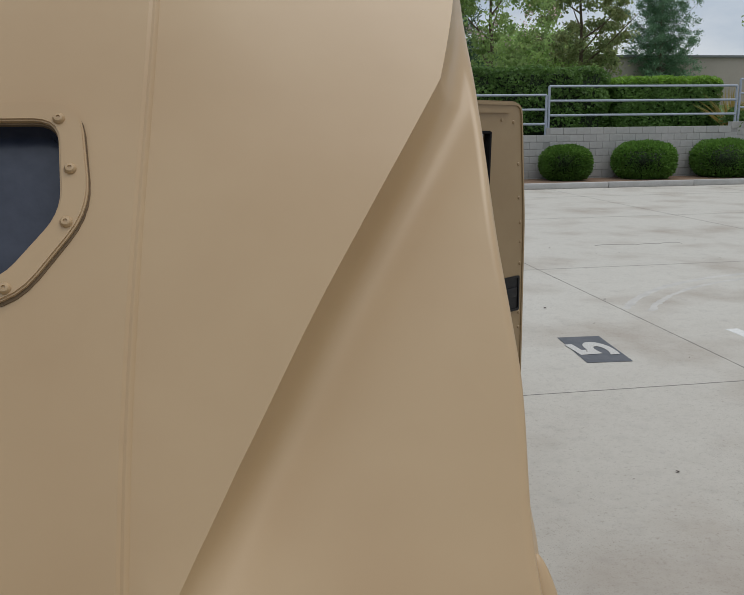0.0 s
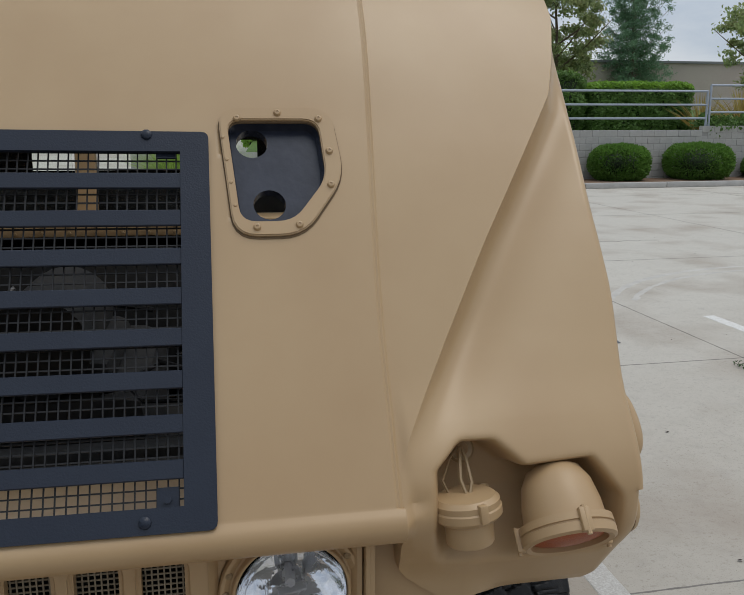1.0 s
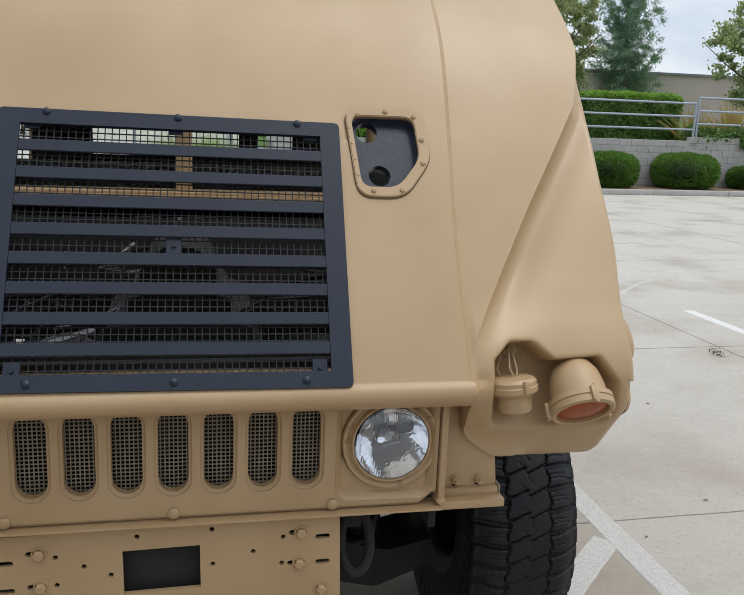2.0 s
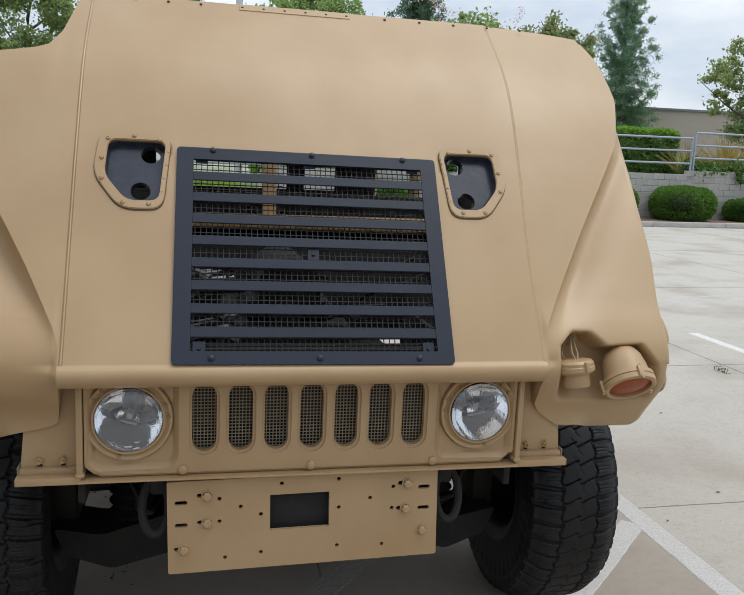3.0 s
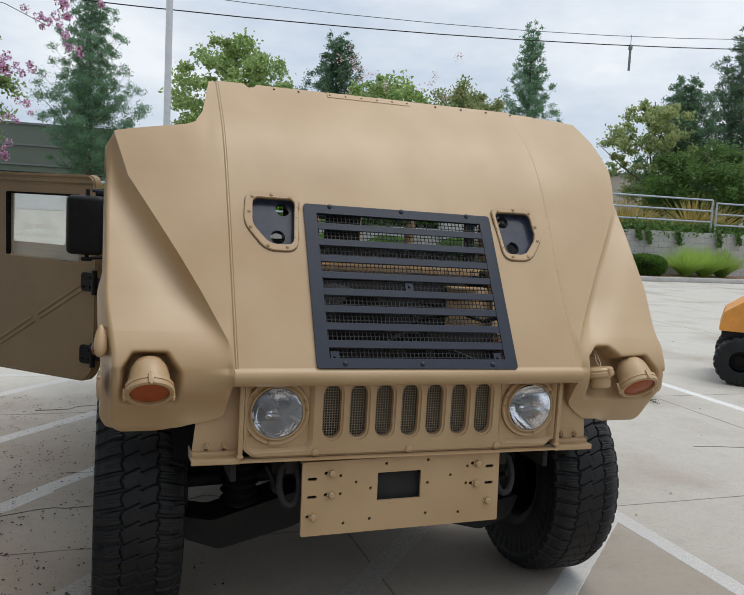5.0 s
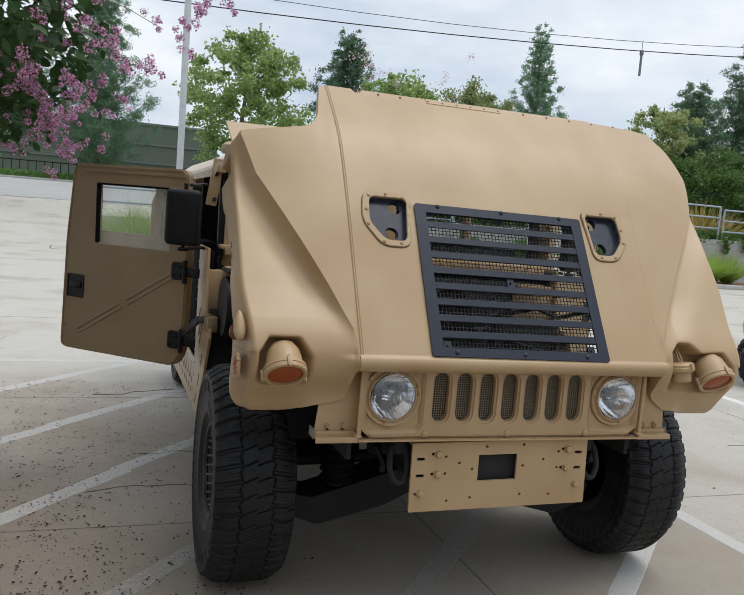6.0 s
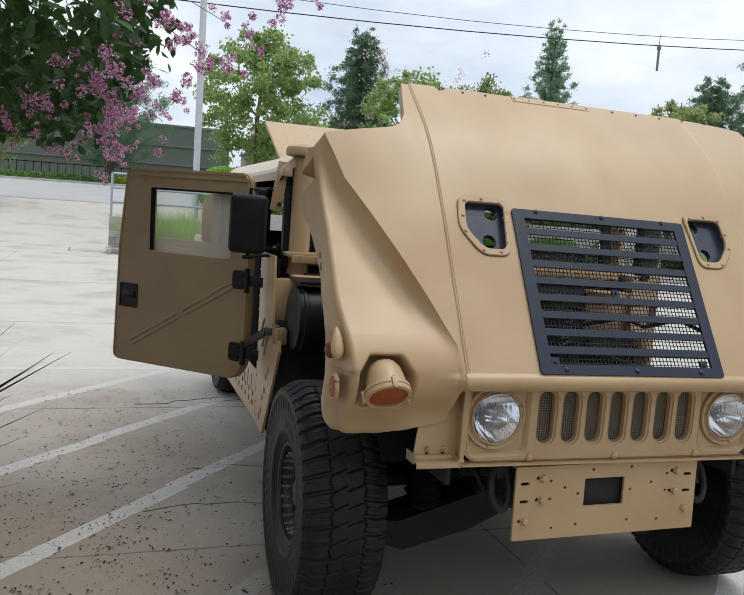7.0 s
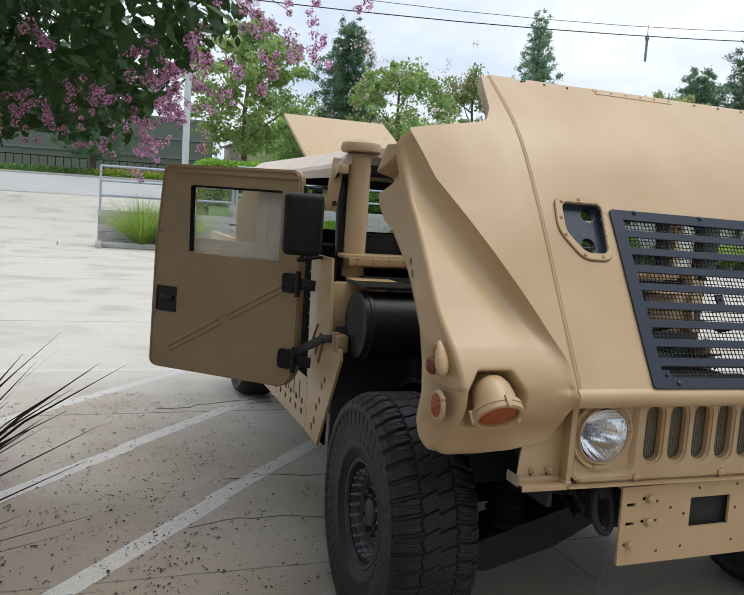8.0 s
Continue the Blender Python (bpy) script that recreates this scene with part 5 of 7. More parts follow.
# ---- underbody ----
for s in (1, -1):
    bm = B()
    ribs = [(0.058 + 0.018 * (0.5 - 0.5 * math.cos(k * math.pi / 2)), 0.44 + 0.009 * k) for k in range(31)]
    lathe(bm, [(0.0, 0.435)] + ribs + [(0.0, 0.72)], Matrix.Translation((s * 0.50, 0.50, 0)), 24)
    part("spring_boot", bm, FLAT_BLACK, truck, "ribbed black rubber spring boot")
    bm = B()
    cyl(bm, (s * 0.50, 0.52, 0.42), (s * 0.50, 0.52, 0.80), 0.035, n=14)
    part("shock_absorber", bm, DARK, truck)
    bm = B()
    arm = rounded([(s * 0.75, 0.40), (s * 0.71, 0.305), (s * 0.57, 0.252), (s * 0.28, 0.325), (s * 0.02, 0.45), (s * 0.02, 0.54), (s * 0.30, 0.46), (s * 0.60, 0.37)], 0.02, 3)
    plate(bm, arm, [], 0.20, front(0.50))
    part("control_arm", bm, DARK, truck)
    # dark boxes added to close the bright gap round the spring
    bm = B()
    box(bm, (s * 0.545, 0.80, 0.57), (0.47, 0.03, 0.26), 0.008)
    box(bm, (s * 0.40, 0.66, 0.70), (0.07, 0.30, 0.12), 0.01)
    part("spring_gap_filler", bm, DARK, truck)
    bm = B()
    box(bm, (s * 0.55, 0.68, 0.76), (0.42, 0.3, 0.06), 0.02)
    box(bm, (s * 0.73, 0.66, 0.52), (0.09, 0.16, 0.34), 0.03)
    part("knuckle", bm, DARK, truck)
    bm = B()
    cyl(bm, (s * 0.2, 0.66, 0.50), (s * 0.80, 0.66, 0.48), 0.028, n=12)
    part("half_shaft", bm, DARK, truck)
    bm = B()
    ring = [(s * (0.41 + 0.035 * math.cos(a * math.tau / 20)), 0.05 + 0.02 * math.sin(a * math.tau / 20), 0.66 + 0.07 * math.sin(a * math.tau / 20)) for a in range(21)]
    tube(bm, ring, 0.012, 8)
    box(bm, (s * 0.40, 0.10, 0.72), (0.05, 0.09, 0.06), 0.008)
    part("tow_shackle", bm, DARK, truck, "black tow shackle")
    bm = B()
    tube(bm, [(s * 0.46, 0.2, 0.74), (s * 0.47, 0.12, 0.70), (s * 0.455, 0.1, 0.64), (s * 0.43, 0.16, 0.60), (s * 0.40, 0.26, 0.62)], 0.013, 8)
    part("hose", bm, PLASTIC, truck)
bm = B()
box(bm, (0, 0.65, 0.53), (0.50, 0.8, 0.08), 0.03)
box(bm, (0, 0.25, 0.58), (0.52, 0.3, 0.05), 0.02, Matrix.Rotation(radians(-14), 3, "X"))
part("skid_plate", bm, DARK, truck, "dark underbody skid plate")
bm = B()
box(bm, (0, 2.6, 0.52), (1.5, 3.2, 0.14), 0.03)
part("floor_pan", bm, DARK, truck)

# ---- engine bay ----
# added plate, mostly hidden, that stops light falling through the bay
bm = B()
box(bm, (0, 0.70, 0.815), (1.24, 1.14, 0.012), 0.003)
part("bay_light_block", bm, DARK, truck, "dark unseen plate added to block light through the engine bay")
bm = B()
box(bm, (0, 0.36, 0.82), (0.86, 0.12, 0.42), 0.02, Matrix.Rotation(radians(-14), 3, "X"))
box(bm, (0, 0.25, 0.90), (0.9, 0.03, 0.30), 0.005)
part("radiator", bm, DARK, truck, "dark radiator behind the grille")
bm = B()
box(bm, (0, 0.95, 0.85), (0.46, 0.7, 0.42), 0.06)
box(bm, (0.0, 0.86, 1.09), (0.30, 0.46, 0.08), 0.03)
cyl(bm, (0, 0.62, 1.16), (0, 1.05, 1.16), 0.11, n=20)
part("engine", bm, DARK, truck, "dark engine block with its intake")
rng = random.Random(4)
for i in range(16):
    bm = B()
    x0, y0 = rng.uniform(-0.45, 0.45), rng.uniform(0.4, 1.2)
    pts = [Vector((x0, y0, rng.uniform(0.98, 1.16)))]
    for _ in range(6):
        pts.append(pts[-1] + Vector((rng.uniform(-0.16, 0.16), rng.uniform(-0.1, 0.12), rng.uniform(-0.05, 0.05))))
    tube(bm, pts, rng.uniform(0.005, 0.011), 6)
    part("engine_hose", bm, STUD if i % 5 == 0 else PLASTIC, truck)
for s in (1, -1):
    bm = B()
    box(bm, (s * 0.60, 0.62, 0.82), (0.02, 1.1, 0.30), 0.004)
    part("bay_side", bm, DARK, truck)
    bm = B()
    box(bm, (s * 0.77, 1.25, 0.74), (0.40, 0.02, 0.62), 0.004)
    part("splash_panel", bm, DARK, truck)
    bm = B()
    arcs = [[bm.verts.new((s * x, 0.665 - r * math.cos(radians(a)), 0.36 + r * math.sin(radians(a)))) for a in range(38, 165, 9)] for x, r in ((0.615, 0.56), (0.785, 0.56), (0.785, 0.568), (0.615, 0.568))]
    for p, q in zip(arcs, arcs[1:] + arcs[:1]):
        for k in range(len(p) - 1):
            bm.faces.new((p[k], p[k + 1], q[k + 1], q[k]))
    part("wheel_arch_liner", bm, FLAT_BLACK, truck, "black rounded wheel arch liner")
ax = Matrix.Translation((-0.73, 1.10, 1.080)) @ Matrix.Rotation(radians(-90), 4, "Y") @ Matrix.Scale(0.94, 4)
bm = B()
lathe(bm, [(0.0, 0.215), (0.10, 0.216), (0.135, 0.222), (0.148, 0.218), (0.152, 0.205), (0.152, 0.195), (0.156, 0.19), (0.156, 0.175), (0.150, 0.17), (0.150, -0.2), (0.14, -0.21), (0.0, -0.21)], ax, 40)
box(bm, (-0.80, 1.14, 1.245), (0.26, 0.24, 0.012), 0.004)
part("air_cleaner", bm, PLASTIC, truck, "black drum air cleaner")
bm = B()
lathe(bm, [(0.054, 1.25), (0.055, 1.265), (0.050, 1.28), (0.050, 1.79), (0.062, 1.80)], Matrix.Translation((-0.845, 1.45, 0)), 32)
snork = part("snorkel_pipe", bm, TAN, truck, "tan snorkel pipe with a mushroom cap")
bm = B()
lathe(bm, [(0.05, 1.815), (0.083, 1.808), (0.090, 1.814), (0.092, 1.832), (0.087, 1.850), (0.068, 1.864), (0.034, 1.871), (0.0, 1.873)], Matrix.Translation((-0.845, 1.45, 0)), 36)
part("cap", bm, TAN, snork)

# ---- cab ----
bm = B()
box(bm, (0, 1.37, 1.04), (1.66, 0.03, 0.44), 0.004)
part("firewall", bm, DARK, truck, "dark insulated firewall")
bm = B()
box(bm, (0, 1.43, 1.345), (1.84, 0.16, 0.02), 0.005)
box(bm, (0, 1.352, 1.326), (1.80, 0.014, 0.036), 0.003)
cowl = part("cowl", bm, TAN, truck, "tan riveted cowl panel")
for i in range(24):
    for z in (1.318, 1.336):
        b2 = B()
        lathe(b2, [(0.0, 0.004), (0.005, 0.003), (0.006, 0.0)], front(1.345) @ Matrix.Translation((-0.86 + 1.72 * i / 23, z, 0)), 6)
        part("rivet", b2, SHADE_TAN, cowl)
bm = B()
WS = Matrix(((1, 0, 0), (0, math.cos(radians(7)), math.sin(radians(7))), (0, -math.sin(radians(7)), math.cos(radians(7)))))
for s in (1, -1):
    box(bm, (s * 0.895, 1.50, 1.52), (0.055, 0.05, 0.46), 0.008, WS)
box(bm, (0, 1.520, 1.735), (1.8, 0.05, 0.05), 0.008, WS)
wframe = part("windshield_frame", bm, PLASTIC, truck, "flat two-pane windshield frame edged in black rubber")
bm = B()
box(bm, (0, 1.475, 1.315), (1.8, 0.05, 0.05), 0.008, WS)
box(bm, (0, 1.50, 1.535), (0.06, 0.05, 0.44), 0.008, WS)
part("centre_post", bm, TAN, wframe, "tan centre post and sill")
for s in (1, -1):
    b2 = B()
    box(b2, (s * 0.45, 1.50, 1.54), (0.82, 0.006, 0.42), 0, WS)
    g = part("windshield_pane", b2, PANE, wframe, "clear windshield pane", 0)
    g.visible_shadow = False
    for j in range(5):
        b2 = B()
        lathe(b2, [(0.0, 0.006), (0.008, 0.005), (0.009, 0.0)], front(1.474) @ Matrix.Translation((s * 0.897, 1.36 + 0.085 * j, 0)), 8)
        part("frame_bolt", b2, DARK, wframe)
bm = B()
verts = []
sect = [(-0.965, 1.725), (-0.955, 1.745), (-0.845, 1.827), (-0.4, 1.838), (0.4, 1.838), (0.845, 1.827), (0.955, 1.745), (0.965, 1.725)]
rings = []
for y in (1.43, 2.1, 2.8, 3.66):
    rings.append([bm.verts.new((x, y, z + (0.008 if y == 1.43 else 0.0))) for x, z in sect] + [bm.verts.new((x, y, z - 0.035)) for x, z in sect[::-1]])
for a, b in zip(rings, rings[1:]):
    k = len(a)
    for j in range(k):
        bm.faces.new((a[j], a[(j + 1) % k], b[(j + 1) % k], b[j]))
bm.faces.new(rings[0][::-1]), bm.faces.new(rings[-1])
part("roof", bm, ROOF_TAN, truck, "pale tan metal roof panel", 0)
bm = B()
box(bm, (0.0, 4.23, 2.04), (0.9, 1.22, 0.03), 0.006, Matrix.Rotation(radians(25), 3, "X"))
part("rear_lid", bm, LID_TAN, truck, "raised tan cargo lid with specks of dirt")
for s in (1, -1):
    for y in (2.47, 3.62):
        bm = B()
        box(bm, (s * 0.92, y, 1.28), (0.05, 0.07, 0.92), 0.008)
        part("roof_pillar", bm, TAN, truck)
    bm = B()
    box(bm, (s * 0.93, 2.5, 1.728), (0.04, 2.2, 0.04), 0.006)
    part("roof_rail", bm, TAN, truck)
bm = B()
for s in (1, -1):
    box(bm, (s * 0.98, 3.02, 1.0), (0.05, 1.05, 0.58), 0.01)
    box(bm, (s * 0.96, 4.45, 1.05), (0.06, 1.0, 0.45), 0.02)
box(bm, (0, 4.93, 1.0), (1.9, 0.05, 0.5), 0.01)
part("rear_body", bm, TAN, truck, "tan rear body sides")
for s in (1, -1):
    bm = B()
    holes = []
    for i in range(9):
        for j in range(2):
            cx, cz = 1.66 + 0.11 * i, 0.545 + 0.05 * j
            holes.append([(cx, cz), (cx + 0.034, cz), (cx + 0.034, cz + 0.028), (cx, cz + 0.028)])
        holes.append([(1.72 + 0.11 * i, 0.61), (1.74 + 0.11 * i, 0.61), (1.74 + 0.11 * i, 0.70), (1.72 + 0.11 * i, 0.70)])
    m = Matrix.Translation((s * 0.985, 0, 0)) @ Matrix(((0, 0, s, 0), (1, 0, 0, 0), (0, 1, 0, 0), (0, 0, 0, 1)))
    plate(bm, [(1.59, 0.49), (2.72, 0.49), (2.72, 0.74), (1.61, 0.74)], holes, 0.006, m)
    part("rocker_panel", bm, TAN, truck, "tan rocker panel with square holes", 0)
    bm = B()
    holes = []
    for cy, cz in [[1.318, 0.795], [1.357, 0.758], [1.381, 0.686], [1.421, 0.645], [1.447, 0.575], [1.481, 0.538]]:
        holes.append([(cy - 0.016, cz - 0.017), (cy + 0.016, cz - 0.013), (cy + 0.016, cz + 0.017), (cy - 0.016, cz + 0.013)])
    for (y0, z0), (y1, z1) in [([1.551, 0.945], [1.474, 1.014]), ([1.497, 0.888], [1.419, 0.98]), ([1.441, 0.855], [1.38, 0.944])]:
        holes.append(rounded([(y0 - 0.021, z0 - 0.006), (y0 + 0.021, z0 - 0.012), (y1 + 0.021, z1 + 0.006), (y1 - 0.021, z1 + 0.012)], 0.008, 3))
    plate(bm, [(1.386, 0.478), (1.585, 0.488), (1.66, 1.335), (1.33, 1.335), (1.28, 0.985), (1.12, 0.965), (1.11, 0.925)], holes, 0.012, m)
    sp = part("side_cowl", bm, TAN, truck, "tan side cowl plate with slots and square holes", 0)
    for j in range(12):
        b2 = B()
        lathe(b2, [(0.0, 0.004), (0.005, 0.003), (0.006, 0.0)], m @ Matrix.Translation((1.577 + 0.085 * j / 12, 0.52 + 0.066 * j, 0.0)), 6)
        part("rivet", b2, STUD if j > 5 else TAN, sp)
    # black boxes added so the door gap, slots and holes look deeply shaded
    bm = B()
    box(bm, (s * 0.935, 1.84, 1.02), (0.075, 0.40, 0.66), 0.004)
    box(bm, (s * 0.952, 1.50, 0.90), (0.012, 0.26, 0.84), 0.003)
    box(bm, (s * 0.952, 2.17, 0.60), (0.012, 1.08, 0.24), 0.003)
    part("door_gap_filler", bm, FLAT_BLACK, truck, "dark filler behind the door gap and cowl holes")
    bm = B()
    box(bm, (s * 0.85, 1.375, 1.10), (0.265, 0.075, 0.26), 0.006)
    box(bm, (s * 0.80, 1.31, 1.245), (0.2, 0.14, 0.014), 0.004)
    part("cowl_box", bm, TAN, truck, "tan sheet metal box beside the air cleaner")
    bm = B()
    box(bm, (s * 0.955, 1.465, 1.66), (0.052, 0.03, 0.235), 0.004, Matrix.Rotation(s * radians(-7), 3, "Y"))
    pb = part("pillar_bracket", bm, TAN, truck, "tan pillar bracket with dark bolts")
    for z in (1.575, 1.70):
        bm = B()
        cyl(bm, (s * 0.955, 1.452, z), (s * 0.955, 1.440, z), 0.011, n=8)
        part("bracket_bolt", bm, DARK, pb)
    # seats
    bm = B()
    box(bm, (s * 0.52, 2.25, 0.98), (0.5, 0.48, 0.14), 0.04)
    box(bm, (s * 0.52, 2.5, 1.16), (0.5, 0.12, 0.36), 0.04)
    part("seat", bm, PLASTIC, truck, "dark padded seat")
bm = B()
plate(bm, rounded([(-1.185, 1.31), (-1.035, 1.31), (-1.035, 1.66), (-1.10, 1.66), (-1.185, 1.56)], 0.05, 5), [], 0.02, front(2.60))
part("pillar_panel", bm, TAN, truck, "pale rounded panel on the middle pillar", 30)
bm = B()
plate(bm, [(-0.93, 0.62), (0.93, 0.62), (0.93, 1.76), (-0.93, 1.76)], [[(-0.58, 1.39), (0.30, 1.39), (0.30, 1.70), (-0.58, 1.70)], [(0.42, 1.39), (0.64, 1.39), (0.64, 1.56), (0.42, 1.56)]], 0.02, front(3.58))
part("cab_bulkhead", bm, FLAT_BLACK, truck, "dark rear cab bulkhead with two openings", 30)
bm = B()
box(bm, (0, 1.64, 1.34), (1.66, 0.2, 0.2), 0.03)
box(bm, (0, 2.1, 0.95), (0.5, 1.2, 0.5), 0.05)
part("dashboard", bm, PLASTIC, truck, "black dashboard and tunnel")
bm = B()
ring = [(0.48 + 0.19 * math.cos(a * math.tau / 28), 1.85 - 0.08 * math.sin(a * math.tau / 28), 1.25 + 0.17 * math.sin(a * math.tau / 28)) for a in range(29)]
tube(bm, ring, 0.013, 8)
part("steering_wheel", bm, PLASTIC, truck)


def build_door(s):
    """An open front door with its window, latch, stiffener and hinges; a runs from the hinge to the rear edge."""
    swing = radians(54.0 if s > 0 else 43.6)
    e = Vector((s * math.sin(swing), math.cos(swing), 0))
    out = Vector((s * math.cos(swing), -math.sin(swing), 0))
    m = Matrix(((e.x, 0, out.x, s * 1.055), (e.y, 0, out.y, 1.595), (0, 1, 0, 0), (0, 0, 0, 1)))
    outline = rounded([(0.0, 0.76), (0.06, 0.685), (0.894, 0.669), (0.882, 1.30), (0.842, 1.716), (0.03, 1.715), (0.0, 1.30)], 0.05, 5)
    win = rounded([(0.122, 1.279), (0.656, 1.283), (0.664, 1.616), (0.122, 1.616)], 0.012, 3)
    bm = B()
    plate(bm, outline, [win], 0.045, Matrix.Identity(4))
    es = [x for x in bm.edges if len(x.link_faces) == 2 and x.calc_face_angle(0) > 1.0 and x.verts[0].co.z > -0.001 and x.verts[1].co.z > -0.001 and not (0.1 < x.verts[0].co.x < 0.68 and 1.2 < x.verts[0].co.y < 1.66)]
    bmesh.ops.bevel(bm, geom=es, offset=0.008, segments=3, affect="EDGES")
    door = part("door", bm, SHADE_TAN, truck, "open tan door with an X-stamped panel and a sliding window", 35)
    door.matrix_basis = m
    bm = B()
    inner = grown(outline, -0.014)
    plate(bm, grown(outline, -0.006), [inner], 0.004, Matrix.Translation((0, 0, 0.004)))
    plate(bm, [(0.03, 1.672), (0.76, 1.676), (0.76, 1.69), (0.03, 1.686)], [], 0.008, Matrix.Translation((0, 0, 0.008)))
    part("door_rim", bm, SHADE_TAN, door)
    for a, z in ((0.86, 0.80), (0.862, 0.90), (0.862, 0.955), (0.858, 1.14), (0.856, 1.22), (0.852, 1.29), (0.838, 1.38), (0.828, 1.50), (0.79, 1.645), (0.72, 1.652)):
        b2 = B()
        lathe(b2, [(0.0, 0.0045), (0.005, 0.0035), (0.0075, 0.0)], Matrix.Translation((a, z, 0.0)), 8)
        part("rivet", b2, SHADE_TAN, door)
    bm = B()

    def rib(p, q, high=0.007):
        d = (Vector(q) - Vector(p))
        c = (Vector(p) + Vector(q)) / 2
        rot = Matrix.Rotation(math.atan2(d.y, d.x), 3, "Z")
        box(bm, (c.x, c.y, 0.0005), (d.length, 0.015, high), min(0.0035, high * 0.45), rot, 3)
    for off_a, off_z in ((0.007, 0.011), (-0.007, -0.011)):
        rib((0.08 + off_a, 1.17 + off_z), (0.40 + off_a, 0.985 + off_z)), rib((0.44 + off_a, 0.965 + off_z), (0.76 + off_a, 0.78 + off_z))
    part("stiffener", bm, SHADE_TAN, door)
    bm = B()
    # nested sashes: a wide stile on the hinge side and a deep bottom rail, stepping inwards
    for z_in, a0, low, thick in ((-0.046, 0.250, 1.310, 0.010), (-0.072, 0.286, 1.330, 0.010), (-0.100, 0.330, 1.352, 0.012)):
        plate(bm, rounded([(0.10, 1.25), (0.76, 1.25), (0.76, 1.655), (0.10, 1.655)], 0.01, 3), [rounded([(a0, low), (0.738, low), (0.738, 1.634), (a0, 1.634)], 0.02, 4)], thick, Matrix.Translation((0, 0, z_in)))
    plate(bm, rounded([(0.135, 1.345), (0.250, 1.345), (0.250, 1.60), (0.135, 1.60)], 0.012, 3), [rounded([(0.150, 1.36), (0.222, 1.36), (0.222, 1.585), (0.150, 1.585)], 0.010, 3)], 0.006, Matrix.Translation((0, 0, -0.040)))
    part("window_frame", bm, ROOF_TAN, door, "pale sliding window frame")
    bm = B()
    box(bm, (0.655, 1.450, -0.010), (0.012, 0.326, 0.026), 0.003, Matrix.Rotation(radians(-1.4), 3, "Z"))
    box(bm, (0.392, 1.611, -0.010), (0.532, 0.010, 0.026), 0.003)
    part("window_seal", bm, FLAT_BLACK, door, "black rubber window seal")
    bm = B()
    box(bm, (0.39, 1.448, -0.030), (0.53, 0.33, 0.004))
    g = part("window_pane", bm, DUSTY, door, "dusty window pane", 0)
    g.visible_shadow = False
    bm = B()
    plate(bm, rounded([(0.727, 0.966), (0.858, 0.966), (0.855, 1.096), (0.727, 1.096)], 0.008), [rounded([(0.735, 0.974), (0.850, 0.974), (0.847, 1.088), (0.735, 1.088)], 0.006)], 0.006, Matrix.Translation((0, 0, 0.005)))
    box(bm, (0.792, 1.031, -0.004), (0.118, 0.118, 0.01))
    box(bm, (0.792, 1.036, 0.003), (0.09, 0.035, 0.008), 0.002)
    part("latch", bm, PLASTIC, door, "black recessed paddle latch")
    for z in (1.190, 0.829):
        bm = B()
        plate(bm, rounded([(0.010, z - 0.046), (0.088, z - 0.046), (0.088, z + 0.046), (0.010, z + 0.046)], 0.020, 4), [], 0.012, Matrix.Translation((0, 0, 0.015)))
        box(bm, (0.045, z + 0.022, 0.017), (0.055, 0.012, 0.008), 0.003)
        cyl(bm, (0.0, z - 0.06, 0.012), (0.0, z + 0.06, 0.012), 0.013, n=12)
        box(bm, (-0.045, z, 0.006), (0.09, 0.05, 0.012), 0.003)
        for dx in (0.028, 0.072):
            for dz in (-0.025, 0.025):
                cyl(bm, (dx, z + dz, 0.014), (dx, z + dz, 0.022), 0.007, n=6)
        part("hinge", bm, PLASTIC, door, "black bolted door hinge")
    return door


for s in (-1, 1):
    build_door(s)
    bm = B()
    c = Vector((s * 1.105, 1.40, 1.474))
    rot = Matrix.Rotation(s * radians(16), 3, "Z")
    box(bm, c, (0.176, 0.06, 0.275), 0.028, rot, 4)
    mir = part("side_mirror", bm, PLASTIC, truck, "large black side mirror seen from its back")
    bm = B()
    for z in (1.32, 1.635):
        tube(bm, [(s * 0.965, 1.49, z), (s * 1.0, 1.47, z + 0.008), (s * 1.08, 1.43, z)], 0.008, 8)
    tube(bm, [(s * 1.10, 1.41, 1.315), (s * 1.10, 1.41, 1.64)], 0.010, 8)
    box(bm, (s * 1.045, 1.42, 1.625), (0.045, 0.03, 0.03), 0.006)
    box(bm, (s * 1.10, 1.40, 1.318), (0.05, 0.03, 0.018), 0.005)
    part("mirror_arm", bm, PLASTIC, mir)
    bm = B()
    for p, q, w in (((0.985, 1.19, 1.005), (1.02, 1.28, 0.985), 0.034), ((1.02, 1.275, 0.987), (1.062, 1.60, 0.862), 0.04)):
        p, q = Vector((s * p[0], p[1], p[2])), Vector((s * q[0], q[1], q[2]))
        box(bm, (p + q) / 2, ((q - p).length + 0.015, 0.014, w), 0.005, (q - p).to_track_quat("X", "Z").to_matrix())
    check = part("door_check", bm, PLASTIC, truck, "black door check arm")
    bm = B()
    box(bm, (s * 0.965, 1.185, 0.985), (0.05, 0.07, 0.075), 0.008)
    cyl(bm, (s * 0.985, 1.19, 1.03), (s * 0.985, 1.19, 0.95), 0.016, n=10)
    part("check_bracket", bm, SHADE_TAN, check, "tan bracket")

# ---- ground ----
def ground_z(x, y):
    """The yard is level; past the planter's open end the drive climbs to the street."""
    climb = max(0.0, min(1.0, (y - 22.5) / 26.0))
    return 2.15 * climb


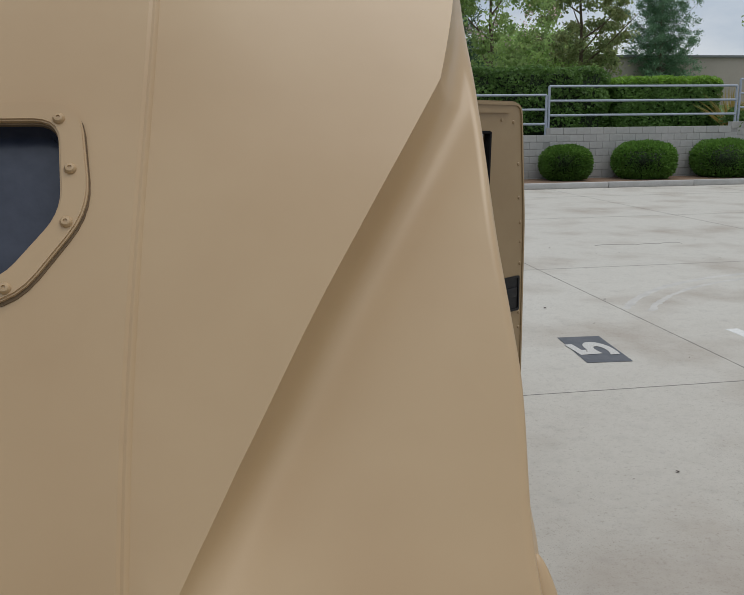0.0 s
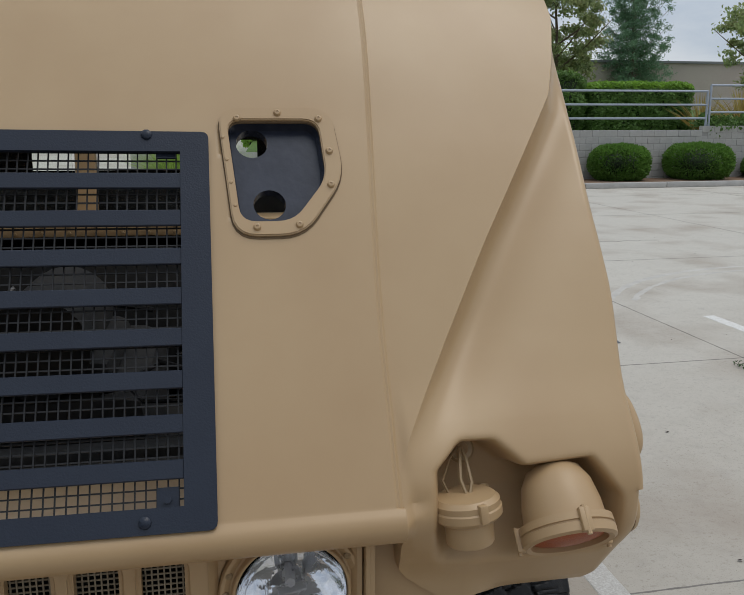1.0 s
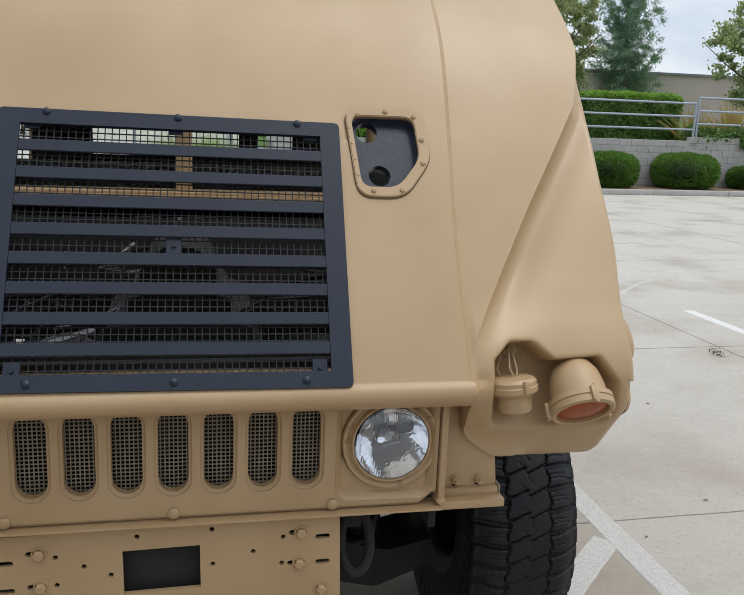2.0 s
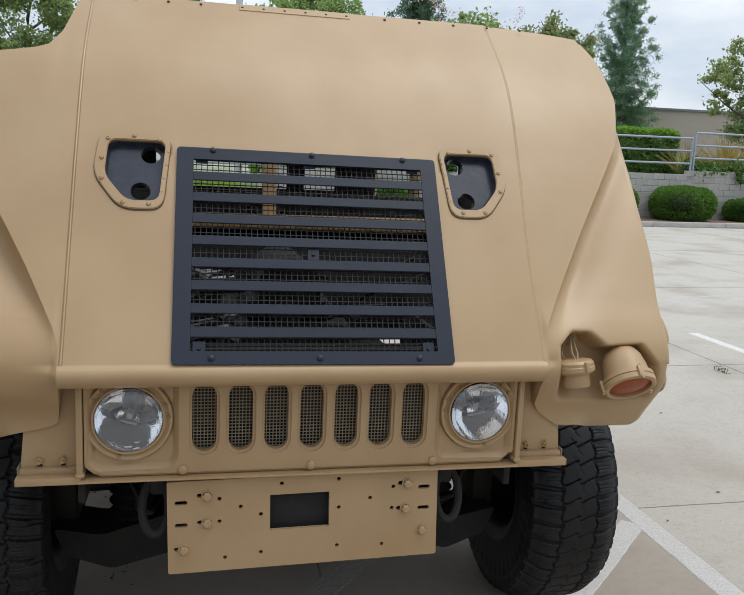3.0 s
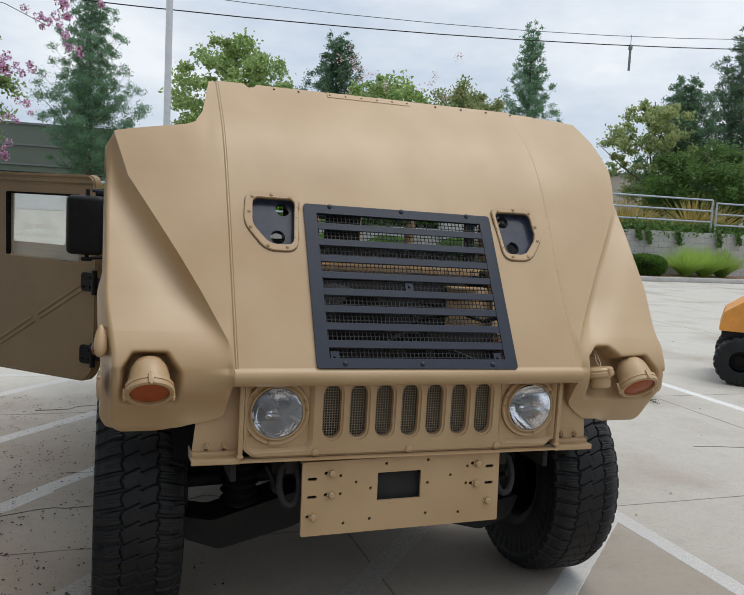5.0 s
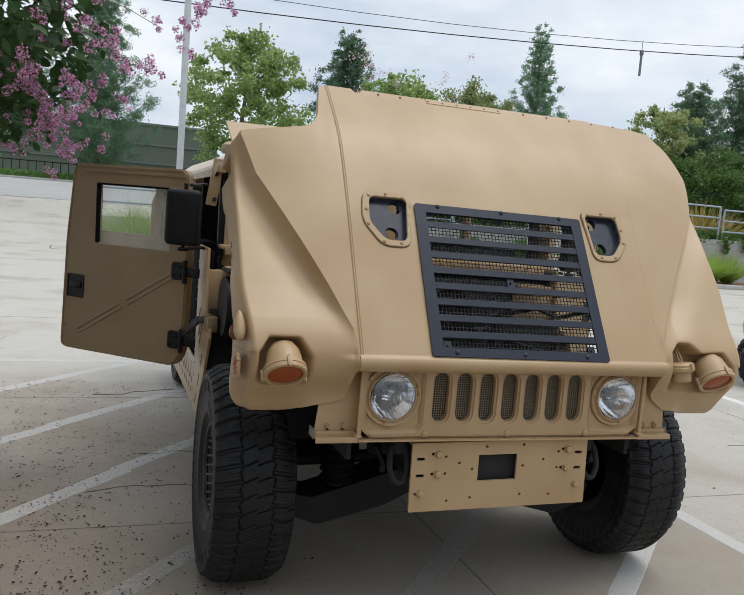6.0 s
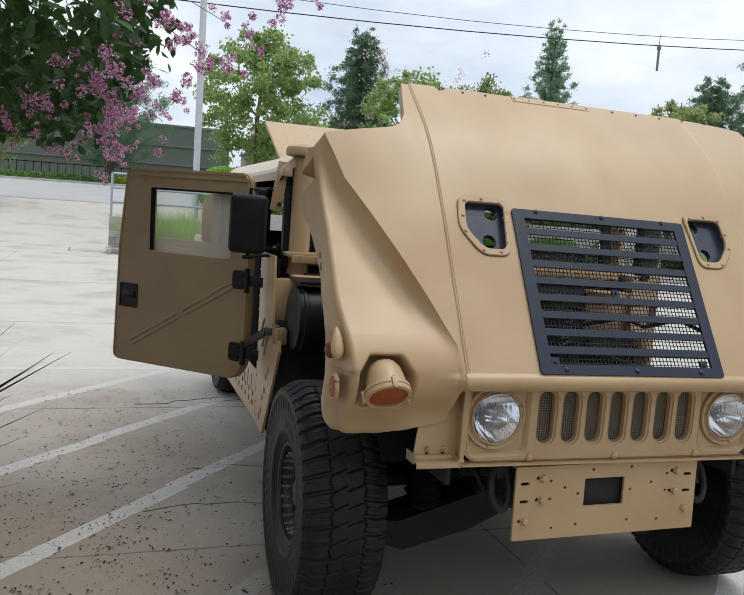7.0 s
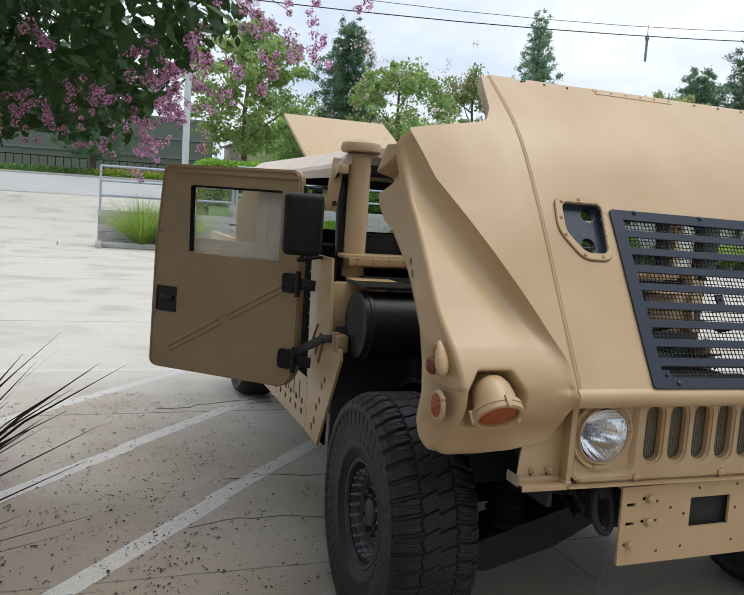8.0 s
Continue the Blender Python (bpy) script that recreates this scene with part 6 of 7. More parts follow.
bm = B()
xs = [-600, -150, -60, -30, -20, -14, -9, -6, -4, -2, 0, 2, 4, 7, 11, 16, 25, 40, 80, 200, 600]
ys = [-600, -100, -30, -12, -6, -3, 0, 3, 6, 10, 15, 20, 22.5, 25, 28, 32, 36, 40, 44, 48.5, 52, 70, 120, 300, 800]
gv = [[bm.verts.new((x, y, ground_z(x, y))) for x in xs] for y in ys]
for j in range(len(ys) - 1):
    for i in range(len(xs) - 1):
        bm.faces.new((gv[j][i], gv[j][i + 1], gv[j + 1][i + 1], gv[j + 1][i]))
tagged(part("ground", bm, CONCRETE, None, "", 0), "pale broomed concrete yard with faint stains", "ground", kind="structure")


def strip(name, pts, width, material, z=0.004, label="", category="marking", rough_edge=0.0, seed=1):
    """A flat painted strip along points on the ground."""
    r = random.Random(seed)
    bm = B()
    pts = [Vector((p[0], p[1], z)) for p in pts]
    fine = []
    for a, b in zip(pts, pts[1:]):
        k = max(1, int((b - a).length / 0.05))
        fine += [a.lerp(b, i / k) for i in range(k)]
    fine.append(pts[-1])
    rows = []
    for i, p in enumerate(fine):
        d = (fine[min(i + 1, len(fine) - 1)] - fine[max(0, i - 1)]).normalized()
        nrm = Vector((-d.y, d.x, 0))
        e1, e2 = width / 2 + r.uniform(-1, 1) * rough_edge, width / 2 + r.uniform(-1, 1) * rough_edge
        drop, hem = Vector((0, 0, 0.9 * min(z, 0.004))), 0.004 if width > 0.04 else 0.0006
        rows.append([bm.verts.new(v) for v in (p + nrm * (e1 + hem) - drop, p + nrm * e1, p - nrm * e2, p - nrm * (e2 + hem) - drop)])
    for a, b in zip(rows, rows[1:]):
        for j in range(3):
            bm.faces.new((a[j], a[j + 1], b[j + 1], b[j]))
    ob = part(name, bm, material, None, "", 0)
    tagged(ob, label or "worn white painted bay line on concrete", category, kind="structure")
    return ob


LINES = [
    [(-2.75, 0.355), (-1.29, 2.06)], [(-1.335, 2.04), (-0.30, 3.20)], [(-3.1, 1.43), (-1.72, 3.00)], [(-1.735, 3.01), (-0.05, 4.87)], [(-3.0, 3.12), (-1.10, 5.24)],
    [(-2.75, -1.0), (1.66, 3.85)], [(-1.5, -1.2), (1.66, 2.42)], [(-0.3, -0.85), (1.66, 1.07)], [(0.55, -1.3), (1.66, -0.2)],
]
for i, pts in enumerate(LINES):
    worn = i in (5, 6)
    strip("bay_line", pts, 0.105, FAINT_PAINT if worn else PAINT, 0.0022 + 0.0002 * (i % 2), "nearly worn-off bay line on concrete" if worn else "", rough_edge=0.0028, seed=i)
for i, pts in enumerate([[(1.72, -4.0), (1.72, 5.24)], [(4.60, -3.0), (4.60, 5.0)], [(-3.6, 5.24), (1.72, 5.24)], [(-3.0, -4.0), (-3.0, 5.24)]]):
    strip("bay_edge_line", pts, 0.105, FRESH_PAINT if i == 1 else PAINT, 0.0030, rough_edge=0.0028, seed=20 + i)
for i, (pts, w) in enumerate([
        ([(-40, 1.28), (40, 1.16)], 0.008), ([(-40, 3.88), (40, 3.70)], 0.008), ([(-40, 8.2), (40, 7.7)], 0.008), ([(-40, 12.9), (40, 12.6)], 0.008), ([(-40, 17.0), (40, 16.6)], 0.008),
        ([(0.15, -8), (0.22, 20)], 0.008), ([(4.0, -8), (4.15, 20)], 0.008), ([(-3.9, -8), (-3.9, 20)], 0.008), ([(8.2, -8), (8.6, 20)], 0.008), ([(12.4, -8), (12.9, 20)], 0.008), ([(17, -8), (17.4, 20)], 0.008)]):
    strip("concrete_joint", pts, w, JOINT, 0.0009 + 0.0002 * (i % 5), "narrow dark joint between concrete slabs", "joint", 0.002, 40 + i)
rng = random.Random(9)
for i in range(7):
    x, y = [(-1.2, 2.35), (-1.0, 3.9), (2.2, 7.0), (5.5, 9.5), (-1.5, 1.7), (3.2, 2.2), (7.0, 5.0)][i]
    pts = [(x, y)]
    for _ in range(9):
        pts.append((pts[-1][0] + rng.uniform(0.05, 0.22), pts[-1][1] + rng.uniform(-0.07, 0.07)))
    strip("concrete_crack", pts, 0.0022, JOINT, 0.0036, "hairline crack in the concrete", "crack", 0.001, 60 + i)

strip("concrete_crack", [(-1.48, 3.89), (-1.23, 3.91), (-1.19, 3.97), (-1.15, 4.0), (-1.08, 4.0), (-1.01, 4.03), (-0.87, 4.08), (-0.77, 4.09), (-0.5, 4.21), (-0.2, 4.25)], 0.006, JOINT, 0.0042, "jagged dark crack running from a slab joint", "crack", 0.003, 70)
# joints of the pale slab at the wall's end, and a faint tyre mark
for i, pts in enumerate(([(-2.72, 20.95), (-2.9, 29.0)], [(-2.72, 20.95), (-1.75, 20.9)], [(-9.0, 24.4), (-1.8, 23.6)])):
    strip("concrete_joint", pts, 0.03, JOINT, 0.0060 + 0.0004 * i + ground_z(0, 22.0), "narrow dark joint between concrete slabs", "joint", 0.004, 90 + i)
SKID = surface("faint_tyre_mark", (0.44, 0.42, 0.385), 0.9, other=(0.54, 0.515, 0.47), scale=6, fine=60, amount=0.9)
for i, (r, wd) in enumerate(((2.9, 0.05), (3.12, 0.07))):
    arc = [(6.7 + r * math.cos(radians(a)), 4.1 + r * math.sin(radians(a))) for a in range(62, 150, 4)]
    strip("tyre_mark", arc, wd, SKID, 0.0012 + 0.0003 * i, "faint curved tyre mark on concrete", "mark", 0.012, 95 + i)

# stencilled bay digit
bm = B()
quad = [(3.138, 5.03), (3.47, 5.01), (3.406, 4.321), (3.079, 4.348)]
vs = [bm.verts.new((x, y, 0.003)) for x, y in quad]
bm.faces.new(vs)
sten = tagged(part("stencil_patch", bm, STENCIL, None, "", 0), "dark grey stencil patch with a white digit on concrete", "marking")
txt = bpy.data.curves.new("digit", "FONT")
txt.body, txt.size, txt.align_x, txt.align_y = "5", 0.40, "CENTER", "CENTER"
txt.offset = 0.012
tob = bpy.data.objects.new("digit_tmp", txt)
scene.collection.objects.link(tob)
dg = bpy.context.evaluated_depsgraph_get()
dmesh = bpy.data.meshes.new_from_object(tob.evaluated_get(dg))
bpy.data.objects.remove(tob)
dmesh.materials.append(PAINT)
digit = new("digit", dmesh)
digit.parent = sten
digit.matrix_basis = Matrix.Translation((3.275, 4.675, 0.006)) @ Matrix.Rotation(radians(92), 4, "Z") @ Matrix.Diagonal((1.95, 1.0, 1, 1))

# the street beyond the drive
bm = B()
road_rows = [(y, [bm.verts.new((x, y, ground_z(x, y) + 0.012)) for x in (-70, -20, -8, 0, 6)]) for y in (37.0, 44, 47, 48.5, 50.0)]
for (_, a), (_, b) in zip(road_rows, road_rows[1:]):
    for i in range(4):
        bm.faces.new((a[i], a[i + 1], b[i + 1], b[i]))
tagged(part("road", bm, ROAD, None, "", 0), "grey asphalt street across the drive", "road", kind="structure")

# ---- planter, kerb and wall along the yard's end ----
WALL_Y = 21.3


def kerb_y(x):
    return 20.7 - 1.7 * smooth01(-1.7, 8.3, x)


for i in range(14):
    bm = B()
    x0 = -1.75 + i * 2.4
    y0, y1 = kerb_y(x0), kerb_y(x0 + 2.4)
    box(bm, (x0 + 1.195, (y0 + y1) / 2 + 0.08, 0.075), (math.hypot(2.388, y1 - y0), 0.16, 0.15), 0.02, Matrix.Rotation(math.atan2(y1 - y0, 2.4), 3, "Z"))
    tagged(part("kerb_stone", bm, KERB, None), "grey concrete kerb length before the planter", "kerb", "kerb lengths", "structure")
bm = B()
box(bm, (-1.68, 20.85, 0.075), (0.15, 1.12, 0.15), 0.02)
tagged(part("kerb_end", bm, KERB, None), "grey concrete kerb closing the planter's end", "kerb", kind="structure")
bm = B()
soil = [(-1.6 + 1.68 * k, kerb_y(-1.6 + 1.68 * k) + 0.1) for k in range(21)]
vs = [[bm.verts.new((x, y, z)) for x, y in soil + [(32.0, 21.28), (-1.6, 21.28)]] for z in (0.11, 0.0)]
bm.faces.new(vs[0])
for k in range(len(vs[0])):
    bm.faces.new((vs[0][k - 1], vs[0][k], vs[1][k], vs[1][k - 1]))
tagged(part("planter_soil", bm, SOIL, None), "brown mulched planter bed", "soil", kind="structure")


def wall_top(x):
    return 1.0 if x < 2 else 1.34 if x < 9.4 else 1.54 if x < 15.2 else 1.66


bm = B()
for x0, x1 in ((-1.7, 2), (2, 9.4), (9.4, 15.2), (15.2, 32)):
    box(bm, ((x0 + x1) / 2, WALL_Y + 0.1, wall_top(x0) / 2), (x1 - x0, 0.17, wall_top(x0) - 0.01))
garden_wall = tagged(part("wall_planter", bm, MORTAR, None, "", 0), "grey concrete block retaining wall", "wall", kind="structure")
rng = random.Random(2)
block_mesh = None
many = 0
rest_bm = B()
for course in range(9):
    x = -1.7 + (0.2 if course % 2 else 0)
    while x < 31:
        z = wall_top(x + 0.2) - 0.1 - course * 0.2
        if z > -0.09:
            near = 7.5 < x < 21.5 or x < -0.4
            if near and many < 290:
                if block_mesh is None:
                    b2 = B()
                    box(b2, (0, 0, 0), (0.39, 0.195, 0.19), 0.006, None, 1)
                    first = part("block", b2, CMU, garden_wall, "", 0)
                    block_mesh = first.data
                    ob = first
                else:
                    ob = new("block", block_mesh)
                    ob.parent = garden_wall
                ob.location = (x + 0.2, WALL_Y + 0.1 + rng.uniform(-0.003, 0.003), z)
                many += 1
            else:
                box(rest_bm, (x + 0.2, WALL_Y + 0.1, z), (0.39, 0.195, 0.19))
        x += 0.4
tagged(part("block_rest", rest_bm, CMU, garden_wall, "", 0), kind="stuff")

bm = B()
tv = [[bm.verts.new((1.3 + (33 * i / 20) + (2.6 * j / 12 if i == 0 else 0), 21.4 + 40 * (j / 12) ** 1.4, (0.95 if i < 1 else 1.12 if i < 6 else 1.32) + 1.9 * (j / 12) ** 1.2 + (0.12 * math.sin(i * 1.7 + j) if j else 0))) for i in range(21)] for j in range(13)]
for j in range(12):
    for i in range(20):
        bm.faces.new((tv[j][i], tv[j][i + 1], tv[j + 1][i + 1], tv[j + 1][i]))
for i in range(20):
    a, b = tv[0][i], tv[0][i + 1]
    bm.faces.new((a, b, bm.verts.new((b.co.x, b.co.y, 0)), bm.verts.new((a.co.x, a.co.y, 0))))
for j in range(12):
    a, b = tv[j][0], tv[j + 1][0]
    bm.faces.new((a, b, bm.verts.new((b.co.x, b.co.y, 0)), bm.verts.new((a.co.x, a.co.y, 0))))
tagged(part("terrace", bm, GRASS, None), "raised planted terrace behind the wall", "terrace", kind="structure")

# unseen wall added to block low sky light from the front
bm = B()
box(bm, (0, -15.0, 2.5), (70, 0.3, 5.0))
tagged(part("unseen_wall", bm, DUSK, None, "", 0), "plain grey plastered wall, unseen, added to hold back front light", "wall", kind="structure")

# railing in panels
def railing(x0, x1, base, top, posts):
    root = tagged(new("railing"), "blue-grey painted pipe railing on the block wall", "railing", "railing panels")
    root.location = ((x0 + x1) / 2, WALL_Y + 0.1, base)
    for px in posts:
        bm = B()
        cyl(bm, (px - (x0 + x1) / 2, 0, -0.05), (px - (x0 + x1) / 2, 0, top - base), 0.035, n=10)
        part("post", bm, STEEL, root)
    for k in range(3):
        bm = B()
        z = top - base - k * 0.40
        cyl(bm, (x0 - (x0 + x1) / 2, 0, z), (x1 - (x0 + x1) / 2, 0, z), 0.032, n=10)
        part("rail", bm, STEEL, root)


railing(-1.65, 2.0, 1.0, 2.2, (-1.65, 2.0))
railing(2.1, 9.40, 1.34, 2.44, (2.1, 5.8, 9.40))
railing(9.48, 15.25, 1.54, 2.68, (9.48, 15.25))
railing(15.35, 20.2, 1.66, 2.86, (15.35, 20.2))
railing(20.4, 31.0, 1.66, 2.76, (20.4, 25.5, 31.0))


# ---- foliage ----
def leaf_cards(pts, size, rg, elong=1.6, normals=None, bend=0.0):
    """Leaf quads (two triangles folded at the midrib) at points."""
    n = len(pts)
    d = rg.normal(size=(n, 3))
    d /= np.linalg.norm(d, axis=1)[:, None]
    o = rg.normal(size=(n, 3)) if normals is None else normals + rg.normal(size=(n, 3)) * 0.6
    side = np.cross(d, o)
    side /= np.linalg.norm(side, axis=1)[:, None] + 1e-9
    s = size * rg.uniform(0.6, 1.3, n)[:, None]
    up = np.cross(side, d)
    a = pts - d * s * elong / 2
    c = pts + d * s * elong / 2
    b = pts + side * s * 0.5 + up * s * bend
    e = pts - side * s * 0.5 + up * s * bend
    v = np.stack([a, b, c, e], 1).reshape(-1, 3)
    f = np.arange(n * 4).reshape(n, 4)
    return v.tolist(), f.tolist()


def crown(pts, size, material, name, parent, seed, elong=1.6):
    rg = np.random.default_rng(seed)
    v, f = leaf_cards(np.asarray(pts), size, rg, elong, bend=0.12)
    return leaf_part(name, v, f, material, parent)


def clipped_bush(x, y, w, h, base, seed, material=None):
    root = tagged(new("round_bush"), "clipped round green bush in the planter", "bush", "clipped bushes")
    root.location = (x, y, base)
    rg = np.random.default_rng(seed)
    n = 11000
    u = rg.normal(size=(n, 3))
    u /= (np.abs(u) ** 2.6).sum(1)[:, None] ** (1 / 2.6)
    lump = 1 + 0.04 * np.sin(u[:, 0] * 7 + seed) * np.cos(u[:, 1] * 6)
    r = rg.uniform(0.80, 1.04, n) ** 0.6 * lump
    pts = u * r[:, None] * np.array([w / 2, w / 2, h * 0.52]) + np.array([0, 0, h * 0.48])
    pts[:, 2] = np.clip(pts[:, 2], 0.02, None)
    crown(pts, 0.052, material or BUSH_LEAF, "foliage", root, seed)
    # solid dark core added for the shade inside the bush
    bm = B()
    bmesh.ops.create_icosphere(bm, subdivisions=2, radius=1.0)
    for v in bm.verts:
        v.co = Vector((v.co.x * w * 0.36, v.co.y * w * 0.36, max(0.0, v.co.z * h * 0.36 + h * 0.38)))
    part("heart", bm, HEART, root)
    return root


for i, (x, w, h) in enumerate([(9.72, 1.45, 0.92), (12.05, 1.8, 1.0), (14.6, 2.05, 1.02), (16.92, 1.4, 0.68), (7.4, 1.5, 0.9), (5.0, 1.5, 0.9)]):
    clipped_bush(x, 20.65, w * 0.92, h * 1.03, 0.11, 100 + i)


def hedge(x0, x1, y, depth, z0, z1, material, top_material, seed, label, count=14000, rnd=0.15):
    root = tagged(new("hedge"), label, "hedge")
    root.location = ((x0 + x1) / 2, y, z0)
    rg = np.random.default_rng(seed)
    w, h = x1 - x0, z1 - z0
    t = rg.uniform(-1, 1, (count, 3))
    k = rg.integers(0, 5, count)
    t[k == 0, 1] = -1
    t[k == 1, 1] = -1
    t[k == 2, 2] = 1
    t[k == 3, 0] = -1
    t[k == 4, 0] = 1
    nrm = np.linalg.norm(t ** 4, axis=1) ** 0.25
    t = t / np.maximum(nrm, 0.9)[:, None] ** 0.8
    t *= rg.uniform(0.9, 1.02, count)[:, None] + rnd * 0.3 * np.sin(t[:, :1] * 9 + seed) * np.cos(t[:, 2:] * 5)
    pts = t * np.array([w / 2, depth / 2, h / 2]) + np.array([0, 0, h / 2])
    top = pts[:, 2] > h * 0.88
    crown(pts[~top], 0.075, material, "foliage", root, seed)
    crown(pts[top], 0.075, top_material, "top_growth", root, seed + 1)
    # dark block added inside as the hedge's inner shade
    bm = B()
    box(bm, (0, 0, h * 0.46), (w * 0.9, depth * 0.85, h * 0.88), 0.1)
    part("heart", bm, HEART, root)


hedge(6.9, 12.2, 24.2, 2.0, 1.3, 3.35, LEAF, LEAF, 7, "loose dark green hedge behind the railing", 16000, 0.5)
hedge(12.4, 15.95, 24.0, 1.8, 1.3, 3.05, LEAF, LEAF_LIGHT, 8, "clipped hedge with bright new growth on top", 14000, 0.1)
hedge(1.4, 5.6, 25.5, 3.0, 1.0, 2.75, LEAF_LIGHT, LEAF_LIGHT, 9, "bright green mounded hedge behind the wall", 12000, 0.4)


def trunk_mesh(h, r, seed, limbs=7, start=0.35, spread=0.5):
    rg = random.Random(seed)
    bm = B()
    pts = [Vector((0, 0, -0.2))]
    for i in range(8):
        pts.append(Vector((rg.uniform(-1, 1) * 0.03 * i, rg.uniform(-1, 1) * 0.03 * i, h * (i + 1) / 8)))
    tube(bm, pts, r, 8, r * 0.18)
    for i in range(limbs):
        f = start + (0.95 - start) * i / limbs
        p = Vector((0, 0, h * f))
        a = rg.uniform(0, math.tau)
        ln = h * spread * (1.1 - f) * rg.uniform(0.7, 1.1)
        tube(bm, [p, p + Vector((math.cos(a) * ln * 0.5, math.sin(a) * ln * 0.5, ln * 0.35)), p + Vector((math.cos(a) * ln, math.sin(a) * ln, ln * 0.8))], r * 0.35, 6, r * 0.08)
    return bm


def broad_tree(name, x, y, z, height, width, seed, material, label, leaves=9000, size=0.2, low=0.3, clumps=60, airy=0.55):
    root = tagged(new(name), label, "tree")
    root.location = (x, y, z)
    part("trunk", trunk_mesh(height * 0.9, 0.016 * height + 0.03, seed), BARK, root)
    rg = np.random.default_rng(seed)
    cz = (low + 1) / 2 * height
    u = rg.normal(size=(clumps, 3))
    u /= np.linalg.norm(u, axis=1)[:, None]
    r = rg.uniform(0.35, 1.0, clumps) ** 0.6
    c = u * r[:, None] * np.array([width / 2, width / 2, (1 - low) * height / 2]) * (1 - 0.25 * np.clip(u[:, 2:], 0, 1)) + np.array([0, 0, cz])
    k = rg.integers(0, clumps, leaves)
    pts = c[k] + rg.normal(size=(leaves, 3)) * np.array([0.11, 0.11, 0.08]) * width * airy * rg.uniform(0.5, 1.2, clumps)[k][:, None]
    crown(pts, size, material, "crown", root, seed + 1)
    return root


def pine_tree(x, y, z, height, width, seed, label, leaves=13000, low=0.10):
    """A conical pine: whorls of upturned boughs, each a string of needle tufts, and a bare leader."""
    root = tagged(new("pine_tree"), label, "tree")
    root.location = (x, y, z)
    rg = np.random.default_rng(seed)
    bm = B()
    tube(bm, [(0, 0, -0.3), (0.05, 0.02, height * 0.4), (-0.03, 0.04, height * 0.75), (0.02, 0, height * 0.985)], 0.014 * height + 0.03, 8, 0.012)
    tufts = []
    f = low
    while f < 0.97:
        boughs = int(rg.integers(4, 7))
        a0 = rg.uniform(0, math.tau)
        for i in range(boughs):
            a = a0 + i * math.tau / boughs + rg.uniform(-0.4, 0.4)
            ln = width / 2 * (1.04 - f) ** 0.8 * rg.uniform(0.6, 1.15) + 0.12
            rise = rg.uniform(0.25, 0.6) + 0.7 * f
            h0 = f * height + rg.uniform(-0.1, 0.1)
            tip = None
            for t in np.linspace(0.4, 1.0, 3 if ln > 0.7 else 2):
                p = np.array([math.cos(a) * ln * t, math.sin(a) * ln * t, h0 + ln * rise * t * t])
                tufts.append((p, 0.11 + 0.19 * ln * (0.45 + 0.35 * (1 - t))))
                tip = p
            tube(bm, [(0, 0, h0), (tip[0] * 0.5, tip[1] * 0.5, h0 + ln * rise * 0.25), tuple(tip)], 0.03 * (1.1 - f), 5, 0.006)
        f += rg.uniform(0.019, 0.036)
    part("trunk", bm, BARK, root)
    leaves = leaves * 7 // 2
    c = np.array([p for p, _ in tufts])
    s = np.array([q for _, q in tufts])
    k = rg.choice(len(s), leaves, p=s ** 1.6 / (s ** 1.6).sum())
    pts = c[k] + rg.normal(size=(leaves, 3)) * (s[k] * 0.55)[:, None] * np.array([1, 1, 0.75])
    v, fc = leaf_cards(pts, 0.044, rg, 4.5, bend=0.0)
    leaf_part("crown", v, fc, PINE, root)
    return root


def far(az, dy, eye=(-1.5, -2.5)):
    return eye[0] + dy * math.tan(radians(az)), eye[1] + dy


pine_tree(-1.75, 52.2, 2.2, 12.4, 7.4, 11, "tall green pine on the far verge", 18000)
broad_tree("street_tree", -6.9, 33.5, 0.9, 8.6, 5.2, 10, SYC, "broad green tree beside the drive", 24000, 0.10, 0.2, 130, 0.42)
x, y = far(9.3, 33)
broad_tree("sycamore_tree", x, y, 1.4, 7.9, 5.2, 12, SYC, "leafy green street tree with some yellowing leaves", 19000, 0.10, 0.16, 140, 0.38)
x, y = far(16.4, 40)
pine_tree(x, y, 1.8, 8.7, 4.8, 13, "young green pine behind the wall")
x, y = far(20.0, 36)
airy = broad_tree("crepe_tree", x, y, 1.6, 7.4, 5.6, 14, SYC, "thin airy tree with a few pink blooms", 7500, 0.12, 0.2, 120, 0.34)
rgc = np.random.default_rng(71)
bl = np.concatenate([np.array([rgc.uniform(-2.6, 2.6), rgc.uniform(-2.6, 2.6), rgc.uniform(3.2, 7.4)]) + rgc.normal(size=(22, 3)) * 0.12 for _ in range(46)])
tagged(crown(bl, 0.075, PALE_BLOOM, "blossom", airy, 72, 1.1), kind="stuff")
x, y = far(25.2, 40)
broad_tree("sycamore_tree", x, y, 1.7, 8.2, 5.4, 15, AUTUMN, "broad tree turning yellow behind the hedge", 13000, 0.11, 0.22, 100, 0.40)
x, y = far(29.6, 50)
pine_tree(x, y, 2.0, 13.4, 5.2, 16, "tall dark pine behind the hedge", 13000)
broad_tree("sycamore_tree", 24.3, 30.5, 1.6, 7.0, 4.6, 17, AUTUMN, "yellow-green tree behind the railing", 12000, 0.10, 0.20, 110, 0.36)
x, y = far(40.0, 34)
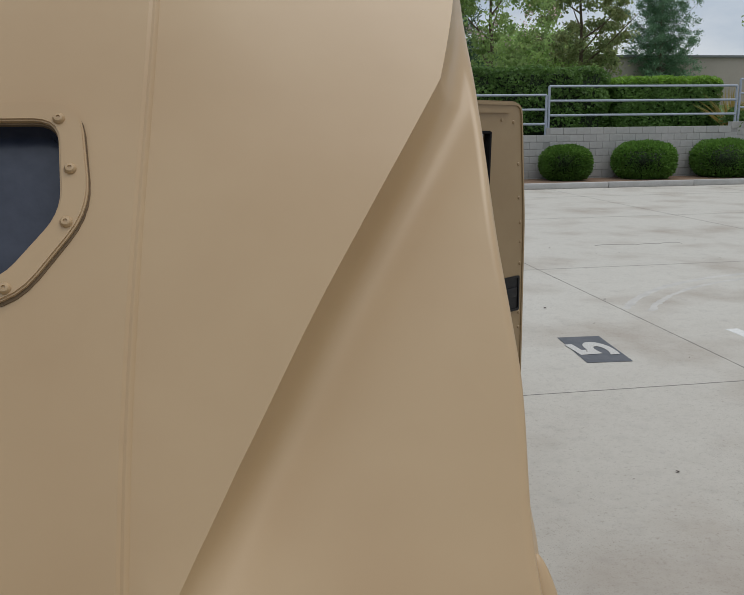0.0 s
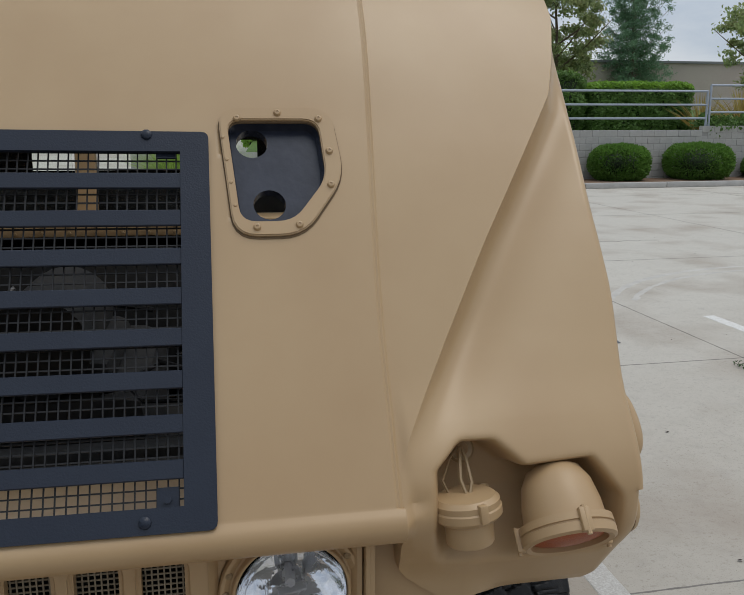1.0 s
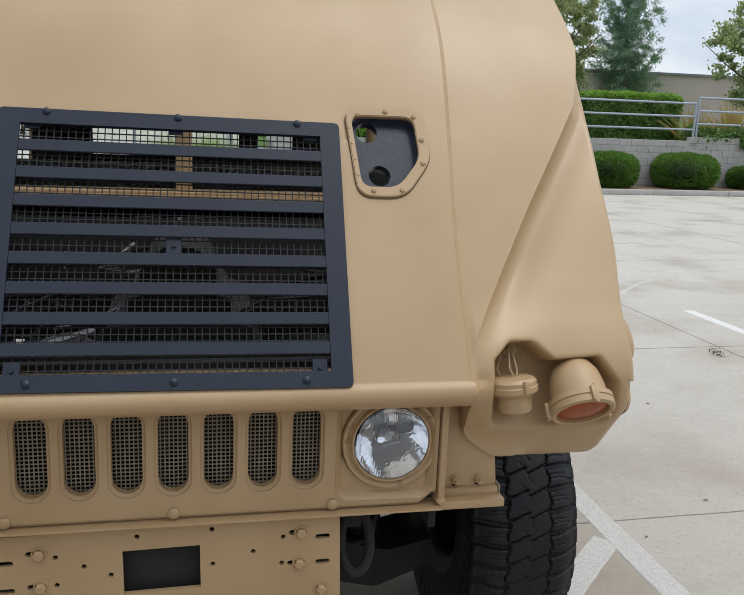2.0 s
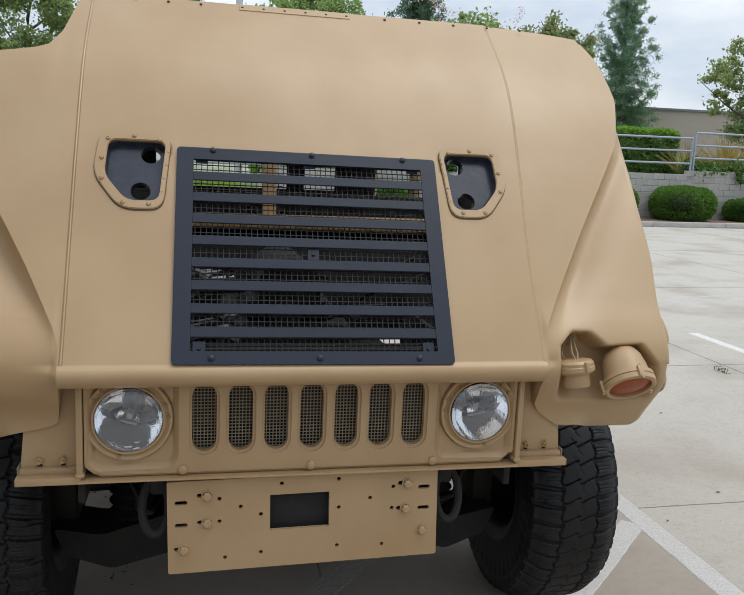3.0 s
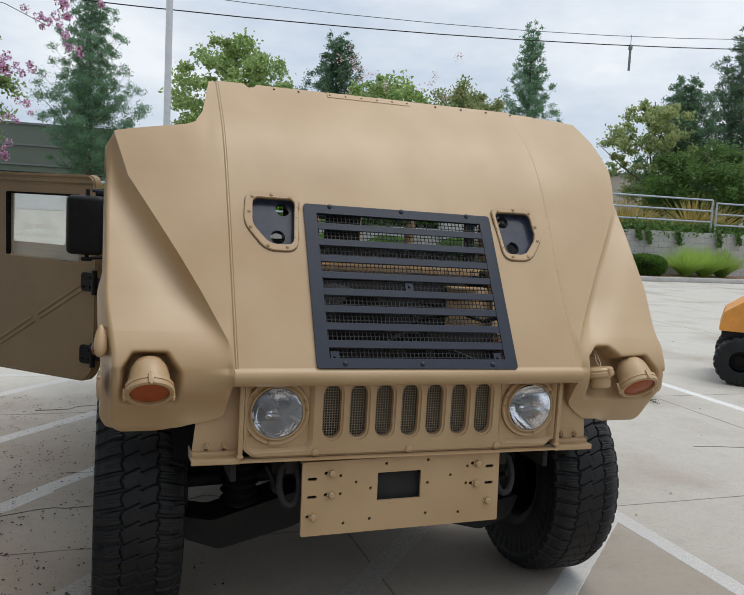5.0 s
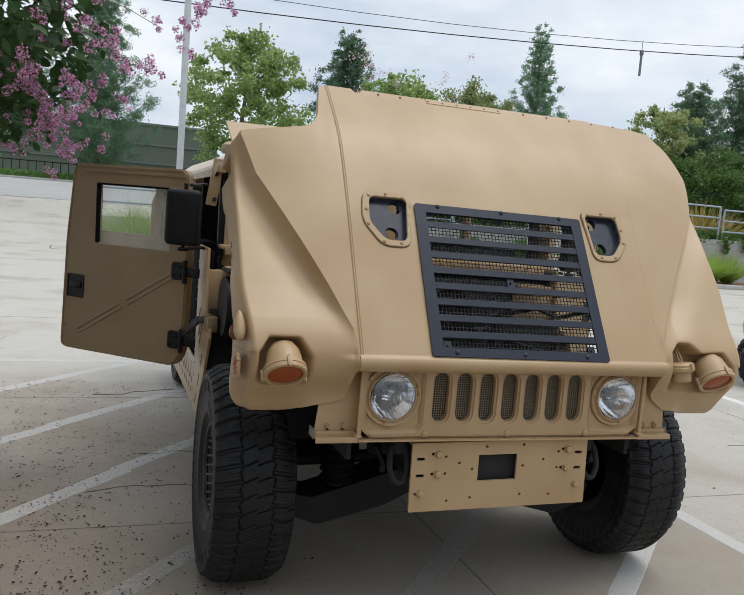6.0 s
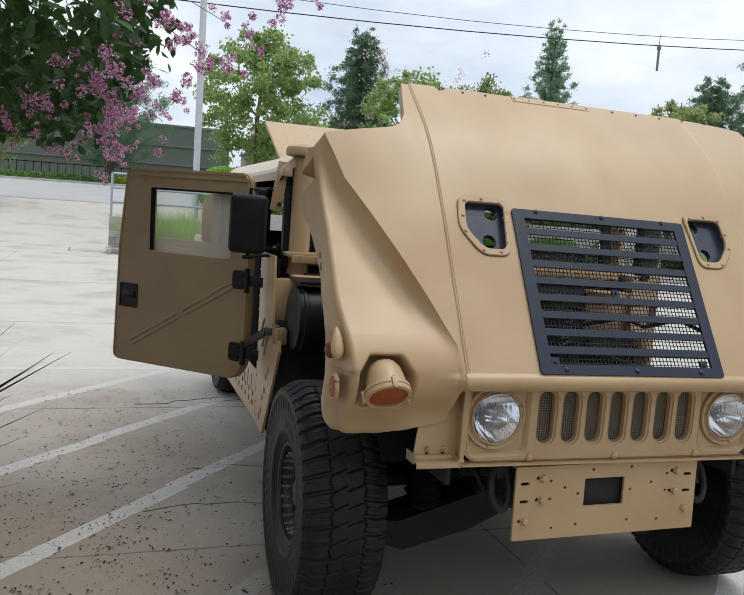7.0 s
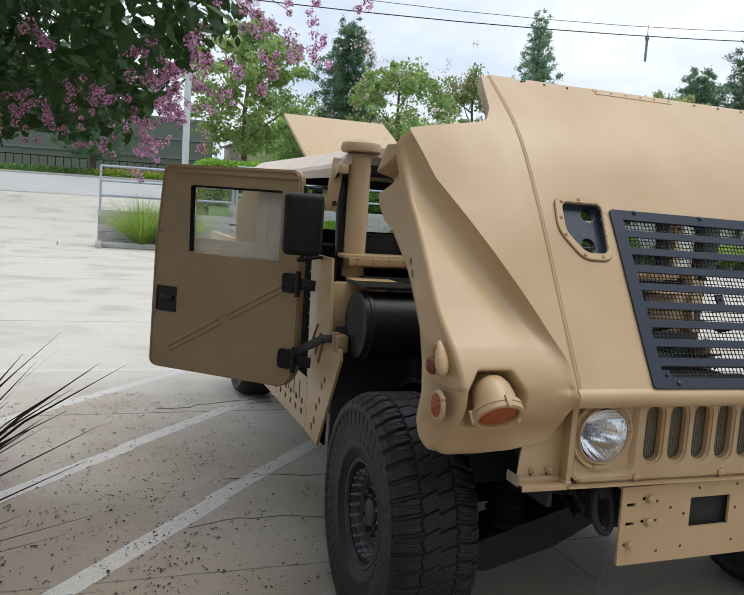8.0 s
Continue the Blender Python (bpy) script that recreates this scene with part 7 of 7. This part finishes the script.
pine_tree(x, y, 1.6, 7.6, 5.0, 18, "dense green pine at the terrace")
x, y = far(43.5, 34)
pine_tree(x, y, 1.6, 10.6, 6.0, 19, "tall grey-green pine at the terrace")
x, y = far(41.5, 30)
broad_tree("shrub_tree", x, y, 1.5, 4.6, 5.6, 20, LEAF, "dense dark green shrub tree", 18000, 0.10, 0.05)
x, y = far(46.5, 30)
broad_tree("shrub_tree", x, y, 1.5, 5.2, 6.0, 21, LEAF, "dense dark green shrub tree", 18000, 0.10, 0.05)
x, y = far(14.0, 44)
broad_tree("street_tree", x, y, 2.0, 5.0, 6.5, 22, SYC, "low leafy trees behind the street", 16000, 0.12, 0.1, 110, 0.45)
x, y = far(22.0, 46)
broad_tree("street_tree", x, y, 2.0, 5.4, 7.5, 23, SYC, "low leafy trees behind the street", 16000, 0.12, 0.1, 110, 0.45)


def spiky_plant(x, y, z, r, count, material, seed, label, width=0.03, name="flax_plant", droop=0.35, ln=1.0):
    root = tagged(new(name), label, "plant")
    root.location = (x, y, z)
    rg = random.Random(seed)
    verts, faces = [], []
    for _ in range(count):
        a = rg.uniform(0, math.tau)
        lean_ = rg.uniform(0.05, 0.75)
        L = r * rg.uniform(0.6, 1.15) * ln
        d = Vector((math.cos(a), math.sin(a), 0))
        s = (Vector((-d.y, d.x, 0)) + Vector((0, 0, rg.choice((-0.9, 0.9))))) * width * 0.37
        base = d * rg.uniform(0, 0.12) * r
        prev = None
        for k in range(4):
            t = k / 3
            p = base + d * (math.sin(lean_) * L * t + droop * L * t * t * lean_) + Vector((0, 0, math.cos(lean_) * L * t - droop * 0.5 * L * t * t * lean_))
            w = (1 - t) ** 0.6 if k < 3 else 0.04
            i0 = len(verts)
            verts += [tuple(p + s * w), tuple(p - s * w)]
            if prev is not None:
                faces.append((prev, prev + 1, i0 + 1, i0))
            prev = i0
    leaf_part("foliage", verts, faces, material, root)
    return root


for i, (x, m, r, n) in enumerate([(15.9, BLADE, 1.3, 110), (17.4, BLADE, 1.5, 170), (18.1, BLADE, 1.3, 110), (20.4, BLADE, 1.7, 190), (21.4, BLADE, 1.5, 130)]):
    spiky_plant(x, 22.6, 1.4, r, n, m, 30 + i, "orange-brown spiky flax behind the railing", 0.075)
for i, gx in enumerate((18.45, 19.25, 20.0)):
    spiky_plant(gx, 20.45, 0.1, 1.12, 1500, GREEN_BLADE, 140 + i, "tall bright green grass clump in the planter", 0.014, "grass_clump", 0.45)
spiky_plant(-0.55, 20.75, 0.1, 1.35, 1300, GREEN_BLADE, 41, "tall bright green grass clump in the planter", 0.014, "grass_clump", 0.5)
spiky_plant(0.35, 20.75, 0.1, 1.35, 1300, GREEN_BLADE, 42, "tall bright green grass clump in the planter", 0.014, "grass_clump", 0.5)

# ivy trailing over the wall's top
rgi = np.random.default_rng(61)
pts = np.stack([rgi.uniform(15.3, 24.0, 9000), 21.75 + rgi.normal(size=9000) * 0.25, 1.72 + rgi.normal(size=9000) * 0.12], 1)
pts[:, 2] += 0.12 * np.sin(pts[:, 0] * 2.3) * np.cos(pts[:, 1] * 5)
hangers = []
for hx in (16.9, 17.3, 18.6, 20.4, 21.3, 22.6):
    n = 160
    t = rgi.uniform(0, 1, n)
    hangers.append(np.stack([hx + rgi.normal(size=n) * 0.06 + 0.1 * t, np.full(n, 21.2) - rgi.uniform(0, 0.05, n), 1.66 - t * rgi.uniform(0.25, 0.5)], 1))
tagged(crown(np.concatenate([pts, *hangers]), 0.075, LEAF, "trailing_ivy", None, 62), "dark green ivy trailing over the block wall", "ivy", kind="stuff")

# ---- buildings and street far off ----
bm = B()
box(bm, (40, 58, 3.4), (62, 20, 4.6))
bld = tagged(part("low_building", bm, STUCCO, None, "", 0), "long low tan stucco building with a flat roof", "building")
bm = B()
box(bm, (40, 58, 5.75), (62.3, 20.3, 0.14))
part("parapet_cap", bm, SLATE, bld)
bm = B()
box(bm, (16, 47.9, 3.6), (13, 0.3, 4.4))
part("roof_screen", bm, SLATE, bld)
bm = B()
box(bm, (-16, 64, 4.6), (46, 6, 5.2))
gw = tagged(part("green_building", bm, GREENWALL, None, "", 0), "long grey-green building across the street", "building")
bm = B()
for zz in (4.2, 5.6, 7.1):
    box(bm, (-16, 60.95, zz), (46, 0.06, 0.12))
part("wall_band", bm, SLATE, gw)
bm = B()
box(bm, (-18, 50.2, 2.22), (60, 0.3, 0.18), 0.03)
tagged(part("street_kerb", bm, KERB, None), "pale far street kerb", "kerb", kind="structure")
bm = B()
box(bm, (-18, 55.4, 2.22), (60, 10.0, 0.3))
tagged(part("verge", bm, GRASS, None), "green verge across the street", "verge", kind="structure")
fence = tagged(new("iron_fence"), "low black iron fence on the verge", "fence")
fence.location = (-12, 55, 2.4)
for i in range(60):
    bm = B()
    box(bm, (-15 + i * 0.5, 0, 0.55), (0.05, 0.05, 1.1))
    part("picket", bm, PLASTIC, fence, "", 0)
bm = B()
box(bm, (0, 0, 1.05), (30, 0.05, 0.06)), box(bm, (0, 0, 0.2), (30, 0.05, 0.06))
part("fence_rail", bm, PLASTIC, fence, "", 0)
rg = np.random.default_rng(3)
for cx in (-0.6, 0.8, 2.0):
    fl = tagged(new("flower_patch"), "patch of yellow flowers by the kerb", "flowers")
    fl.location = (cx, 51.2, 2.4)
    pts = rg.normal(size=(500, 3)) * np.array([0.5, 0.35, 0.12]) + np.array([0, 0, 0.2])
    tagged(crown(pts, 0.07, YELLOW, "blossom", fl, 5, 1.0), kind="stuff")
    pts = rg.normal(size=(600, 3)) * np.array([0.6, 0.4, 0.12]) + np.array([0, 0, 0.1])
    crown(pts, 0.1, LEAF_LIGHT, "foliage", fl, 6)
pts = np.stack([rg.uniform(-30, 12, 9000), rg.uniform(51, 57, 9000), rg.uniform(2.35, 2.75, 9000)], 1)
tagged(crown(pts, 0.16, LEAF, "verge_shrubs", None, 77), "low dark green ground cover on the verge", "shrubs", kind="stuff")

# light pole and overhead cables
bm = B()
lathe(bm, [(0.11, 0.0), (0.11, 6.0), (0.10, 14.0), (0.0, 14.0)], Matrix.Translation((1.0, 25.0, 0.9)), 16)
tagged(part("light_pole", bm, POLE, None), "tall pale galvanised light pole", "pole")
for z0, sl, cv, xa, xb, r, lab in ((8.87, 0.0402, 0.00137, 2.5, 12.7, 0.022, "black overhead cable"), (9.47, 0.024, 0.0021, 5.3, 9.6, 0.015, "thin grey overhead cable")):
    bm = B()
    tube(bm, [(x, 28.7, z0 + sl * (x - xa) + cv * (x - xa) * (x - xb)) for x in [-16 + 4.0 * i for i in range(16)]], r, 6)
    tagged(part("overhead_cable", bm, PLASTIC if r > 0.02 else SLATE, None), lab + " across the yard", "cable")
bm = B()
cyl(bm, (21.35, 28.7, 9.7), (21.35, 28.7, 8.76), 0.055, n=8)
box(bm, (21.35, 28.7, 9.78), (0.14, 0.14, 0.22), 0.02)
cyl(bm, (21.35, 28.7, 9.8), (21.35, 28.7, 10.32), 0.014, n=6)
tagged(part("cable_drop", bm, SLATE, None), "grey bar hanging from the overhead cable", "fitting")

# ---- near tree and planting beside the camera's way ----
root = tagged(new("crepe_myrtle"), "crepe myrtle with dark leaves and pink blossom", "tree")
root.location = (-3.3, 1.4, 0)
bm = B()
rgp = random.Random(5)
for k in range(4):
    a = k * 1.6 + 0.4
    tube(bm, [(0.12 * math.cos(a), 0.12 * math.sin(a), -0.1), (0.25 * math.cos(a), 0.25 * math.sin(a), 1.0), (0.45 * math.cos(a), 0.5 * math.sin(a), 2.0), (0.8 * math.cos(a), 0.9 * math.sin(a), 2.75)], 0.05, 8, 0.02)
tube(bm, [(0.1, -0.1, 1.3), (-0.1, -0.9, 2.2), (-0.3, -2.2, 2.8), (-0.35, -3.6, 3.1), (-0.3, -4.8, 3.3)], 0.045, 8, 0.012)  # unseen limb added to carry the shading leaf mass along the bed
part("trunk", bm, BARK, root)
twigs = [((-2.4, 0.3, 2.4), (-1.7, 0.3, 2.42), (-1.12, 0.4, 2.29)), ((-2.4, 2.0, 2.3), (-2.0, 2.3, 2.0), (-1.74, 2.45, 1.8)), ((-2.5, 1.2, 2.4), (-1.9, 1.6, 2.15), (-1.48, 1.85, 1.96)),
         ((-2.8, 1.3, 2.3), (-2.45, 1.4, 2.0), (-2.3, 1.45, 1.86)), ((-2.6, 0.2, 2.5), (-1.9, 0.3, 2.2), (-1.45, 0.33, 2.04)), ((-2.4, 0.8, 2.4), (-2.0, 0.9, 2.1), (-1.75, 0.95, 1.92)), ((-2.5, 0.6, 2.5), (-1.8, 1.0, 2.45), (-1.25, 1.15, 2.31))]
for tw in twigs:
    bm = B()
    stem = [Vector(p) - Vector((-3.3, 1.4, 0)) for p in ((-3.05, 1.3, 2.2), *tw)]
    wob = [a.lerp(b, k / 4) + Vector((rgp.uniform(-1, 1), rgp.uniform(-1, 1), rgp.uniform(-1, 1))) * 0.04 for a, b in zip(stem, stem[1:]) for k in range(4)] + [stem[-1]]
    tube(bm, wob, 0.0036, 6, 0.0014)
    part("twig", bm, BARK, root)


def oval_leaves(pts, size, rg, elong=1.7):
    """Six-cornered leaves, folded a little along the midrib."""
    n = len(pts)
    d = rg.normal(size=(n, 3)) + np.array([0.15, 0.0, -0.5])
    d /= np.linalg.norm(d, axis=1)[:, None]
    side = np.cross(d, rg.normal(size=(n, 3)) * 0.6 + np.array([0, 0, 1.0]))
    side /= np.linalg.norm(side, axis=1)[:, None] + 1e-9
    up = np.cross(side, d)
    s = size * rg.uniform(0.55, 1.25, n)[:, None]
    ring = []
    for t, w, h in ((-0.5, 0, 0), (-0.2, 0.46, 0.07), (0.15, 0.42, 0.07), (0.5, 0, -0.06), (0.15, -0.42, 0.07), (-0.2, -0.46, 0.07)):
        ring.append(pts + d * s * elong * t + side * s * w + up * s * h)
    return np.stack(ring, 1).reshape(-1, 3).tolist(), np.arange(n * 6).reshape(n, 6).tolist()


def canopy_floor(p):
    return 1.885 + 0.5 * max(0.0, p[0] + 1.8) - 0.05 * (p[1] - 1.0) + 0.05 * math.sin(p[0] * 9 + p[1] * 5) + 0.04 * math.sin(p[1] * 11 - p[0] * 4)


def canopy_reach(y):
    return -1.42 - 0.10 * max(0.0, y - 0.6) ** 1.3 - 0.5 * max(0.0, 0.35 - y) + 0.06 * math.sin(y * 8)


rg = np.random.default_rng(21)
lp, fp, sp = [], [], []
while len(lp) < 14500:
    p = np.array([rg.uniform(-3.9, -1.15), rg.uniform(-0.15, 3.3), 0.0])
    if p[0] > canopy_reach(p[1]) - 0.15 - 0.08 * math.sin(p[1] * 6.0):
        continue
    lo = canopy_floor(p) + 0.09
    p[2] = lo + rg.uniform(0, 1) ** 1.15 * (0.8 if p[0] < -1.8 else 0.42) * (1.0 if p[1] < 1.4 else 0.45)
    if math.sin(p[0] * 7 + 1) * math.sin(p[1] * 6 + 2) + math.sin(p[2] * 15 + p[1] * 5) > 1.15:
        continue
    lp.append(p)
for _ in range(6000):
    lp.append(np.array([-3.3, 0.7, 2.9]) + rg.normal(size=3) * np.array([0.5, 0.55, 0.35]))


for _ in range(6000):  # the crown's upper mass, added out of view for its shade
    lp.append(np.array([-3.4, 0.2, 3.2]) + rg.normal(size=3) * np.array([0.6, 0.9, 0.4]))
for _ in range(6000):  # the dense heart of the crown
    lp.append(np.array([rg.uniform(-3.4, -2.2), rg.uniform(-0.1, 1.6), rg.uniform(2.15, 2.8)]))
# unseen leaf mass added to shade the near fender and ground
while len(lp) < 48000:
    p = np.array([rg.uniform(-4.8, -2.4), rg.uniform(-4.6, -0.1), rg.uniform(2.25, 4.2)])
    shape = ((p[0] + 3.6) / 1.3) ** 2 + ((p[1] + 2.0) / 2.5) ** 2 + ((p[2] - 3.2) / 1.0) ** 2
    if shape < 1.0 and math.sin(p[0] * 5 + 1) * math.sin(p[1] * 4 + 2) + math.sin(p[2] * 9 + p[1] * 3) < 0.9:
        lp.append(p)


def panicle(q, hang, balls):
    """A hanging spray of small ruffled flower heads."""
    for j in range(balls):
        c = q + hang * 0.024 * j + rg.normal(size=3) * 0.013
        rad = 0.021 * (1.0 - 0.06 * j) * rg.uniform(0.7, 1.2)
        n = 46
        u = rg.normal(size=(n, 3))
        u /= np.linalg.norm(u, axis=1)[:, None]
        fp.extend(c + u * (rad * rg.uniform(0.6, 1.0, n))[:, None])
        w = rg.normal(size=(16, 3))
        sp.extend(c + w / np.linalg.norm(w, axis=1)[:, None] * (rad * rg.uniform(0.2, 1.25, 16))[:, None])


clusters = 0
while clusters < 80:
    q = np.array([-1.25 - abs(rg.normal()) * 0.5, rg.uniform(0.15, 2.8), 0.0])
    if q[0] > canopy_reach(q[1]):
        continue
    q[2] = canopy_floor(q) + abs(rg.normal()) * 0.10
    clusters += 1
    hang = rg.normal(size=3) * 0.5 + np.array([0.5, 0.0, -0.7])
    hang /= np.linalg.norm(hang)
    panicle(q, hang, int(rg.integers(2, 7)))
for tw in twigs:
    for j in range(3):
        hang = rg.normal(size=3) * 0.5 + np.array([0.3, 0.0, -0.8])
        panicle(np.array(tw[2]) + rg.normal(size=3) * 0.05, hang / np.linalg.norm(hang), 4)
off = np.array([-3.3, 1.4, 0])
v, f = oval_leaves(np.array(lp) - off, 0.040, rg)
leaf_part("foliage", v, f, CREPE_LEAF, root)
crown(np.array(fp) - off, 0.0072, BLOOM, "blossom", root, 32, 1.1)
crown(np.array(sp) - off, 0.0060, SEPAL, "seed_head", root, 33, 1.5)

bm = B()
box(bm, (-4.0, 0.5, 0.08), (2.6, 6.5, 0.16), 0.03)
tagged(part("planter_bed", bm, SOIL, None), "mulched bed beside the parking bay", "soil", kind="structure")
spiky_plant(-2.78, 1.30, 0.14, 1.0, 150, DARK_BLADE, 55, "dark purple-green flax with thin arching blades", 0.034, "dark_flax", 0.4)
spiky_plant(-2.86, 0.5, 0.14, 0.85, 70, DARK_BLADE, 56, "dark purple-green flax with thin arching blades", 0.018, "dark_flax", 0.9)

# litter on the concrete
rngl = random.Random(77)
verts, faces = [], []
for i in range(2200):
    cx = -1.55 - abs(rngl.gauss(0, 0.8)) + rngl.uniform(0, 1.0) ** 2 * 1.2
    cy = rngl.uniform(0.0, 1.0) ** 1.4 * 4.4
    if cx < -2.72:
        continue
    for _ in range(rngl.choice((1, 1, 2, 2, 3, 6))):
        x, y = cx + rngl.gauss(0, 0.022), cy + rngl.gauss(0, 0.022)
        s = rngl.choice((0.0022, 0.003, 0.0035, 0.0045, 0.006, 0.0085)) * rngl.uniform(0.8, 1.2)
        a = rngl.uniform(0, math.tau)
        i0 = len(verts)
        for k in range(4):
            verts.append((x + s * math.cos(a + k * 1.57) * (1 if k % 2 else 0.6), y + s * math.sin(a + k * 1.57), 0.005 + (0.0025 if k == 1 else 0.0) + (i % 7) * 0.0003))
        faces.append((i0, i0 + 1, i0 + 2, i0 + 3))
for i in range(130):
    x, y, s, a = rngl.uniform(-1, 9), rngl.uniform(1, 10), rngl.uniform(0.004, 0.016), rngl.uniform(0, math.tau)
    i0 = len(verts)
    for k in range(4):
        verts.append((x + s * math.cos(a + k * 1.57), y + s * math.sin(a + k * 1.57) * 0.7, 0.005 + (0.005 if k == 1 else 0.0)))
    faces.append((i0, i0 + 1, i0 + 2, i0 + 3))
tagged(leaf_part("fallen_litter", verts, faces, DEBRIS), "dark fallen seed heads and bits scattered on concrete", "litter", kind="stuff")

verts, faces = [], []
for i in range(1400):
    x, y = -2.72 + abs(rngl.gauss(0, 0.16)), rngl.uniform(0.2, 3.2)
    s, a = rngl.uniform(0.004, 0.009), rngl.uniform(0, math.tau)
    i0 = len(verts)
    for k in range(4):
        verts.append((x + s * math.cos(a + k * 1.57), y + s * math.sin(a + k * 1.57), 0.006 + (0.005 if k == 1 else 0.0)))
    faces.append((i0, i0 + 1, i0 + 2, i0 + 3))
tagged(leaf_part("fallen_petals", verts, faces, PETAL), "drift of fallen pink petals on concrete by the bed", "petals", kind="stuff")

# weeds growing in a slab joint
rgw = np.random.default_rng(88)
wp = np.stack([rgw.normal(3.90, 0.012, 90) + 0.02 * rgw.normal(size=90), rgw.uniform(3.47, 3.64, 90), rgw.uniform(0.006, 0.035, 90)], 1)
v, f = oval_leaves(wp, 0.009, rgw)
tagged(leaf_part("weed_tuft", v, f, CREPE_LEAF), "small green weeds growing in a slab joint", "weed", kind="stuff")

# ---- orange utility cart ----
cart = tagged(new("utility_cart"), "small orange utility cart with chunky black tyres, parked", "cart")
cart.matrix_world = pose(6.42, 4.51, 0, 0, 0, 227) @ Matrix.Diagonal((1.1, 1.1, 1.1, 1))
bm = B()
side = rounded([(-0.64, 0.52), (-0.60, 0.70), (-0.40, 0.84), (0.02, 0.86), (0.05, 0.52)], 0.03, 3)
plate(bm, side, [], 0.86, Matrix(((0, 0, 1, 0.84), (1, 0, 0, 0), (0, 1, 0, 0), (0, 0, 0, 1))))
body = part("body", bm, ORANGE, cart, "scuffed orange front body", 30)
bm = B()
box(bm, (0.41, 0.55, 0.55), (0.84, 1.0, 0.16), 0.03)
part("rear_deck", bm, ORANGE, cart)
bm = B()
box(bm, (0.845, -0.30, 0.78), (0.004, 0.22, 0.05), 0.001)
part("sticker", bm, PAINT, body, "pale sticker with unreadable lettering")
bm = B()
box(bm, (0.41, -0.35, 0.49), (0.80, 0.52, 0.08), 0.01)
box(bm, (0.41, 0.3, 0.36), (0.6, 1.4, 0.12), 0.03)
part("chassis", bm, PLASTIC, cart)
for x in (-0.02, 0.82):
    for y in (-0.42, 0.55):
        bm = B()
        m = Matrix.Translation((x, y, 0.235)) @ Matrix.Rotation(radians(-90), 4, "Y")
        lathe(bm, [(0.10, -0.08), (0.20, -0.085), (0.225, -0.07), (0.228, -0.02), (0.229, 0.0), (0.228, 0.02), (0.225, 0.07), (0.20, 0.085), (0.10, 0.08)], m, 80)
        inv = m.inverted()
        for v in bm.verts:
            q = inv @ v.co
            rad = math.hypot(q.x, q.y)
            turn = (math.atan2(q.y, q.x) / math.tau * 20 + (0.5 if q.z > 0 else 0.0)) % 1.0
            if rad > 0.19 and turn < 0.5 and abs(q.z) > 0.01:
                v.co = m @ Vector((q.x * (rad + 0.014) / rad, q.y * (rad + 0.014) / rad, q.z))
        tw = part("cart_tyre", bm, RUBBER, cart)
        bm = B()
        lathe(bm, [(0.0, 0.06), (0.05, 0.06), (0.06, 0.04), (0.10, 0.05), (0.11, 0.075)], m, 20)
        part("hub", bm, DARK, tw)
bm = B()
box(bm, (0.42, 0.45, 0.74), (0.7, 0.4, 0.12), 0.04)
box(bm, (0.42, 0.68, 1.00), (0.7, 0.10, 0.42), 0.04)
part("seat", bm, PLASTIC, cart, "black vinyl seat")
bm = B()
tube(bm, [(0.50, -0.10, 0.84), (0.50, 0.02, 1.04)], 0.020, 8)
part("steering_column", bm, PLASTIC, cart)
bm = B()
hub = Matrix.Translation((0.50, 0.03, 1.07)) @ Matrix.Rotation(radians(-38), 4, "X")
tube(bm, [hub @ Vector((0.17 * math.cos(a * math.tau / 28), 0.17 * math.sin(a * math.tau / 28), 0)) for a in range(29)], 0.016, 8)
tube(bm, [hub @ Vector((-0.17, 0, 0)), hub @ Vector((0.17, 0, 0))], 0.012, 8)
tube(bm, [hub @ Vector((0, -0.17, 0)), hub @ Vector((0, 0, 0))], 0.012, 8)
part("steering_wheel", bm, ROOF_TAN, cart, "pale steering wheel")
